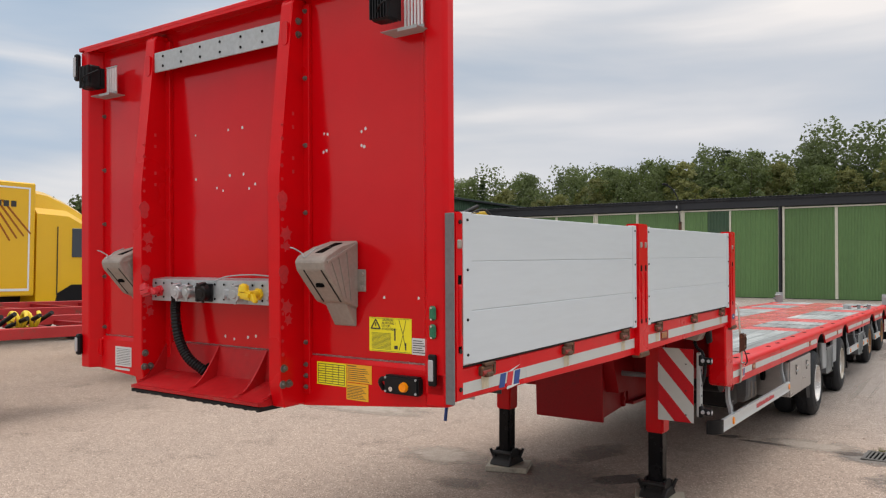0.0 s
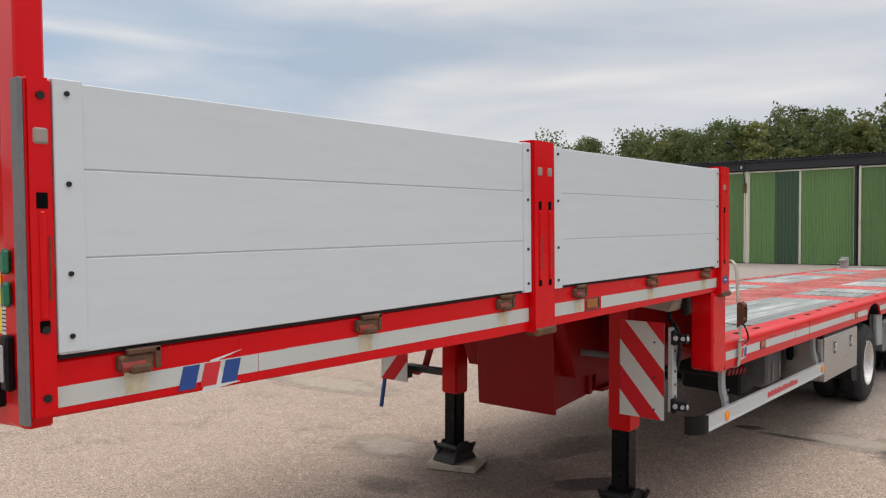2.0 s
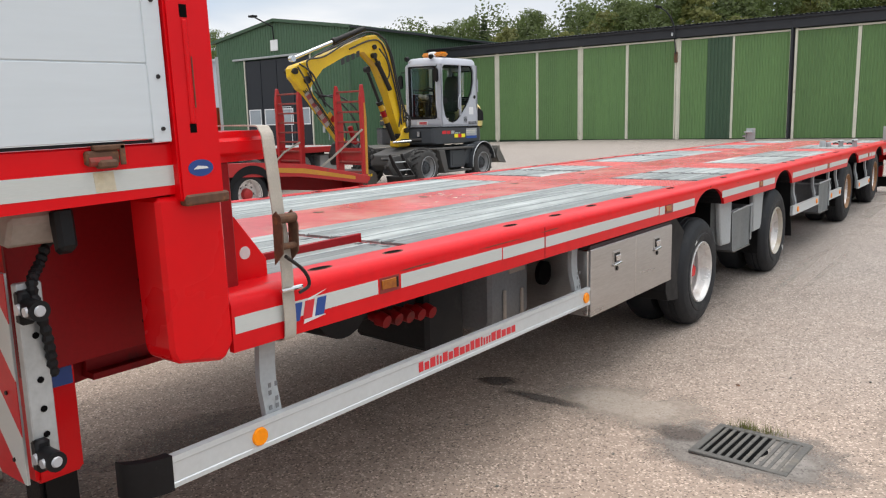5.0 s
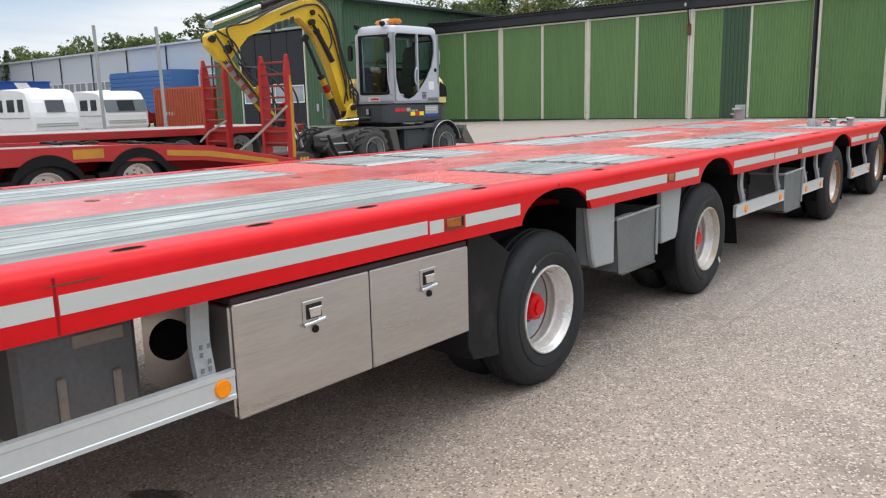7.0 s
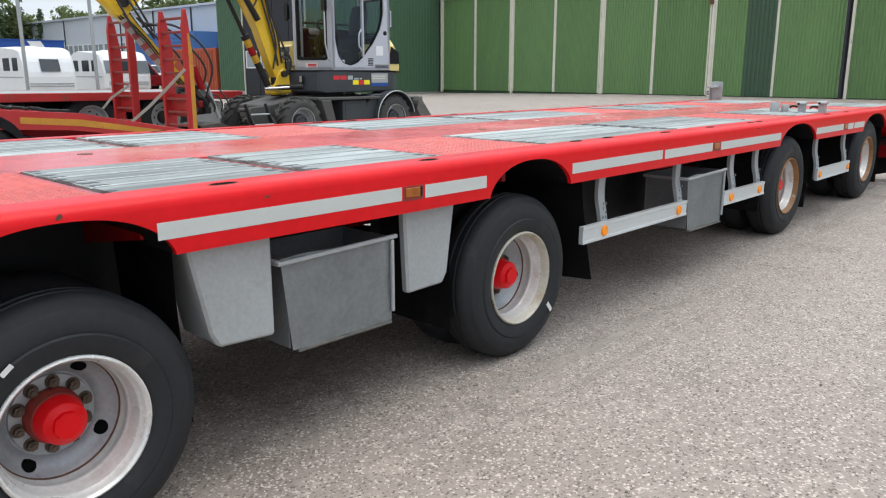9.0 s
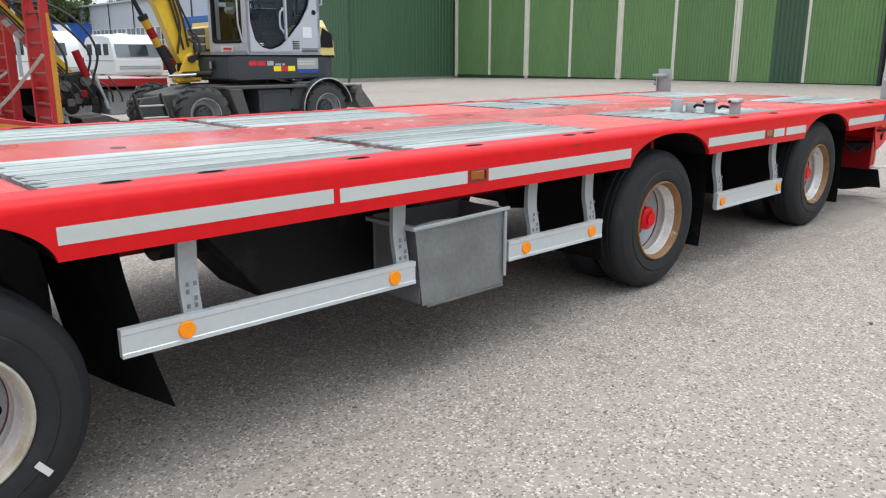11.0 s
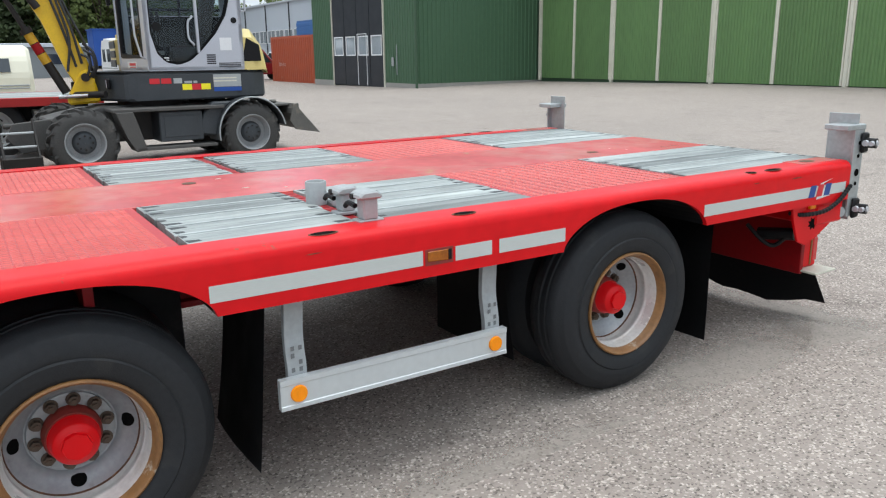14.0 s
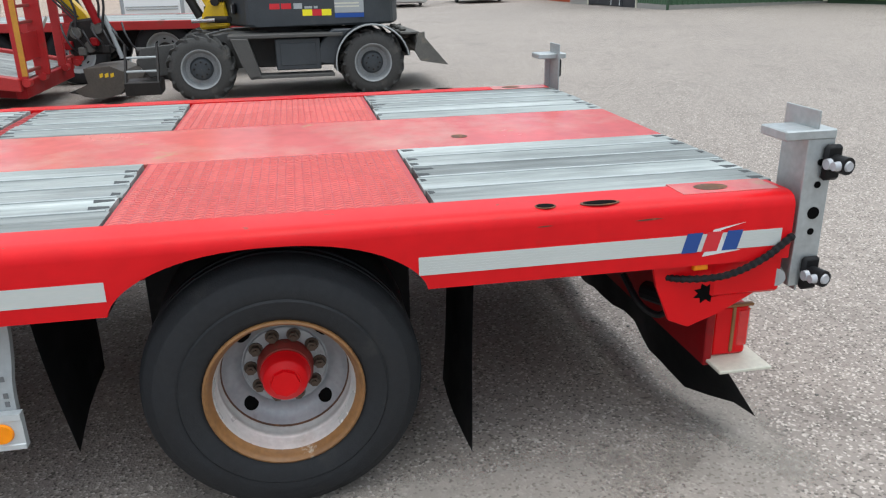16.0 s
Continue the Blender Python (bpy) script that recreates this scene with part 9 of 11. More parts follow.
for sx in (1, -1):
    x0, x1 = (0.42, 0.86) if sx > 0 else (-0.86, -0.42)
    bm = bmesh.new()
    box(bm, x0, x1, -0.16, 0.42, 0.36, 0.76, 0.012)
    tb_ = ch("tool_locker", bm, EXC_DARK, "dark grey side tool locker")
    bm = bmesh.new()
    xo = x1 if sx > 0 else x0
    box(bm, xo - 0.004, xo + 0.008, -0.10, 0.36, 0.42, 0.70, 0.004)
    ch("door", bm, EXC_DARK, "", parent=tb_)
    bm = bmesh.new()
    a, b = (0.62, 0.95) if sx > 0 else (-0.95, -0.62)
    box(bm, a, b, -0.50, 0.58, 0.27, 0.31, 0.006)
    ch("step_board", bm, SHELF_STEEL, "worn steel step board")
    bm = bmesh.new()
    prism(bm, [(-0.72, 0.78), (-0.50, 0.78), (-0.36, 0.28), (-0.50, 0.26), (-0.60, 0.45)], "x", a, b, 0.008)
    ch("step_bracket", bm, SHELF_STEEL)
    # fender over the blade-side wheel
    bm = bmesh.new()
    a, b = (0.50, 0.955) if sx > 0 else (-0.955, -0.50)
    outer = [(1.10 + 0.50 * math.cos(radians(k)), 0.42 + 0.50 * math.sin(radians(k))) for k in range(10, 191, 10)]
    inner_ = [(1.10 + 0.48 * math.cos(radians(k)), 0.42 + 0.48 * math.sin(radians(k))) for k in range(190, 9, -10)]
    prism(bm, outer + inner_, "x", a, b)
    fd = ch("fender", bm, EXC_DARK, "dark curved wheel fender")
    bm = bmesh.new()
    xo = 0.958 if sx > 0 else -0.958
    tube(bm, [(xo, 1.10 + 0.49 * math.cos(radians(k)), 0.42 + 0.49 * math.sin(radians(k))) for k in range(10, 191, 10)], 0.011, 6)
    ch("fender_edge", bm, GALV, "pale metal edging", parent=fd)
    bm = bmesh.new()
    prism(bm, [(0.30, 0.44), (0.60, 0.40), (0.66, 0.72), (0.86, 0.86), (0.60, 0.86), (0.46, 0.74)], "x", a, b - 0.1 if sx > 0 else b, 0.02)
    ch("fender_skirt", bm, EXC_DARK, "", parent=fd)
# dozer blade on its arms
bm = bmesh.new()
out = []
for k in range(7):
    u = k / 6
    out.append((1.80 - 0.10 * math.sin(math.pi * u * 0.9) + 0.30 * (1 - u) ** 2.2, 0.36 + 0.42 * u))
prism(bm, out + [(y_ - 0.03, z_ + 0.012) for y_, z_ in out[::-1]], "x", -0.95, 0.95)
blade = ch("dozer_blade", bm, MUD_STEEL, "muddy curved dozer blade")
for sx in (1, -1):
    bm = bmesh.new()
    prism(bm, [(1.72, 0.78), (1.80, 0.80), (1.80, 0.72), (2.06, 0.42), (2.12, 0.355), (1.74, 0.42), (1.66, 0.55)], "x", sx * 0.95 - 0.015, sx * 0.95 + 0.015, 0.003)
    ch("end_plate", bm, MUD_STEEL, "", parent=blade)
    bm = bmesh.new()
    prism(bm, [(1.35, 0.60), (1.70, 0.62), (1.70, 0.44), (1.35, 0.44)], "x", sx * 0.33 - 0.06, sx * 0.33 + 0.06, 0.01)
    prism(bm, [(1.42, 0.66), (1.72, 0.78), (1.72, 0.70), (1.42, 0.58)], "x", sx * 0.33 - 0.04, sx * 0.33 + 0.04, 0.01)
    ch("blade_arm", bm, MUD_STEEL)
bm = bmesh.new()
box(bm, -0.7, 0.8, 1.50, 1.74, 0.76, 0.79, 0.005)
for x in (-0.3, 0.1, 0.5):
    box(bm, x, x + 0.1, 1.52, 1.62, 0.79, 0.84, 0.02)
ch("blade_shelf", bm, MUD_STEEL)
# boarding step and tie rods at the bucket end
bm = bmesh.new()
prism(bm, [(0.52, 0.30), (0.98, 0.30), (0.95, 0.13), (0.56, 0.13)], "y", -2.06, -1.62, 0.012)
step = ch("boarding_step", bm, STEEL_DARK, "muddy steel boarding step with worn bright rungs")
for y in (-2.05, -1.66):
    bm = bmesh.new()
    prism(bm, [(0.97, 0.29), (0.88, 0.29), (0.70, 0.50), (0.60, 0.74), (0.66, 0.75), (0.78, 0.55)], "y", y, y + 0.025, 0.004)
    ch("side_plate", bm, STEEL_DARK, "", parent=step)
for x, z in ((0.84, 0.42), (0.72, 0.58)):
    bm = bmesh.new()
    box(bm, x - 0.035, x + 0.035, -2.03, -1.655, z - 0.012, z + 0.012, 0.006)
    ch("rung", bm, GALV_DULL, "worn bright steel rung", parent=step)
for x, z in ((0.30, 0.62), (0.42, 0.46)):
    bm = bmesh.new()
    cyl(bm, (x, -1.95, z + 0.02), (x, -1.42, z), 0.035, seg=12)
    ch("tie_rod", bm, SHELF_STEEL, "", True)
bm = bmesh.new()
prism(bm, [(-1.95, 0.50), (-1.86, 0.68), (-1.42, 0.72), (-1.42, 0.34), (-1.80, 0.30)], "x", 0.46, 0.52, 0.01)
ch("guard_plate", bm, SHELF_STEEL, "dusty steel guard plate")
bm = bmesh.new()
cyl(bm, (0, 0, 0.82), (0, 0, 0.90), 0.48, seg=32)
ch("slew_ring", bm, STEEL_DARK, smooth=True)


def hs(name, bm, material, label="", smooth=False, parent=None):
    return part(name, bm, material, parent or exc, label, HS if parent is None else None, smooth)


# revolving platform with its dark skirt
bm = bmesh.new()
outl = [(-0.35, -1.0), (0.30, -1.0), (0.88, -0.62), (0.90, -0.5), (0.90, 0.80), (0.84, 1.08), (0.70, 1.28), (0.3, 1.36), (-0.3, 1.36), (-0.70, 1.28), (-0.86, 1.05), (-0.90, 0.8), (-0.90, -0.5), (-0.85, -0.7)]
prism(bm, outl, "z", 0.90, 1.27, 0.03)
plat = hs("platform", bm, EXC_DARK, "dark grey revolving platform skirt")
bm = bmesh.new()
prism(bm, [(x * 1.004, y * 1.004) for x, y in outl], "z", 1.268, 1.285)
hs("deck_line", bm, BLACK, "", parent=plat)


def side_bar(y0, y1, z0, z1, material, label):
    bm = bmesh.new()
    box(bm, 0.9005, 0.9035, y0, y1, z0, z1)
    hs("marking", bm, material, label, parent=plat)


for k, (a, b) in enumerate(((-0.32, -0.19), (-0.17, -0.04))):
    side_bar(a, b, 1.12, 1.19, LOGO_RED, "red plain mark")
for a, b in ((-0.01, 0.10), (0.13, 0.23), (0.25, 0.30)):
    side_bar(a, b, 1.12, 1.19 if b < 0.18 else 1.15, GALV, "grey plain mark")
for k, mtl in enumerate((YELLOW_LABEL, LOGO_RED, YELLOW_LABEL)):
    side_bar(0.10 + 0.125 * k, 0.225 + 0.125 * k, 1.03, 1.11, mtl, "striped warning tape")
side_bar(0.52, 0.90, 1.06, 1.23, GALV_DULL, "grey label with plain bars")
side_bar(0.52, 0.90, 1.00, 1.055, TARP_BLUE, "blue label strip")
bm = bmesh.new()
for z in (1.13, 1.17):
    box(bm, 0.9036, 0.9042, 0.52, 0.84, z, z + 0.018)
hs("label_bars", bm, CREAM, "", parent=plat)
bm = bmesh.new()
box(bm, 0.60, 0.70, -0.835, -0.79, 1.06, 1.20, 0.015)
hl = hs("headlight", bm, BLACK, "square headlight", parent=plat)
hl.matrix_basis = pose(0, 0, 0)
bm = bmesh.new()
box(bm, 0.615, 0.685, -0.845, -0.835, 1.075, 1.185, 0.01)
hs("headlight_lens", bm, LENS, "", parent=plat)
bm = bmesh.new()
box(bm, 0.28, 0.48, -1.0, -0.96, 1.14, 1.20, 0.004)
hs("yellow_plate", bm, YELLOW, "", parent=plat)
# engine hood behind and beside the cab
bm = bmesh.new()
secs = []
for y_, h_, w_ in ((0.55, 1.60, 0.72), (0.85, 1.86, 0.86), (1.10, 1.84, 0.86), (1.27, 1.62, 0.78), (1.34, 1.35, 0.70)):
    secs.append([(-w_, y_, 1.28), (-w_, y_, h_ - 0.12), (-w_ + 0.12, y_, h_), (w_ - 0.12, y_, h_), (w_, y_, h_ - 0.12), (w_, y_, 1.28)])
loft(bm, secs)
hood = hs("engine_hood", bm, HOOD_CREAM, "rounded pale yellow engine hood", smooth=True)
bm = bmesh.new()
prism(bm, [(0.95, 1.40), (1.22, 1.40), (1.20, 1.62), (1.02, 1.72)], "x", 0.845, 0.872, 0.01)
hs("vent", bm, BLACK, "dark side vent", parent=hood)
bm = bmesh.new()
box(bm, -0.88, 0.02, -0.62, 0.75, 1.285, 1.80, 0.09, 3)
sh = hs("side_hood", bm, HOOD_CREAM, "rounded pale yellow side hood", smooth=True)
for k in range(3):
    bm = bmesh.new()
    box(bm, -0.80, -0.04, -0.632, -0.615, 1.34 + 0.13 * k, 1.44 + 0.13 * k, 0.006)
    hs("grille", bm, EXC_DARK, "", parent=sh)

# cab: a bevelled shell with real openings, glass and a seat
CX0, CX1, CY0, CY1, CZ0, CZ1 = 0.05, 0.885, -0.315, 0.97, 1.287, 2.82
NOSE = 0.27       # the far front corner stands this far ahead of the near one


def nose(bm):
    """Slant what stands at the front."""
    for v in bm.verts:
        if v.co.y < CY0 + 0.3:
            v.co.y -= NOSE * (CX1 - v.co.x) / (CX1 - CX0)


cabin = hs("cab_floor", bmesh.new(), CAB_GREY, "silver operator's cab with large dark-framed glazing")
b2 = bmesh.new()
box(b2, CX0, CX1, CY0, CY1, CZ0, CZ0 + 0.06, 0.01)
nose(b2)
b2.to_mesh(cabin.data)
b2.free()


def cb(name, bm, material, label="", smooth=False):
    return hs(name, bm, material, label, smooth, parent=cabin)


bm = bmesh.new()
secs = []
for z_, i_ in ((CZ1 - 0.15, 0.0), (CZ1 - 0.06, 0.012), (CZ1 - 0.01, 0.05), (CZ1 + 0.012, 0.16)):
    r = 0.12
    ring = []
    for cx, cy, a0 in ((CX1 - i_ - r, CY1 - i_ - r, 0), (CX0 + i_ + r, CY1 - i_ - r, 90), (CX0 + i_ + r, CY0 + i_ + r, 180), (CX1 - i_ - r, CY0 + i_ + r, 270)):
        for k in range(5):
            a = radians(a0 + 22.5 * k)
            ring.append((cx + r * math.cos(a), cy + r * math.sin(a), z_))
    secs.append(ring)
loft(bm, secs)
nose(bm)
cb("roof", bm, CAB_GREY, "", True)
# near side: door with curved lower glass line, rear pillar
door_open = [((y + 0.46) * 1.055 - 0.25, z) for y, z in [(-0.46, 2.62), (-0.46, 1.78), (-0.40, 1.52), (-0.30, 1.40), (-0.14, 1.36), (0.02, 1.42), (0.16, 1.55), (0.36, 1.78), (0.50, 2.02), (0.57, 2.28), (0.57, 2.55), (0.50, 2.66), (-0.40, 2.66)]]
shell = [(CY0, CZ0), (CY1, CZ0), (CY1, CZ1 - 0.14), (CY0, CZ1 - 0.14)]


def ringed_plate(bm, hole, edge, x0, x1):
    """A flat plate between an outer rectangle and a hole of n points: each hole point is joined to the nearest place on the edge."""
    (ya, za), (yb, _), (_, zb) = edge[0], edge[1], edge[2]
    cy = sum(p[0] for p in hole) / len(hole)
    cz = sum(p[1] for p in hole) / len(hole)
    n = 72
    inner, outer = [], []
    for k in range(n):
        a = 2 * math.pi * k / n
        dy, dz = math.cos(a), math.sin(a)
        t = min(((yb - cy) / dy if dy > 1e-6 else (ya - cy) / dy if dy < -1e-6 else 1e9), ((zb - cz) / dz if dz > 1e-6 else (za - cz) / dz if dz < -1e-6 else 1e9))
        outer.append((cy + dy * t, cz + dz * t))
        best = 0.05
        m_ = len(hole)
        for i in range(m_):
            (py, pz), (qy, qz) = hole[i], hole[(i + 1) % m_]
            ey, ez = qy - py, qz - pz
            den = dy * ez - dz * ey
            if abs(den) > 1e-9:
                t_ = ((py - cy) * ez - (pz - cz) * ey) / den
                s_ = ((py - cy) * dz - (pz - cz) * dy) / den
                if t_ > 0 and -1e-6 <= s_ <= 1 + 1e-6:
                    best = max(best, t_)
        inner.append((cy + dy * best, cz + dz * best))
    rows = [[bm.verts.new((x, y, z)) for y, z in ring] for x, ring in ((x1, outer), (x1, inner), (x0, inner), (x0, outer))]
    for u, v in zip(rows, rows[1:] + rows[:1]):
        for k in range(n):
            j = (k + 1) % n
            bm.faces.new((u[k], u[j], v[j], v[k]))


bm = bmesh.new()
ringed_plate(bm, door_open, shell, CX1 - 0.05, CX1)
cb("near_side", bm, CAB_GREY, "silver side with a large curved opening")
bm = bmesh.new()
small = [(y * 0.93 + 0.004, z * 0.955 + 0.092) for y, z in door_open]
r0 = [bm.verts.new((CX1 - 0.03, y, z)) for y, z in door_open]
r1_ = [bm.verts.new((CX1 - 0.03, y, z)) for y, z in small]
for k in range(len(r0)):
    j = (k + 1) % len(r0)
    bm.faces.new((r0[k], r0[j], r1_[j], r1_[k]))
bmesh.ops.solidify(bm, geom=bm.faces[:], thickness=0.02)
cb("window_seal", bm, BLACK, "black window seal")
bm = bmesh.new()
prism(bm, door_open, "x", CX1 - 0.045, CX1 - 0.04)
cb("door_glass", bm, GLASS)
bm = bmesh.new()
box(bm, CX1 - 0.055, CX1 + 0.006, 0.345, 0.38, 1.52, 2.66, 0.004)
cb("door_edge", bm, CAB_GREY)
bm = bmesh.new()
tube(bm, curve_points([(CX1, 0.30, 1.62), (CX1 + 0.045, 0.29, 1.64), (CX1 + 0.045, 0.235, 1.72), (CX1 + 0.045, 0.24, 1.92), (CX1 + 0.045, 0.29, 1.98), (CX1, 0.30, 2.0)], 4), 0.014, 8)
cb("door_handle", bm, CAB_GREY)
bm = bmesh.new()
tube(bm, [(CX1 - 0.06, -0.335, 1.45), (CX1 - 0.02, -0.385, 1.48), (CX1 - 0.03, -0.44, 1.75), (CX1 - 0.03, -0.44, 2.35), (CX1 - 0.06, -0.355, 2.42)], 0.013, 8)
cb("grab_rail", bm, CAB_GREY)
bm = bmesh.new()
tube(bm, [(CX1 - 0.05, CY1, 2.36), (CX1 - 0.05, CY1 + 0.07, 2.35), (CX1 - 0.05, CY1 + 0.07, 2.08), (CX1 - 0.05, CY1, 2.07)], 0.015, 8)
cb("rear_handle", bm, CAB_GREY)
for yy, zz, rr in ((-0.16, 1.86, 0.06), (0.86, 1.95, 0.04)):
    bm = bmesh.new()
    cyl(bm, (CX1 - 0.002, yy, zz), (CX1 + 0.006, yy, zz), rr, seg=20)
    cb("round_cap", bm, BLACK, "", True)
bm = bmesh.new()
box(bm, CX1, CX1 + 0.004, 0.65, 0.81, 1.55, 1.72, 0.0)
cb("filler_flap", bm, WHITE, "white square flap")
for k in range(5):
    bm = bmesh.new()
    box(bm, CX1, CX1 + 0.004, 0.46, 0.58, 1.37 + 0.028 * k, 1.385 + 0.028 * k)
    cb("vent_slot", bm, BLACK)
bm = bmesh.new()
for z in (1.33, 1.35, 1.372):
    box(bm, CX1, CX1 + 0.004, 0.62, 0.92, z, z + 0.012)
cb("printed_bars", bm, INK, "plain dark printed bars")
bm = bmesh.new()
for z in (1.42, 1.45):
    box(bm, CX1 - 0.038, CX1 - 0.036, -0.27, -0.03, z, z + 0.015)
cb("glass_bars", bm, WHITE_LABEL)
# front, back and far side frames with glass
for nm, yv, hole in (("front", CY0, [(CX0 + 0.07, CZ1 - 0.18), (CX0 + 0.07, CZ0 + 0.20), (CX1 - 0.10, CZ0 + 0.17), (CX1 - 0.10, CZ1 - 0.18)]), ("back", CY1, [(CX0 + 0.10, CZ1 - 0.25), (CX0 + 0.10, CZ0 + 0.65), (CX1 - 0.10, CZ0 + 0.65), (CX1 - 0.10, CZ1 - 0.25)])):
    bm = bmesh.new()
    t0, t1 = (yv, yv + 0.05) if nm == "front" else (yv - 0.05, yv)
    ringed_plate(bm, [(x, z) for x, z in hole], [(CX0, CZ0), (CX1, CZ0), (CX1, CZ1 - 0.14)], t0, t1)
    for v in bm.verts:
        v.co = Vector((v.co.y, v.co.x, v.co.z))
    nose(bm)
    cb(nm + "_frame", bm, CAB_GREY)
    bm = bmesh.new()
    ringed_plate(bm, [(x + (0.03 if x < 0.3 else -0.03), z + (0.03 if z < 2 else -0.03)) for x, z in hole], [(min(p[0] for p in hole), min(p[1] for p in hole)), (max(p[0] for p in hole), 0), (0, max(p[1] for p in hole))], t0 - 0.004, t1 + 0.004)
    for v in bm.verts:
        v.co = Vector((v.co.y, v.co.x, v.co.z))
    nose(bm)
    cb("window_seal", bm, BLACK)
    bm = bmesh.new()
    prism(bm, hole, "y", (t0 + t1) / 2 - 0.003, (t0 + t1) / 2 + 0.003)
    nose(bm)
    cb(nm + "_glass", bm, GLASS)
bm = bmesh.new()
far_hole = [(CY0 - 0.12, CZ1 - 0.2), (CY0 - 0.1, CZ0 + 0.75), (CY1 - 0.12, CZ0 + 0.75), (CY1 - 0.12, CZ1 - 0.2)]
ringed_plate(bm, far_hole, [(CY0 - NOSE, CZ0), (CY1, CZ0), (CY1, CZ1 - 0.14)], CX0, CX0 + 0.05)
cb("far_side", bm, CAB_GREY)
bm = bmesh.new()
prism(bm, far_hole, "x", CX0 + 0.02, CX0 + 0.026)
cb("side_glass", bm, GLASS)
bm = bmesh.new()
box(bm, 0.30, 0.56, CY0 - 0.003, CY0, 1.325, 1.415)
nose(bm)
cb("front_label", bm, WHITE_LABEL, "white label with plain red bars")
bm = bmesh.new()
box(bm, 0.36, 0.54, CY0 - 0.005, CY0 - 0.003, 1.36, 1.395)
box(bm, 0.36, 0.54, CY0 - 0.005, CY0 - 0.003, 1.335, 1.345)
nose(bm)
cb("label_bars", bm, LOGO_RED)
# inside the cab
bm = bmesh.new()
box(bm, CX0 + 0.052, CX0 + 0.075, CY0 - 0.1, CY1 - 0.06, CZ0 + 0.06, CZ0 + 0.74, 0.0)
box(bm, CX0 + 0.08, CX1 - 0.06, CY1 - 0.075, CY1 - 0.055, CZ0 + 0.06, CZ0 + 0.64)
box(bm, CX0 + 0.06, CX1 - 0.06, CY0 + 0.06, CY1 - 0.08, CZ0 + 0.062, CZ0 + 0.075)
box(bm, CX0 + 0.08, CX1 - 0.08, CY0 + 0.1, CY1 - 0.08, CZ1 - 0.165, CZ1 - 0.155)
cb("cab_lining", bm, CAB_LINING, "dark lining inside the cab")
for y0, y1, z0, z1, x0 in ((-0.20, 0.05, 1.66, 1.70, 0.10), (0.10, 0.30, 1.74, 1.765, 0.12), (-0.10, 0.02, 1.50, 1.56, 0.10), (0.16, 0.34, 1.52, 1.58, 0.09)):
    bm = bmesh.new()
    box(bm, x0, x0 + 0.05, y0, y1, z0, z1, 0.006)
    cb("switch_panel", bm, GALV_DULL, "small grey switch panel")
bm = bmesh.new()
box(bm, CX0 + 0.055, CX0 + 0.075, 0.26, 0.30, CZ0 + 0.70, CZ1 - 0.2, 0.004)
box(bm, CX0 + 0.055, CX0 + 0.075, CY0 - 0.1, CY1 - 0.12, 2.10, 2.14, 0.004)
cb("window_bar", bm, BLACK, "black bars of the far window")
bm = bmesh.new()
tube(bm, curve_points([(0.52, -0.38, 1.93), (0.44, -0.34, 1.97), (0.36, -0.38, 1.95), (0.26, -0.34, 1.99)], 6), 0.045, 8)
cb("rolled_cloth", bm, CHOCK, "brown rolled cloth on the dashboard", True)
bm = bmesh.new()
box(bm, 0.16, 0.62, -0.37, -0.26, 1.84, 1.90, 0.02, 2)
cyl(bm, (0.44, -0.32, 1.52), (0.40, -0.36, 1.86), 0.03, seg=10)
cb("dashboard", bm, STEEL_DARK, "dark dashboard", True)
for x, y in ((0.34, -0.16), (0.46, -0.17), (0.52, -0.14)):
    bm = bmesh.new()
    tube(bm, [(x, y, 1.52), (x + 0.01, y - 0.03, 1.80), (x + 0.015, y - 0.06, 1.90)], 0.012, 7)
    cyl(bm, (x + 0.015, y - 0.06, 1.89), (x + 0.017, y - 0.07, 1.95), 0.02, 0.016, 10)
    cb("travel_lever", bm, BLACK, "", True)
bm = bmesh.new()
box(bm, 0.22, 0.66, 0.02, 0.52, 1.60, 1.74, 0.05, 2)
prism(bm, [(0.46, 1.70), (0.58, 1.70), (0.70, 2.28), (0.66, 2.44), (0.56, 2.44), (0.54, 2.28)], "x", 0.24, 0.64, 0.04)
box(bm, 0.26, 0.62, 0.06, 0.48, 1.35, 1.60, 0.03)
cb("seat", bm, SEAT, "dark fabric operator's seat", True)
for x0 in (0.13, 0.66):
    bm = bmesh.new()
    box(bm, x0, x0 + 0.12, -0.15, 0.42, 1.62, 1.86, 0.03, 2)
    cyl(bm, (x0 + 0.06, -0.10, 1.86), (x0 + 0.06, -0.12, 2.06), 0.022, seg=10)
    cb("armrest_console", bm, BLACK, "black armrest console with joystick", True)
bm = bmesh.new()
cyl(bm, (0.38, -0.30, 1.35), (0.38, -0.16, 1.98), 0.045, seg=10)
tube(bm, [(0.38 + 0.19 * math.cos(a), -0.15 - 0.05 * math.sin(a), 2.0 + 0.17 * math.sin(a)) for a in [2 * math.pi * k / 20 for k in range(21)]], 0.016, 8)
cb("steering_wheel", bm, BLACK, "", True)
bm = bmesh.new()
box(bm, 0.10, 0.70, -0.34, -0.2, 1.35, 1.52, 0.04)
box(bm, 0.14, 0.80, 0.74, 0.89, 1.35, 1.9, 0.03)
cb("interior_trim", bm, SEAT)
# roof gear
bm = bmesh.new()
box(bm, 0.18, 0.82, -0.18, 0.05, CZ1 + 0.03, CZ1 + 0.13, 0.035, 2)
cb("beacon_bar", bm, BEACON, "amber beacon bar on the roof", True)
bm = bmesh.new()
box(bm, 0.40, 0.60, -0.19, 0.06, CZ1 + 0.02, CZ1 + 0.14, 0.02)
cb("beacon_center", bm, WHITE, "white middle of the beacon bar", True)
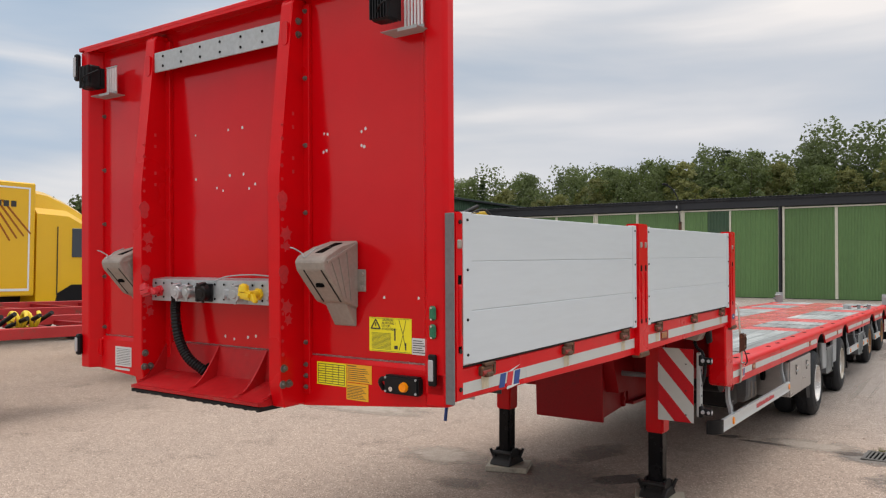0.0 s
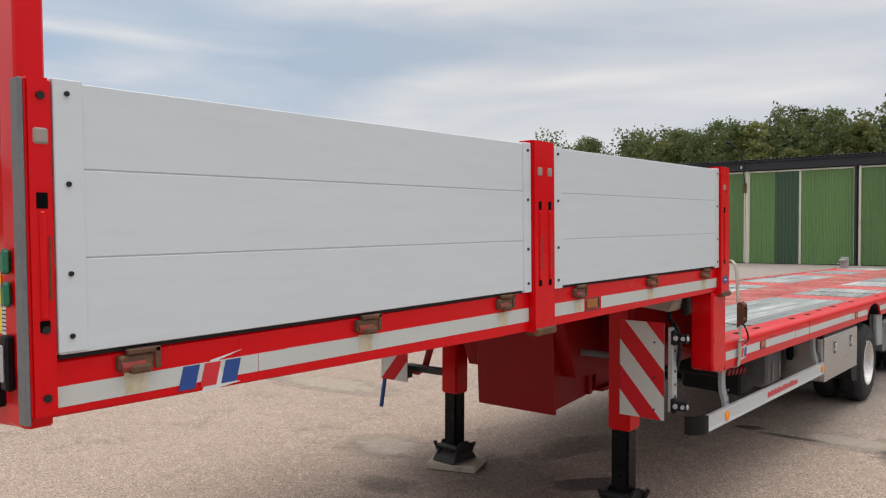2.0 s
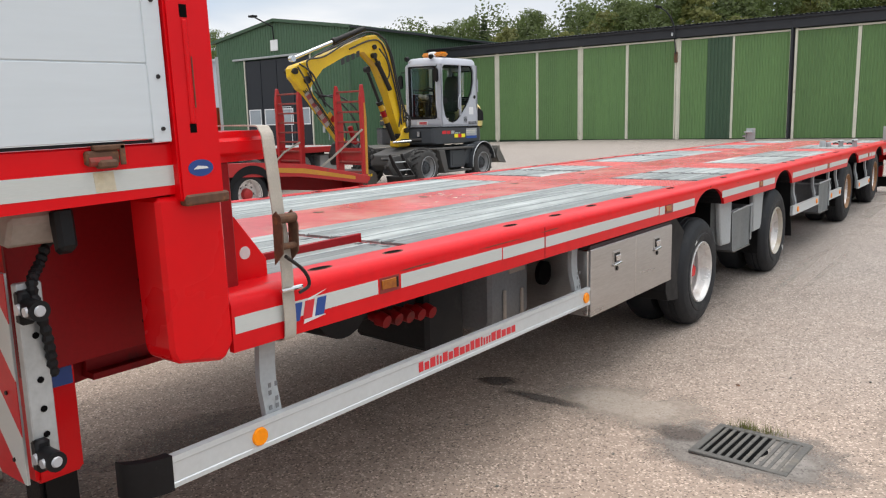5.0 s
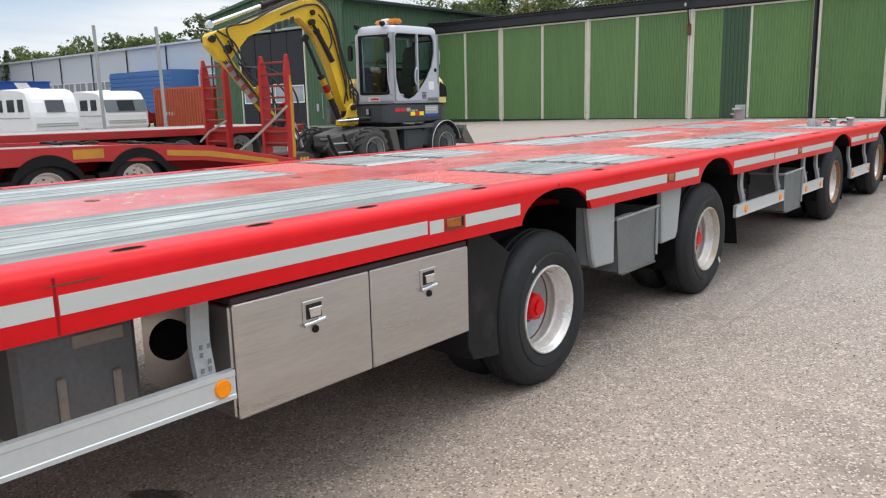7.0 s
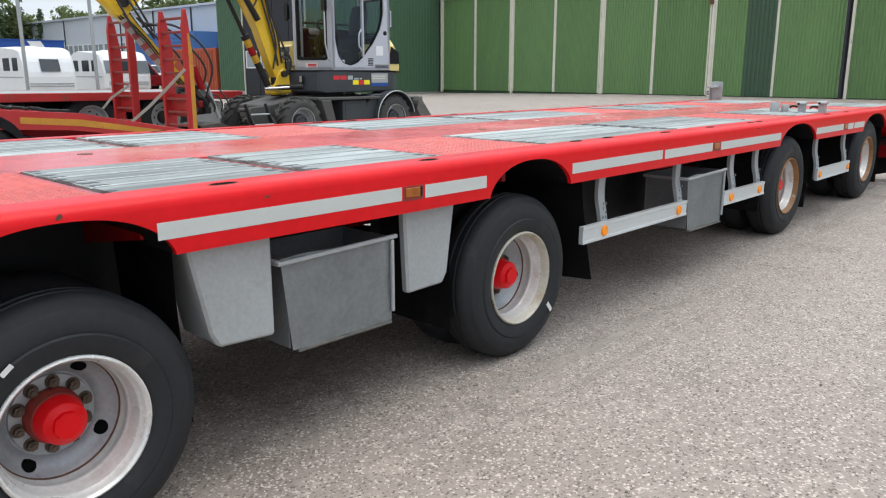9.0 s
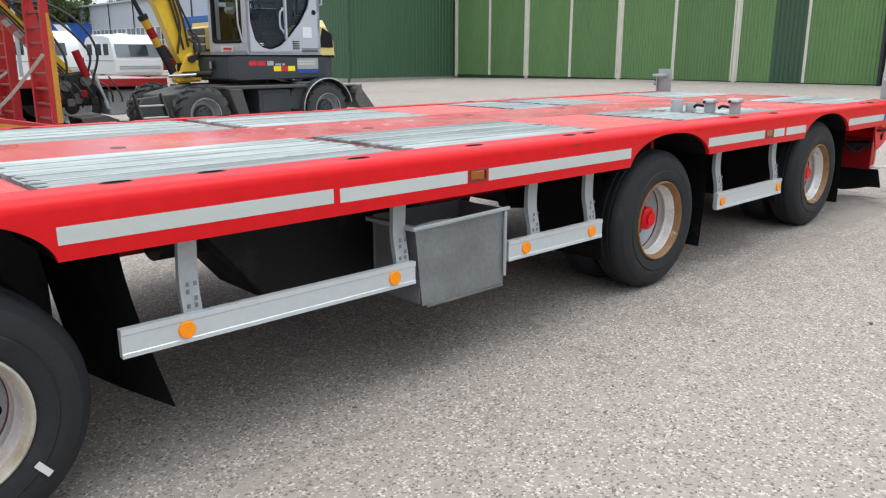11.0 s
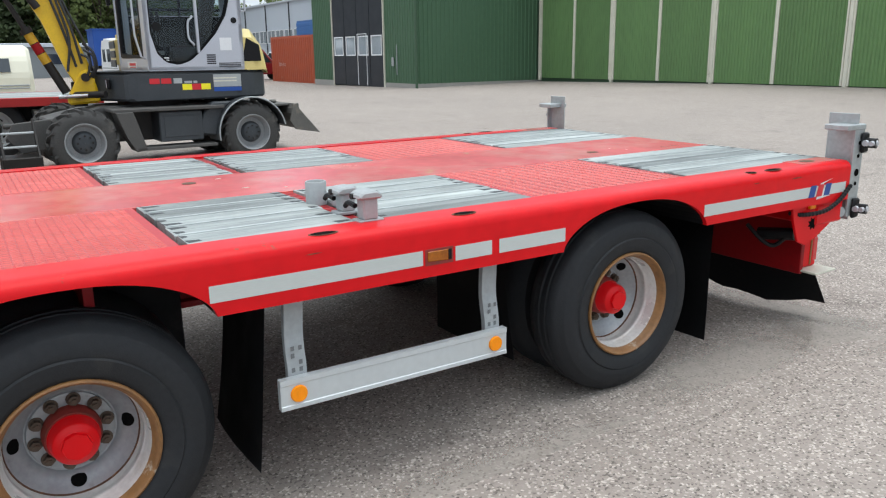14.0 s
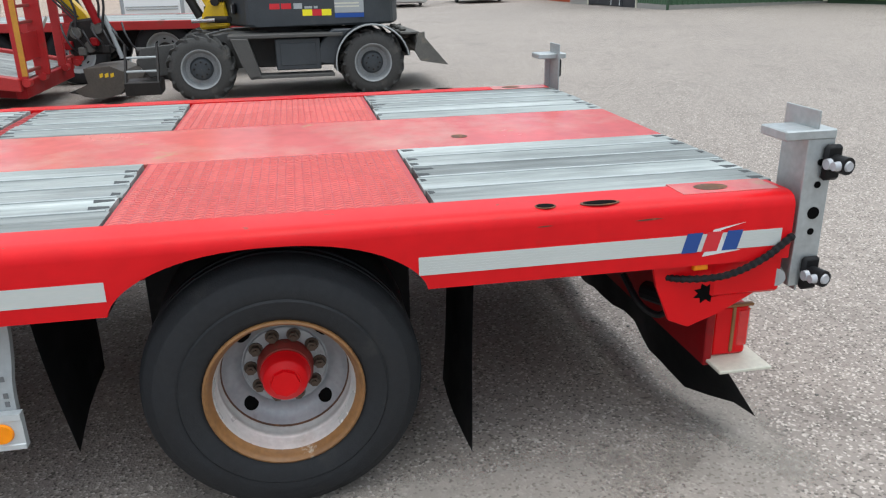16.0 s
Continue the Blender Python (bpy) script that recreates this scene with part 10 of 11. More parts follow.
bm = bmesh.new()
for x in (0.30, 0.70):
    box(bm, x - 0.02, x + 0.02, -0.12, 0.0, CZ1 - 0.0, CZ1 + 0.04)
cb("beacon_foot", bm, BLACK)
for x, y, z in ((0.70, CY0 - 0.06, CZ1 + 0.03), (0.12, CY0 - 0.24, CZ1 + 0.0)):
    bm = bmesh.new()
    cyl(bm, (x, y, z), (x, y - 0.06, z - 0.02), 0.05, 0.055, 16)
    cb("roof_lamp", bm, BLACK, "round black roof lamp", True)
for x, y, z in ((CX1 - 0.02, CY0 - 0.14, 2.42), (CX0 - 0.10, CY0 - NOSE - 0.06, 2.30)):
    bm = bmesh.new()
    box(bm, x - 0.08, x + 0.08, y - 0.02, y + 0.03, z - 0.15, z + 0.15, 0.025, 2)
    tube(bm, [(x - 0.02, y + 0.02, z + 0.1), (x - 0.05, y + 0.08, z + 0.22), (CX1 - 0.1 if x > 0 else CX0 + 0.1, CY0 + 0.02, z + 0.24)], 0.011, 6)
    cb("mirror", bm, BLACK, "black rear-view mirror", True)

# boom, stick and bucket, swung a little to the side
FOOT = Vector((0.27, -1.10, 0.0))
BM = Matrix.Translation(FOOT) @ Matrix.Rotation(radians(-4.7), 4, "Z")


def bo(name, bm, material, label="", smooth=False, parent=None):
    return part(name, bm, material, parent or exc, label, BM if parent is None else None, smooth)


bm = bmesh.new()
prism(bm, [(-0.20, 0.86), (0.20, 0.88), (0.17, 1.12), (0.09, 1.34), (-0.04, 1.28), (-0.12, 1.04), (-0.20, 0.98)], "x", -0.14, 0.14, 0.03)
bo("swing_bracket", bm, YELLOW, "yellow swing bracket")
bm = bmesh.new()
cyl(bm, (0.02, -0.05, 0.84), (0.02, -0.05, 1.16), 0.09, seg=16)
cyl(bm, (-0.2, 0.04, 1.22), (0.2, 0.04, 1.22), 0.055, seg=14)
bo("pivot_pin", bm, STEEL_DARK, "", True)
bm = bmesh.new()
cyl(bm, (0.10, -0.12, 0.99), (0.42, 0.25, 1.00), 0.045, seg=12)
bo("swing_cylinder", bm, STEEL_DARK, "", True)
bm = bmesh.new()
cyl(bm, (0.08, -0.30, 0.97), (0.30, 0.05, 0.99), 0.026, seg=12)
bo("cylinder_rod", bm, CHROME, "bright chrome cylinder rod", True)
boom_out = [(-0.03, 1.02), (0.12, 1.06), (0.11, 1.38), (-0.06, 1.90), (-0.24, 2.45), (-0.34, 2.88), (-0.50, 3.10), (-0.72, 3.24), (-1.0, 3.20), (-1.62, 2.95), (-2.30, 2.70), (-2.72, 2.55), (-2.90, 2.53), (-2.97, 2.46), (-2.94, 2.34), (-2.76, 2.06), (-2.60, 2.02), (-2.50, 2.16), (-2.22, 2.50), (-1.58, 2.77), (-1.08, 2.90), (-0.70, 2.60), (-0.40, 1.95), (-0.18, 1.32)]
bm = bmesh.new()
prism(bm, boom_out, "x", -0.11, 0.11, 0.025)
boom = bo("boom", bm, YELLOW, "bent yellow boom with plain dark mark")
for yy, zz, rr in ((-2.62, 2.26, 0.075), (-2.90, 2.42, 0.06), (-0.80, 2.98, 0.05), (0.04, 1.22, 0.05)):
    bm = bmesh.new()
    cyl(bm, (-0.155, yy, zz), (0.155, yy, zz), rr, seg=18)
    bo("pin", bm, STEEL_DARK, "", True, parent=boom)
for k in range(4):
    bm = bmesh.new()
    y_ = -1.30 - 0.14 * k
    zc = 2.80 - 0.055 * k
    prism(bm, [(y_, zc - 0.06), (y_ + 0.09, zc - 0.03), (y_ + 0.09, zc + 0.09), (y_, zc + 0.06)], "x", 0.1105, 0.114)
    bo("marking", bm, INK, "", parent=boom)


def ram(p, q, rb, rr, split=0.55, name="hydraulic_cylinder", rod=None):
    p, q = Vector(p), Vector(q)
    bm = bmesh.new()
    m_ = p.lerp(q, split)
    cyl(bm, p, m_, rb, seg=14)
    cyl(bm, m_ - (q - p).normalized() * 0.06, m_ + (q - p).normalized() * 0.01, rb * 1.25, seg=14)
    c = bo(name, bm, STEEL_DARK, "dark hydraulic cylinder", True)
    bm = bmesh.new()
    cyl(bm, m_, q, rr, seg=12)
    cyl(bm, q - Vector((0.05, 0, 0)), q + Vector((0.05, 0, 0)), rb * 1.1, seg=12)
    bo("cylinder_rod", bm, rod or STEEL_DARK, "", True, parent=c)
    return c


lift_ram = ram((0.0, -0.20, 1.02), (0.0, -0.92, 2.52), 0.06, 0.034, 0.55)
for k, mtl in enumerate((YEL_TAPE, RED_DARK, YEL_TAPE)):
    bm = bmesh.new()
    p = Vector((0.0, -0.20, 1.02)).lerp(Vector((0.0, -0.92, 2.52)), 0.26 + 0.085 * k)
    q = Vector((0.0, -0.20, 1.02)).lerp(Vector((0.0, -0.92, 2.52)), 0.34 + 0.085 * k)
    cyl(bm, p, q, 0.0615, seg=14, caps=False)
    bo("warning_tape", bm, mtl, "", True, parent=lift_ram)
ram((0.17, -0.42, 2.10), (0.17, -0.86, 2.80), 0.05, 0.03, 0.8)
ram((0.0, -0.95, 3.36), (0.0, -2.86, 2.66), 0.055, 0.036, 0.45, rod=CHROME)
RUNG_DULL = mat("dull_red_stripe", (0.26, 0.05, 0.045), 0.6, var=0.2, scale=10)
HOSE_BLACK = mat("worn_black_hose", (0.022, 0.022, 0.023), 0.5, var=0.2, scale=10)
stick_out = [(-2.98, 2.56), (-2.74, 2.50), (-2.44, 2.06), (-1.70, 1.20), (-1.52, 0.94), (-1.62, 0.90), (-1.80, 1.10), (-2.58, 2.02), (-2.98, 2.38)]
bm = bmesh.new()
prism(bm, [(y, z - 0.08) for y, z in stick_out], "x", -0.075, 0.075, 0.02)
stick = bo("stick", bm, YELLOW, "yellow stick folded back under the boom")
bm = bmesh.new()
prism(bm, [(-2.70, 1.98), (-2.60, 2.04), (-2.10, 1.40), (-2.18, 1.33)], "x", 0.10, 0.125, 0.003)
bo("guard_plate", bm, CHOCK, "pale striped guard plate", parent=stick)
for k in range(4):
    bm = bmesh.new()
    u = 0.06 + 0.235 * k
    y_, z_ = -2.70 + 0.52 * u, 1.98 - 0.65 * u
    prism(bm, [(y_ - 0.001, z_), (y_ + 0.098, z_ + 0.062), (y_ + 0.155, z_ - 0.012), (y_ + 0.057, z_ - 0.072)], "x", 0.125, 0.128)
    bo("guard_stripe", bm, RUNG_DULL, "", parent=stick)
for k in range(3):
    bm = bmesh.new()
    o = 0.030 * k - 0.085
    tube(bm, curve_points([(0.10, -2.62 + o, 2.12 + o * 0.8), (0.115 + 0.012 * (k % 2), -2.30 + o, 1.78 + o * 0.8), (0.11, -2.02 + o, 1.42 + o * 0.8), (0.115, -1.74 + o * 0.8, 1.08 + o * 0.8)], 5), 0.013, 7)
    bo("stick_hose", bm, HOSE_BLACK, "", True, parent=stick)
ram((0.0, -2.30, 1.62), (0.0, -1.62, 0.98), 0.05, 0.03, 0.6)
for k, mtl in enumerate((YEL_TAPE, RED_DARK, YEL_TAPE)):
    bm = bmesh.new()
    y_, z_ = -2.06 + 0.07 * k, 1.66 - 0.08 * k
    prism(bm, [(y_, z_), (y_ + 0.07, z_ - 0.08), (y_ + 0.0, z_ - 0.16), (y_ - 0.07, z_ - 0.08)], "x", 0.0905, 0.094)
    bo("warning_tape", bm, mtl, "", parent=stick)
# tilting quick coupler
bm = bmesh.new()
prism(bm, [(-1.86, 1.02), (-1.50, 1.06), (-1.34, 0.80), (-1.42, 0.58), (-1.92, 0.56), (-1.98, 0.76)], "x", -0.15, 0.15, 0.03)
coup = bo("tilt_coupler", bm, STEEL_DARK, "dark greasy tilting bucket coupler")
for k, (x, y, z) in enumerate(((0.19, -1.80, 0.86), (0.19, -1.52, 0.92), (0.17, -1.65, 0.68))):
    bm = bmesh.new()
    cyl(bm, (x - 0.05, y, z), (x + 0.02, y, z), 0.075, seg=14)
    bo("knuckle", bm, MUD_STEEL, "", True, parent=coup)
bm = bmesh.new()
cyl(bm, (0.16, -1.42, 1.08), (0.20, -1.25, 0.52), 0.03, seg=10)
bo("link_rod", bm, GALV_DULL, "", True, parent=coup)
bm = bmesh.new()
cyl(bm, (0.18, -1.62, 1.34), (0.18, -1.50, 0.98), 0.055, seg=12)
bo("red_cylinder", bm, RED_DARK, "dark red short cylinder", True, parent=coup)
hose = mat("hydraulic_hose", (0.025, 0.025, 0.027), 0.5, var=0.2, scale=10)
HOSES = (
    [(0.10, -1.0, 3.22), (0.16, -1.6, 3.02), (0.17, -2.2, 2.72), (0.16, -2.62, 2.62), (0.15, -2.52, 2.30)],
    [(0.02, -1.0, 3.26), (-0.05, -1.5, 3.08), (-0.04, -2.1, 2.82), (0.05, -2.55, 2.62)],
    [(0.14, -0.16, 1.30), (0.16, -0.10, 1.72), (0.15, -0.20, 2.20), (0.15, -0.33, 2.75), (0.10, -0.44, 3.12), (0.05, -0.75, 3.30)],
    [(0.06, 0.14, 1.30), (0.10, 0.10, 1.62), (0.10, -0.05, 2.0), (0.08, -0.22, 2.5), (0.06, -0.40, 3.18)],
    [(0.17, -2.40, 1.98), (0.26, -2.05, 1.90), (0.28, -1.7, 1.62), (0.24, -1.45, 1.30), (0.18, -1.5, 0.98)],
    [(0.15, -2.38, 1.92), (0.22, -1.95, 1.96), (0.30, -1.55, 1.70), (0.30, -1.36, 1.32), (0.22, -1.44, 0.92)],
    [(0.12, -2.44, 2.05), (0.20, -2.2, 1.78), (0.24, -1.9, 1.52), (0.22, -1.76, 1.18), (0.17, -1.8, 0.88)],
    [(0.15, -2.62, 2.40), (0.19, -2.50, 2.18), (0.19, -2.36, 1.95), (0.14, -2.2, 1.75)],
    [(-0.13, -2.60, 2.50), (-0.2, -2.4, 2.1), (-0.18, -2.0, 1.55), (-0.16, -1.7, 1.0)],
    [(0.13, 0.10, 1.22), (0.17, 0.17, 1.34), (0.17, 0.16, 1.50), (0.14, 0.06, 1.58)],
    [(0.10, 0.12, 1.20), (0.13, 0.20, 1.36), (0.12, 0.17, 1.55), (0.08, 0.06, 1.66)],
    [(0.15, 0.04, 1.18), (0.19, 0.10, 1.32), (0.18, 0.11, 1.46), (0.14, 0.02, 1.52)],
    [(0.12, -0.05, 1.36), (0.15, -0.14, 1.75), (0.15, -0.26, 2.2), (0.15, -0.42, 2.7), (0.14, -0.62, 3.08), (0.13, -0.95, 3.10), (0.13, -1.5, 2.90)],
    [(0.13, 0.02, 1.40), (0.16, -0.06, 1.85), (0.16, -0.20, 2.35), (0.16, -0.33, 2.85), (0.14, -0.58, 3.20), (0.12, -1.0, 3.27), (0.12, -1.7, 3.0), (0.13, -2.3, 2.76)],
    [(0.17, -0.70, 2.95), (0.20, -0.52, 2.72), (0.19, -0.44, 2.45), (0.18, -0.55, 2.25)],
    [(0.16, -2.86, 2.50), (0.20, -2.72, 2.25), (0.19, -2.60, 2.02), (0.15, -2.45, 1.80)],
    [(0.14, -2.80, 2.56), (0.18, -2.55, 2.40), (0.19, -2.40, 2.15), (0.15, -2.22, 1.86)],
)
for pts in HOSES:
    bm = bmesh.new()
    tube(bm, curve_points(pts, 6), 0.017, 8)
    bo("hose", bm, hose, "", True)
for k in range(7):
    bm = bmesh.new()
    y_ = -1.98 + 0.13 * k
    tube(bm, curve_points([(0.16, y_, 0.98 - 0.04 * (k % 3)), (0.26 + 0.02 * (k % 2), y_ + 0.05, 0.86), (0.27, y_ + 0.12, 0.70 + 0.05 * (k % 2)), (0.15, y_ + 0.16, 0.62)], 5), 0.013, 6)
    bo("hose", bm, hose, "", True)
for k, (y_, z_, mt) in enumerate(((-1.92, 0.70, RED_DARK), (-1.75, 0.62, MUD_STEEL), (-1.58, 0.74, RED_DARK), (-1.44, 0.64, STEEL_DARK))):
    bm = bmesh.new()
    box(bm, 0.15, 0.23, y_ - 0.05, y_ + 0.06, z_ - 0.05, z_ + 0.06, 0.015)
    bo("valve_block", bm, mt, "", parent=coup)
# bucket with teeth, lying on the ground
BK = BM @ pose(0.06, 0, 0)
bm = bmesh.new()
prof = [(-1.70, 0.42), (-1.36, 0.45), (-1.20, 0.38), (-1.14, 0.24), (-1.26, 0.08), (-1.50, 0.02), (-1.74, 0.06), (-1.84, 0.13), (-1.66, 0.22)]
prism(bm, prof + [(y * 0.94 - 0.1, z * 0.88 + 0.035) for y, z in prof[::-1]], "x", -0.40, 0.40, 0.0)
BUCKET = mat("brown_worn_bucket_steel", (0.085, 0.072, 0.06), 0.65, metal=0.2, var=0.3, scale=7, dirt=(0.19, 0.15, 0.11), dirt_amount=0.25, dirt_scale=6, dirt_sharp=0.3)
bucket = part("bucket", bm, BUCKET, exc, "muddy steel bucket with a plain yellow mark", BK)
for x in (-0.40, 0.385):
    bm = bmesh.new()
    prism(bm, prof, "x", x, x + 0.02, 0.004)
    part("cheek_plate", bm, BUCKET, bucket)
for k in range(3):
    bm = bmesh.new()
    a = -1.50 + 0.07 * k
    prism(bm, [(a, 0.30), (a + 0.045, 0.315), (a + 0.045, 0.365), (a, 0.35)], "x", 0.4055, 0.408)
    part("marking", bm, YELLOW, bucket)
for k in range(4):
    bm = bmesh.new()
    x = -0.32 + 0.2 * k
    prism(bm, [(-1.80, 0.08), (-1.80, 0.16), (-1.96, 0.11)], "x", x, x + 0.06, 0.006)
    part("tooth", bm, STEEL_DARK, bucket)

# ---------------------------------------------------------------- old red low loader
LL = Vector((-9.48, 8.0, ground_z(-9.48, 8.0)))
loader = thing("low_loader", "old red machinery trailer with yellow panels and upright ramps", "trailer", LL)
LI = Matrix.Translation(-LL)
YEL_OLD = mat("faded_yellow_paint", (0.50, 0.23, 0.025), 0.55, var=0.2, scale=4, dirt=(0.40, 0.10, 0.04), dirt_amount=0.15, dirt_scale=5)


def ll(name, bm, material, label="", parent=None, smooth=False, kind=""):
    return part(name, bm, material, parent or loader, label, LI if parent is None else None, smooth, kind)


for x0, x1, xf in ((-8.34, -8.2, -8.2), (-10.75, -10.61, -10.75)):
    bm = bmesh.new()
    prism(bm, [(-3.0, 1.12), (6.0, 1.06), (7.0, 0.98), (9.0, 0.96), (10.2, 0.96), (11.9, 0.86), (13.66, 0.60), (13.66, 0.76), (12.05, 1.07), (11.0, 1.15), (9.0, 1.19), (-3.0, 1.25)], "x", x0, x1, 0.012)
    rl_ = ll("side_rail", bm, RED_OLD, "worn red side rail")
    s = 1 if xf > -9 else -1
    for k in range(9):
        a = -0.62 + 1.32 * k
        zt, zb = 1.215 - 0.005 * k * 1.2, 1.035 - 0.004 * k
        bm = bmesh.new()
        if 7 < k < 9:
            prism(bm, [(a, zb), (a + 0.42, zb - 0.002), (a + 0.42, zt - 0.04), (a, zt - 0.035)], "x", xf - 0.002 * s, xf + 0.004 * s)
            ll("yellow_panel", bm, YEL_OLD, "faded yellow inset panel", parent=rl_)
        else:
            bm.free()
    bm = bmesh.new()
    prism(bm, [(11.30, 0.97), (12.0, 0.91), (13.3, 0.71), (13.3, 0.77), (12.05, 0.99), (11.30, 1.05)], "x", xf - 0.002 * s, xf + 0.004 * s)
    ll("yellow_panel", bm, YEL_OLD, "faded yellow inset panel", parent=rl_)
for k in range(10):
    bm = bmesh.new()
    x = -10.61 + 0.227 * k
    prism(bm, [(5.2, 1.10), (9.0, 1.08), (11.0, 1.05), (12.0, 0.97), (13.6, 0.66), (13.6, 0.72), (12.0, 1.03), (11.0, 1.10), (9.0, 1.13), (5.2, 1.16)], "x", x + 0.004, x + 0.222)
    ll("deck_plank", bm, PLANK)
bm = bmesh.new()
box(bm, -10.6, -8.35, 13.55, 13.68, 0.50, 0.70, 0.01)
for x0 in (-10.2, -8.95):
    prism(bm, [(5.5, 0.66), (12.0, 0.60), (13.5, 0.45), (13.5, 0.64), (12.0, 0.92), (5.5, 1.06)], "x", x0, x0 + 0.2)
ll("chassis", bm, RED_DARK)


for k in range(10):
    bm = bmesh.new()
    x = -10.61 + 0.227 * k
    prism(bm, [(-2.9, 1.16), (1.7, 1.13), (1.7, 1.18), (-2.9, 1.21)], "x", x + 0.004, x + 0.222)
    ll("deck_plank", bm, PLANK)
for y in (1.75, 2.5, 3.3, 4.1, 4.9):
    bm = bmesh.new()
    box(bm, -10.61, -8.34, y, y + 0.09, 1.06, 1.14, 0.006)
    ll("cross_beam", bm, RED_DARK)
bm = bmesh.new()
box(bm, -8.95, -8.36, 1.84, 3.3, 1.14, 1.16, 0.004)
ll("gear_tray", bm, STEEL_DARK, "dark tray for loose gear")


def plain_wheel(parent, li, x, y, z, r, s, w=0.28, rim=RIM, hub=RED_OLD):
    """A road wheel with a dished rim, outer face towards s."""
    bm = bmesh.new()
    lathe_x(bm, [(0, r * 0.60), (s * 0.012, r * 0.74), (0, r * 0.88), (s * -0.03, r * 0.96), (s * -0.06, r), (s * -(w - 0.06), r), (s * -(w - 0.02), r * 0.93), (s * -w, r * 0.75), (s * -w, r * 0.6)], (x, y, z), 36, True)
    t = part("wheel", bm, RUBBER, parent, "dark road wheel", li, True)
    bm = bmesh.new()
    lathe_x(bm, [(s * -0.002, r * 0.58), (s * 0.004, r * 0.61), (s * -0.01, r * 0.62), (s * -0.06, r * 0.54), (s * -0.10, r * 0.50), (s * -0.11, r * 0.3), (s * -0.11, 0.001), (s * -0.13, 0.001), (s * -0.13, r * 0.6)], (x, y, z), 32)
    part("rim", bm, rim, t, "", None, True)
    bm = bmesh.new()
    lathe_x(bm, [(s * -0.115, r * 0.26), (s * -0.05, r * 0.22), (s * -0.03, r * 0.14), (s * -0.03, 0.001)], (x, y, z), 20)
    part("hub", bm, hub, t, "", None, True)
    for k in range(8):
        a = 2 * math.pi * k / 8
        bm = bmesh.new()
        c = Vector((x + s * -0.108, y + r * 0.40 * math.cos(a), z + r * 0.40 * math.sin(a)))
        cyl(bm, c, c + Vector((s * 0.003, 0, 0)), r * 0.055, seg=10)
        part("hand_hole", bm, HOLE, t)
    return t


for wy in (9.6, 10.86):
    for xo, s in ((-8.26, 1), (-10.69, -1)):
        gz = ground_z(xo, wy)
        plain_wheel(loader, LI, xo, wy, gz + 0.41, 0.41, s)
        bm = bmesh.new()
        arc = [(wy + 0.49 * math.cos(radians(k)), gz + 0.43 + 0.46 * math.sin(radians(k))) for k in range(20, 161, 10)]
        arc = [(wy + 0.60, arc[0][1] - 0.01)] + arc + [(wy - 0.60, arc[0][1] - 0.01)]
        inn = [(y_, z_ - 0.14) for y_, z_ in arc[::-1]]
        a, b = (xo - 0.30, xo + 0.07) if s > 0 else (xo - 0.07, xo + 0.30)
        prism(bm, arc + inn, "x", a, b)
        ll("fender", bm, BLACK, "black plastic wheel fender")


for wy in (0.2, -1.1):
    for xo, s in ((-8.36, 1), (-10.6, -1)):
        plain_wheel(loader, LI, xo, wy, ground_z(xo, wy) + 0.41, 0.41, s)


RUNG = mat("dark_worn_rung", (0.24, 0.035, 0.028), 0.6, var=0.2, scale=6, dirt=(0.14, 0.08, 0.05), dirt_amount=0.3, dirt_scale=9)
RAMP_RED = mat("ramp_red_paint", (0.42, 0.016, 0.017), 0.45, var=0.16, scale=3, dirt=(0.20, 0.05, 0.03), dirt_amount=0.22, dirt_scale=6)


def ramp(x0, x1, zt, lean):
    bm = bmesh.new()
    y = 13.72
    prism(bm, [(y - 0.09, 0.72), (y + 0.09, 0.72), (y + 0.10, 1.9), (y + 0.03, zt - 0.12), (y - 0.02, zt + 0.04), (y - 0.06, zt + 0.04), (y - 0.09, zt - 0.2)], "x", x0, x0 + 0.065, 0.01)
    r_ = ll("loading_ramp", bm, RAMP_RED, "red ladder-shaped loading ramp standing upright")
    bm = bmesh.new()
    prism(bm, [(y - 0.09, 0.72), (y + 0.02, 0.72), (y + 0.03, 1.8), (y + 0.0, zt - 0.14), (y - 0.02, zt + 0.04), (y - 0.06, zt + 0.04), (y - 0.09, zt - 0.2)], "x", x1 - 0.07, x1, 0.01)
    ll("stile", bm, RAMP_RED, "", parent=r_)
    if x1 > -9:
        bm = bmesh.new()
        prism(bm, [(y - 0.035, 0.78), (y + 0.03, 0.78), (y + 0.035, 1.85), (y + 0.0, zt - 0.3), (y - 0.03, zt - 0.3)], "x", x1 - 0.001, x1 + 0.003)
        ll("yellow_stripe", bm, YEL_OLD, "", parent=r_)
    n = 9
    for k in range(n):
        z = 0.80 + (zt - 0.90) * k / (n - 1)
        bm = bmesh.new()
        box(bm, x0 + 0.06, x1 - 0.065, y - 0.06, y - 0.005, z, z + 0.035, 0.006)
        ll("rung", bm, RUNG, "", parent=r_)
    bm = bmesh.new()
    box(bm, x0 + 0.08, x1 - 0.085, y + 0.01, y + 0.02, 0.95, 1.28)
    ll("brace_plate", bm, RAMP_RED, "", parent=r_)
    for xx in (x0 + 0.04, x1 - 0.045):
        bm = bmesh.new()
        cyl(bm, (xx - 0.07, y, 0.70), (xx + 0.07, y, 0.70), 0.05, seg=12)
        ll("hinge", bm, RAMP_RED, "", parent=r_, smooth=True)


ramp(-9.03, -8.28, 2.44, 0)
ramp(-10.76, -10.02, 2.46, 0)


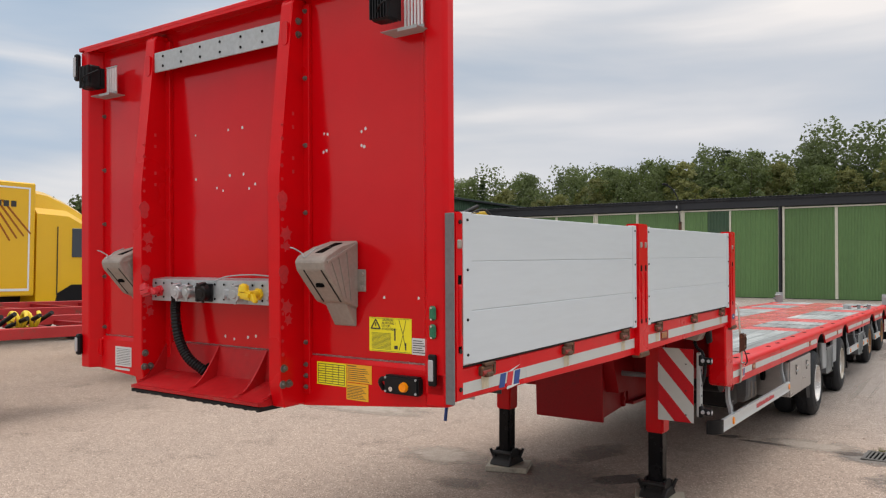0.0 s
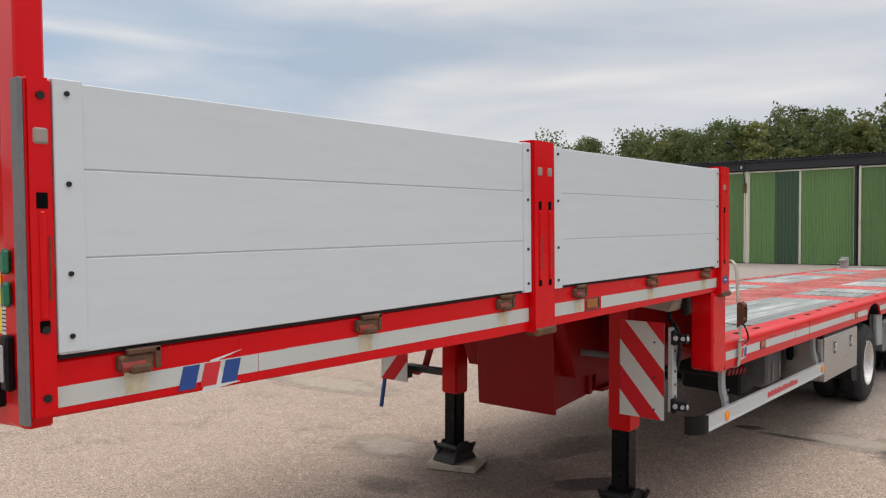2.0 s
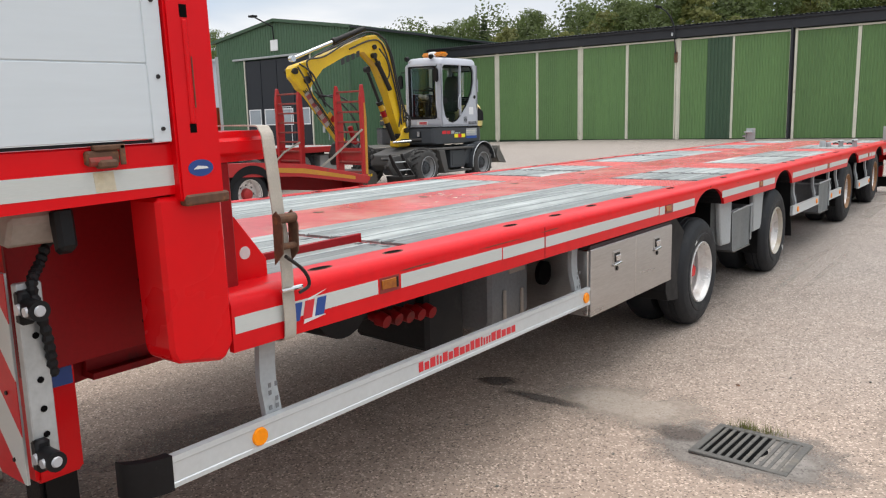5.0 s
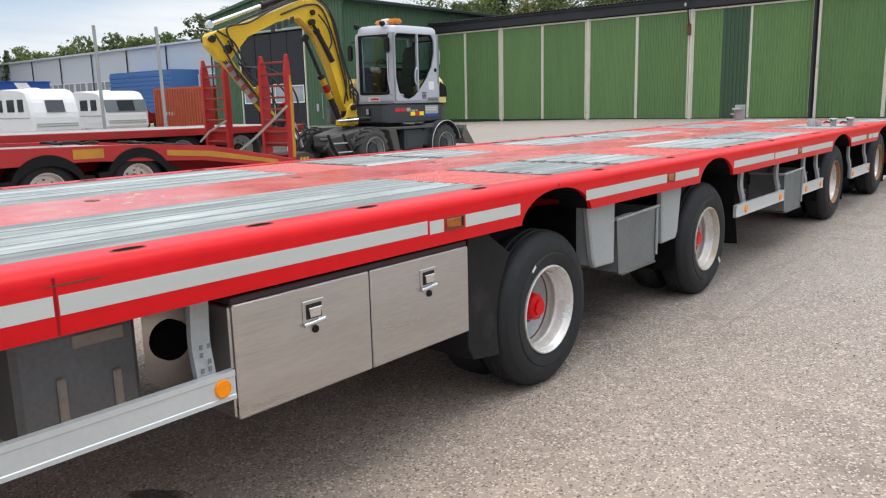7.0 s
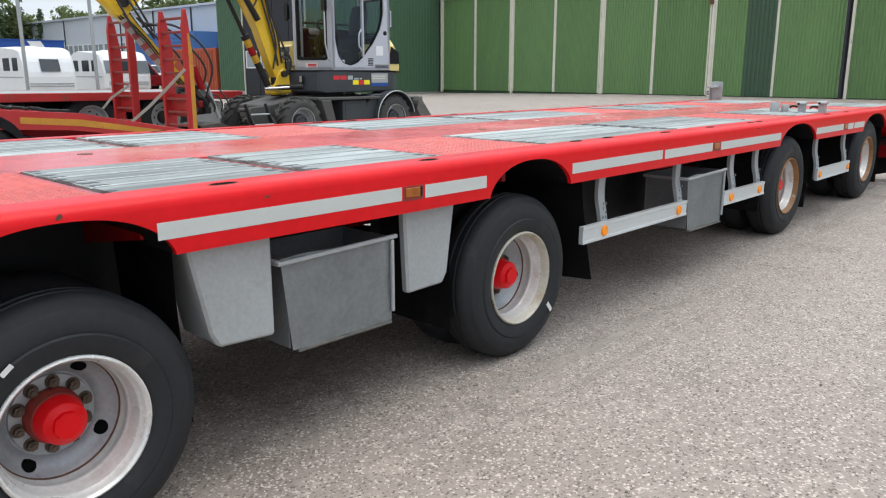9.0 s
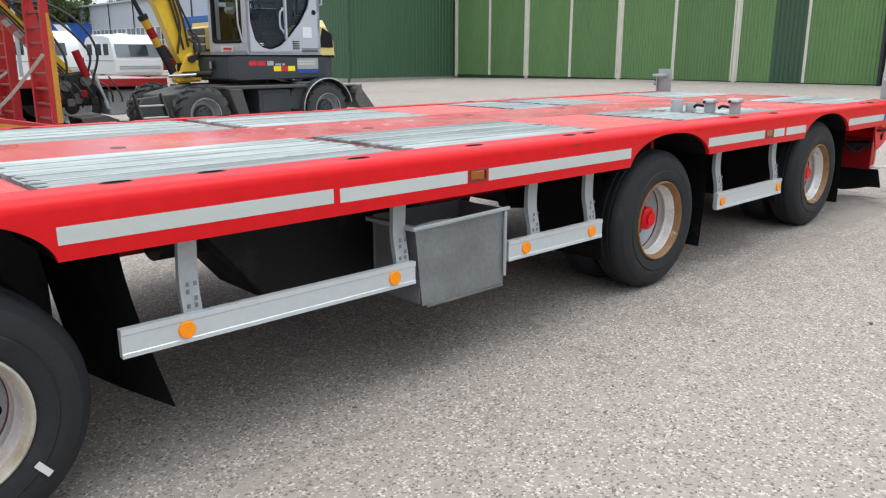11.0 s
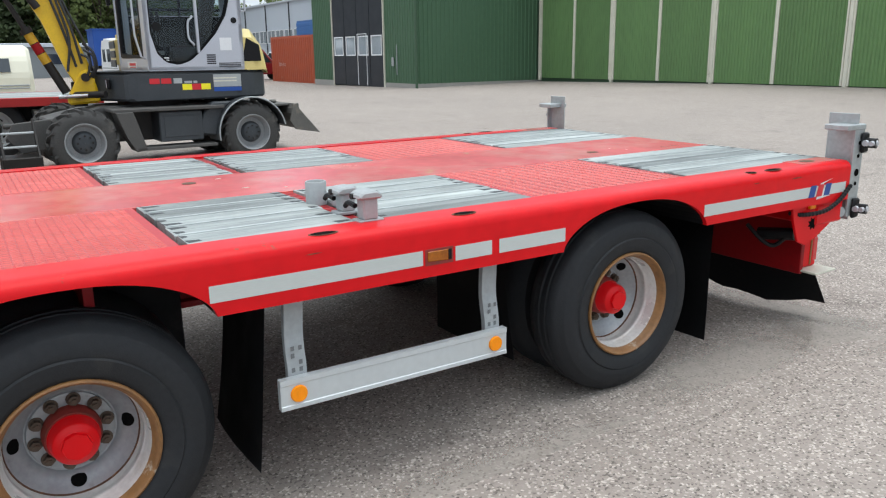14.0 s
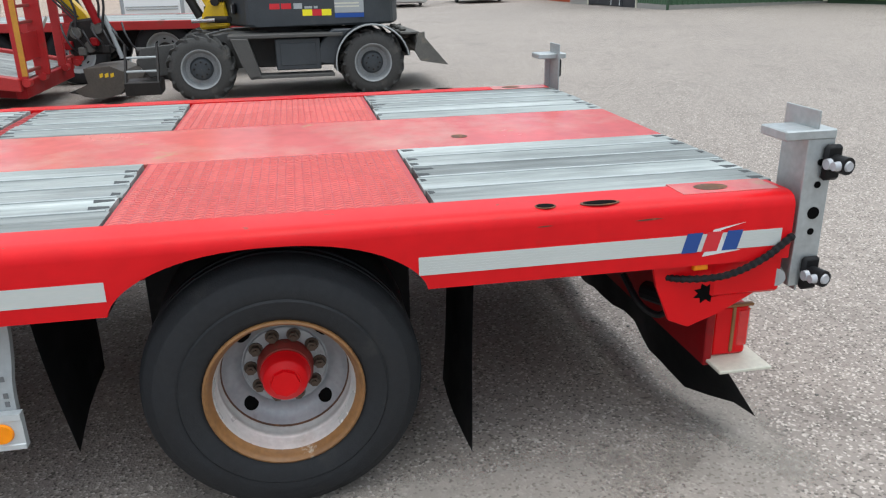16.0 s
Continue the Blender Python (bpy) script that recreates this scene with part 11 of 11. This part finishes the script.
def flat_strap(name, pts, w, parent_label, material=WEBBING, category="strap"):
    """A webbing band along a bent line, its width across the line."""
    pts = [Vector(p) for p in pts]
    bm = bmesh.new()
    secs = []
    for i, p in enumerate(pts):
        q = (pts[min(i + 1, len(pts) - 1)] - pts[max(i - 1, 0)]).normalized()
        a = q.cross(Vector((1, 0, 0.2))).normalized() * w * 0.5
        n = q.cross(a).normalized() * 0.003
        secs.append([p - a - n, p + a - n, p + a + n, p - a + n])
    loft(bm, secs)
    solid(name, bm, material, parent_label, category)


flat_strap("ramp_strap", [(-8.25, 13.60, 1.64), (-8.50, 13.46, 1.39), (-8.78, 13.29, 1.11), (-9.05, 13.1, 0.86)], 0.042, "dirty webbing strap holding the ramp")
flat_strap("ramp_strap", [(-10.0, 13.60, 1.40), (-10.3, 13.42, 1.20), (-10.45, 13.32, 1.02)], 0.036, "dirty webbing strap holding the ramp")
rnd = random.Random(31)
for cx, cy in ((-9.6, 10.9), (-9.5, 12.0), (-9.0, 9.2)):
    bm = bmesh.new()
    pts = []
    p = Vector((cx - 0.7, cy - 0.3, 0))
    for k in range(26):
        p = p + Vector((rnd.uniform(-0.05, 0.13), rnd.uniform(-0.12, 0.14), 0))
        z = 1.16 if p.y < 11 else 1.16 - 0.09 * (p.y - 11)
        pts.append((p.x, p.y, z + rnd.uniform(0, 0.03)))
    tube(bm, pts, 0.022, 6)
    solid("lashing_chain", bm, STEEL_DARK, "heap of dark lashing chain on the low loader", "chain")
bm = bmesh.new()
pts = []
for k in range(60):
    a = 2 * math.pi * k / 14
    pts.append((-8.62 + 0.12 * math.cos(a), 2.42 + 0.006 * k + 0.05 * math.sin(a * 0.5), 1.29 + 0.11 * math.sin(a)))
tube(bm, pts, 0.028, 8)
solid("coiled_hose", bm, YELLOW_PLASTIC, "yellow coiled air hose on the low loader", "hose", smooth=True)
bm = bmesh.new()
for k in range(6):
    cyl(bm, (-8.75, 2.0 + 0.16 * k, 1.20 + 0.01 * (k % 2)), (-8.35, 2.06 + 0.16 * k, 1.34 + 0.03 * (k % 3)), 0.03, seg=8)
solid("rigging_heap", bm, STEEL_DARK, "dark pile of rigging gear on the low loader", "rigging", kind="stuff")

# ---------------------------------------------------------------- red flatbed trailer
FB = Vector((-12.55, 8.0, ground_z(-12.55, 8.0)))
flat = thing("flatbed_trailer", "long red flatbed trailer with a pale grey deck", "trailer", FB)
FI2 = Matrix.Translation(-FB)


def fl(name, bm, material, label="", parent=None):
    return part(name, bm, material, parent or flat, label, FI2 if parent is None else None)


for x0, x1 in ((-11.36, -11.3), (-13.8, -13.74)):
    bm = bmesh.new()
    prism(bm, [(-3, 1.20), (16.5, 1.10), (16.5, 1.235), (-3, 1.36)], "x", x0, x1, 0.008)
    fl("side_rail", bm, RED_OLD, "red side rail")
bm = bmesh.new()
box(bm, -13.74, -11.36, 16.42, 16.5, 1.06, 1.235, 0.006)
fl("rear_rail", bm, RED_OLD)
for k in range(8):
    bm = bmesh.new()
    x = -13.735 + 0.297 * k
    prism(bm, [(6.5, 1.27), (16.42, 1.20), (16.42, 1.232), (6.5, 1.30)], "x", x + 0.003, x + 0.292)
    fl("deck_plank", bm, PLANK)
    bm = bmesh.new()
    prism(bm, [(-3, 1.33), (2.4, 1.29), (2.4, 1.325), (-3, 1.362)], "x", x + 0.003, x + 0.292)
    fl("deck_plank", bm, PLANK)
for y in (2.45, 3.3, 4.3, 5.3, 6.3):
    bm = bmesh.new()
    box(bm, -13.74, -11.36, y, y + 0.09, 1.19, 1.27, 0.006)
    fl("cross_beam", bm, RED_DARK)
for x0 in (-13.1, -12.15):
    bm = bmesh.new()
    prism(bm, [(6.5, 0.83), (16.2, 0.80), (16.2, 1.19), (6.5, 1.26)], "x", x0, x0 + 0.15)
    fl("chassis_beam", bm, BLACK)
for wy in (-0.6, 12.2, 13.55, 14.9):
    for xo, s in ((-11.42, 1), (-13.68, -1)):
        plain_wheel(flat, FI2, xo, wy, ground_z(xo, wy) + 0.47, 0.47, s, rim=GALV_DULL, hub=STEEL_DARK)
bm = bmesh.new()
box(bm, -11.9, -11.42, 10.6, 11.3, 0.62, 1.06, 0.02)
fl("tool_box", bm, GALV_DULL, "grey tool box under the deck")
bm = bmesh.new()
box(bm, -11.9, -11.40, 15.48, 16.1, 0.62, 1.04, 0.02)
fl("side_panel", bm, GALV_DULL, "pale grey panel under the deck")

# ---------------------------------------------------------------- yellow box truck
TR = Vector((-18.25, 4.5, ground_z(-18.25, 4.5)))
truck = thing("box_truck", "yellow box truck with a sleek cab and roof fairing", "truck", TR)
TI = Matrix.Translation(-TR)


def tr(name, bm, material, label="", parent=None, smooth=False):
    return part(name, bm, material, parent or truck, label, TI if parent is None else None, smooth)


bm = bmesh.new()
box(bm, -19.5, -17.0, 0.2, 7.05, 1.30, 4.02, 0.03)
tbx = tr("cargo_box", bm, TRUCK_YELLOW, "yellow cargo box with white edging")
bm = bmesh.new()
for y0, y1, z0, z1 in ((0.35, 6.92, 3.86, 3.90), (0.35, 6.92, 1.42, 1.48), (6.88, 6.92, 1.48, 3.86)):
    box(bm, -16.999, -16.994, y0, y1, z0, z1)
tr("edging", bm, WHITE, "", parent=tbx)
for k in range(4):
    bm = bmesh.new()
    y = 5.75 + 0.16 * k
    prism(bm, [(y, 3.72 - 0.05 * k), (y + 0.06, 3.72 - 0.05 * k), (y + 0.72, 2.62 + 0.06 * k), (y + 0.69, 2.60 + 0.06 * k)], "x", -16.999, -16.993)
    tr("claw_stripe", bm, AMBER_DARK, "dark orange claw stripe", parent=tbx)
for k in range(7):
    bm = bmesh.new()
    y = 5.45 + 0.17 * k
    box(bm, -16.999, -16.992, y, y + 0.12, 3.42 - 0.0 * k, 3.56)
    tr("marking", bm, INK, "", parent=tbx)
bm = bmesh.new()
secs = []
for y_, h_, w_ in ((7.12, 3.45, 1.18), (7.9, 3.42, 1.2), (8.55, 3.1, 1.2), (9.0, 2.35, 1.18), (9.15, 1.2, 1.15)):
    secs.append([(-18.25 - w_, y_, 0.95), (-18.25 - w_, y_, h_ - 0.15), (-18.25 - w_ + 0.15, y_, h_), (-18.25 + w_ - 0.15, y_, h_), (-18.25 + w_, y_, h_ - 0.15), (-18.25 + w_, y_, 0.95)])
loft(bm, secs)
cab_ = tr("cab", bm, TRUCK_YELLOW, "yellow truck cab", smooth=True)
bm = bmesh.new()
secs = []
for y_, h_ in ((7.1, 3.92), (7.5, 3.86), (8.0, 3.66), (8.4, 3.45)):
    secs.append([(-19.3, y_, 3.2), (-19.2, y_, h_ - 0.1), (-19.0, y_, h_), (-17.5, y_, h_), (-17.3, y_, h_ - 0.1), (-17.2, y_, 3.2)])
loft(bm, secs)
tr("roof_fairing", bm, TRUCK_YELLOW, "", parent=cab_, smooth=True)
bm = bmesh.new()
prism(bm, [(8.0, 2.25), (8.82, 2.25), (8.72, 2.75), (8.5, 2.98), (8.0, 2.98)], "x", -17.06, -17.03, 0.01)
tr("side_window", bm, TINTED, "dark side window", parent=cab_)
bm = bmesh.new()
box(bm, -17.05, -17.035, 7.62, 7.64, 1.3, 3.0)
box(bm, -17.05, -17.035, 8.86, 8.88, 1.3, 2.2)
tr("door_seam", bm, INK, "", parent=cab_)
bm = bmesh.new()
box(bm, -17.03, -16.78, 8.7, 8.85, 2.2, 2.75, 0.03)
tr("mirror", bm, TRUCK_YELLOW, "", parent=cab_)
bm = bmesh.new()
prism(bm, [(7.55, 0.95), (8.95, 0.95), (8.85, 1.35), (8.5, 1.56), (8.0, 1.56), (7.65, 1.35)], "x", -17.12, -17.035)
tr("wheel_arch", bm, BLACK, "", parent=cab_)
for wy in (8.25, 2.6, 1.5):
    for xo, s in ((-17.08, 1), (-19.42, -1)):
        plain_wheel(truck, TI, xo, wy, ground_z(xo, wy) + 0.5, 0.5, s, rim=GALV_DULL, hub=STEEL_DARK)
bm = bmesh.new()
box(bm, -18.7, -17.8, 0.3, 8.8, 0.8, 1.29)
tr("chassis", bm, BLACK)
bm = bmesh.new()
box(bm, -17.6, -17.1, 4.6, 6.0, 0.62, 1.15, 0.04)
tr("fuel_tank", bm, GALV_DULL)

# ---------------------------------------------------------------- truck park
for x, y, lean in ((-14.7, 13.7, -1.0), (-14.2, 14.9, -1.5)):
    bm = bmesh.new()
    cyl(bm, (0, 0, -0.1), (0, 0, 3.45 - ground_z(x, y)), 0.036, seg=12)
    solid("steel_pole", bm, GALV_DULL, "thin grey steel pole standing in the yard", "pole", at=pose(x, y, ground_z(x, y), 0, lean, 0), smooth=True)

CB = Vector((-38.35, 31.6, 0.30))
cont = thing("shipping_container", "rusty orange corrugated shipping container", "container", CB)
CI = Matrix.Translation((-CB.x, -CB.y, -CB.z))
bm = corrugated(5.9, 2.35, 0.28, 0.09)
part("long_side", bm, CONTAINER, cont, m=CI @ pose(-41.3, 30.45, 0.42))
bm = corrugated(5.9, 2.35, 0.28, 0.09)
part("long_side", bm, CONTAINER, cont, m=CI @ pose(-35.4, 32.75, 0.42, 0, 0, 180))
bm = corrugated(2.15, 2.35, 0.28, 0.08)
part("end_wall", bm, CONTAINER, cont, m=CI @ pose(-35.36, 30.55, 0.42, 0, 0, 90))
bm = bmesh.new()
for x in (-41.4, -35.45):
    for y in (30.38, 32.68):
        box(bm, x, x + 0.14, y, y + 0.14, 0.28, 2.85, 0.01)
for z in (0.28, 2.72):
    for y in (30.385, 32.7):
        box(bm, x - 5.81, x, y, y + 0.11, z, z + 0.13)
    for xx in (-41.395, -35.42):
        box(bm, xx, xx + 0.1, 30.52, 32.68, z, z + 0.13)
part("frame", bm, CONTAINER, cont, m=CI)
bm = bmesh.new()
box(bm, -41.3, -35.4, 30.48, 32.74, 2.76, 2.80)
part("roof", bm, CONTAINER, cont, m=CI)
bm = bmesh.new()
box(bm, -35.33, -35.31, 31.3, 31.7, 1.5, 2.4)
part("faded_label", bm, CREAM, cont, "faded paper label", m=CI)
for k in range(3):
    bm = bmesh.new()
    box(bm, -40.2 + 0.3 * k, -39.95 + 0.3 * k, 30.39, 30.40, 1.25, 1.45)
    part("marking", bm, WHITE_LABEL, cont, m=CI)


PANORAMA = mat("smoky_acrylic_panel", (0.17, 0.19, 0.21), 0.12, var=0.15, scale=1, coat=0.5)


def caravan(x, y, length, skin, label, rz=0.0, tall=0.84, panorama=False):
    """A touring caravan: rounded body, sloping nose, windows, door, drawbar and wheel."""
    z = ground_z(x, y)
    c = thing("caravan", label, "caravan", (x, y, z), group="parked caravans")
    M = Matrix.Rotation(radians(rz), 4, "Z") @ Matrix.Diagonal((1, 1.12 if panorama else 1.04, tall, 1))
    h = length / 2
    prof = [(-h, 0.34), (-h + 0.05, 1.2), (-h + 0.25, 2.1), (-h + 0.6, 2.42), (-h + 1.4, 2.5), (h - 1.2, 2.5), (h - 0.55, 2.38), (h - 0.22, 1.9), (h + 0.0, 1.2), (h - 0.02, 0.34), (h - 0.3, 0.2), (-h + 0.3, 0.2)]
    bm = bmesh.new()
    prism(bm, prof, "y", -1.12, 1.12, 0.12)
    part("body", bm, skin, c, m=M)
    for s in (-1, 1):
        for a, b in ((-h + 0.7, -h + 1.4), (-0.4, 0.45), (h - 1.5, h - 0.85)):
            bm = bmesh.new()
            box(bm, a, b, s * 1.12 - 0.02, s * 1.12 + 0.02, 1.35, 1.98, 0.015)
            part("window", bm, TINTED, c, m=M)
        bm = bmesh.new()
        box(bm, -h + 0.3, h - 0.3, s * 1.121 - 0.008, s * 1.121 + 0.008, 1.02, 1.08)
        part("trim_line", bm, GALV_DULL, c, m=M)
        bm = bmesh.new()
        cyl(bm, (0.2, s * 1.0, 0.33), (0.2, s * 1.1, 0.33), 0.33, seg=20)
        part("wheel", bm, RUBBER, c, m=M, smooth=True)
    bm = bmesh.new()
    prism(bm, [(h - 0.26, 1.92), (h - 0.24, 1.92), (h - 0.045, 1.34), (h - 0.065, 1.34)], "y", -0.42, 0.42)
    for v in bm.verts:
        v.co.x += 0.055
    part("front_window", bm, TINTED, c, "dark front window", m=M)
    bm = bmesh.new()
    for zz in (0.62, 0.74):
        box(bm, h - 0.01, h + 0.03, -0.95, 0.95, zz, zz + 0.05, 0.01)
    part("bumper", bm, GALV_DULL, c, m=M)
    if panorama:
        bm = bmesh.new()
        prism(bm, [(h - 0.26, 1.96), (h - 0.24, 1.96), (h - 0.035, 1.26), (h - 0.055, 1.26)], "y", -1.06, 1.06)
        for v in bm.verts:
            v.co.x += 0.04
        part("panorama_panel", bm, PANORAMA, c, "wide smoky front panel", m=M)
    bm = bmesh.new()
    box(bm, -0.3, 0.2, -0.25, 0.25, 2.5, 2.58, 0.03)
    part("roof_hatch", bm, WHITE, c, m=M)
    return c


caravan(-33.6, 16.0, 6.0, CARAVAN_CREAM, "cream touring caravan parked in the yard")
caravan(-38.9, 22.4, 4.7, CARAVAN, "white touring caravan with dark windows", 0.0, 0.97)
caravan(-40.5, 26.9, 4.6, CARAVAN, "white touring caravan with a wide smoky front window", 0.0, 0.92, True)
caravan(-34.2, 11.6, 6.0, CARAVAN, "white touring caravan with dark windows")

BT = Vector((-57.2, 27.0, ground_z(-57.2, 27.0)))
bt = thing("curtain_trailer", "blue tarpaulin truck trailer with white markings", "truck trailer", BT)
bm = bmesh.new()
box(bm, -1.25, 1.2, -3.8, 3.8, 1.0, 3.35, 0.05)
part("tarpaulin", bm, TARP_BLUE, bt)
bm = bmesh.new()
for z in (0.95, 3.32):
    box(bm, -1.28, 1.24, -3.85, 3.85, z, z + 0.08)
part("frame_rail", bm, TARP_BLUE, bt)
for y0, poly in ((-3.3, [(0, 2.0), (0.5, 2.0), (0.5, 2.6), (0, 2.6)]), (-2.5, [(0, 2.0), (0.2, 2.0), (0.2, 2.6), (0, 2.6)]), (-2.1, [(0, 2.0), (0.5, 2.0), (0.5, 2.6), (0, 2.6)]), (-1.4, [(0, 2.0), (0.5, 2.0), (0.5, 2.6), (0, 2.6)]), (-0.7, [(0, 2.0), (0.5, 2.0), (0.5, 2.6), (0, 2.6)]), (1.3, [(0, 3.3), (0.9, 3.3), (1.6, 2.2), (2.2, 1.1), (1.5, 1.1), (0.8, 2.1)])):
    bm = bmesh.new()
    prism(bm, [(y0 + a, b) for a, b in poly], "x", 1.205, 1.215)
    part("white_shape", bm, WHITE, bt)
bm = bmesh.new()
box(bm, -1.0, 1.0, -3.6, 3.6, 0.75, 0.95)
part("chassis", bm, BLACK, bt)
for wy in (-2.6, 1.6, 2.8):
    plain_wheel(bt, None, 1.15, wy, 0.5, 0.5, 1, rim=GALV_DULL, hub=STEEL_DARK)


def car(x, y, rz, paint, label, h=1.65, l=4.4):
    """A small estate car seen far off: body, glasshouse, windows, wheels."""
    c = thing("car", label, "car", (x, y, ground_z(x, y)))
    M = Matrix.Rotation(radians(rz), 4, "Z")
    bm = bmesh.new()
    prism(bm, [(-l / 2, 0.35), (-l / 2, 0.85), (-l / 2 + 0.15, 1.0), (l / 2 - 1.1, 1.0), (l / 2 - 0.1, 0.88), (l / 2, 0.7), (l / 2, 0.35)], "y", -0.88, 0.88, 0.05)
    part("body", bm, paint, c, m=M)
    bm = bmesh.new()
    prism(bm, [(-l / 2 + 0.12, 0.98), (-l / 2 + 0.4, h), (l / 2 - 1.9, h), (l / 2 - 1.15, 0.98)], "y", -0.78, 0.78, 0.06)
    part("roof", bm, paint, c, m=M)
    for s in (-1, 1):
        bm = bmesh.new()
        prism(bm, [(-l / 2 + 0.35, 1.04), (-l / 2 + 0.5, h - 0.1), (l / 2 - 1.95, h - 0.1), (l / 2 - 1.4, 1.04)], "y", s * 0.78 - 0.01, s * 0.78 + 0.01)
        part("window", bm, TINTED, c, m=M)
        for wx in (-l / 2 + 0.8, l / 2 - 0.8):
            bm = bmesh.new()
            cyl(bm, (wx, s * 0.74, 0.32), (wx, s * 0.9, 0.32), 0.32, seg=18)
            part("wheel", bm, RUBBER, c, m=M, smooth=True)
    bm = bmesh.new()
    prism(bm, [(-l / 2 + 0.09, 1.04), (-l / 2 + 0.11, 1.04), (-l / 2 + 0.35, h - 0.08), (-l / 2 + 0.33, h - 0.08)], "y", -0.65, 0.65)
    part("rear_window", bm, TINTED, c, m=M)


car(-60.5, 38.0, 200, WHITE, "small white estate car parked far off")
car(-44.0, 30.0, 90, mat("dark_red_car_paint", (0.22, 0.012, 0.015), 0.3, var=0.05, coat=0.4), "dark red van parked beside the container", 1.85, 4.8)

# low grey shed behind the caravans
shed = thing("storage_shed", "low grey storage shed with a pale flat roof", "shed", (-72, 20.0, 0.3))
bm = bmesh.new()
box(bm, -3, 3, -12, 4.6, -0.4, 2.45)
part("wall", bm, mat("grey_shed_boards", (0.20, 0.22, 0.23), 0.7, var=0.12, scale=1), shed)
bm = bmesh.new()
box(bm, -3.3, 3.3, -12.3, 4.9, 2.45, 2.75, 0.03)
part("roof", bm, CLAD_GREY, shed)
for k in range(5):
    bm = bmesh.new()
    box(bm, 3.0, 3.04, -11 + 3.1 * k, -9.2 + 3.1 * k, 1.1, 1.9)
    part("window", bm, TINTED, shed)

GRASS = mat("mown_grass", (0.10, 0.14, 0.035), 0.9, var=0.3, scale=2, fine=30, dirt=(0.16, 0.16, 0.06), dirt_amount=0.2, dirt_scale=1.5)
solid("grass_patch", blob(-46, 37, 7.5, 4.5, 41, 0.02), GRASS, "patch of mown grass behind the container", "grass", kind="stuff")
solid("grass_patch", blob(-58, 44, 9, 2.0, 42, 0.02), GRASS, "strip of mown grass along the blue annex", "grass", kind="stuff")
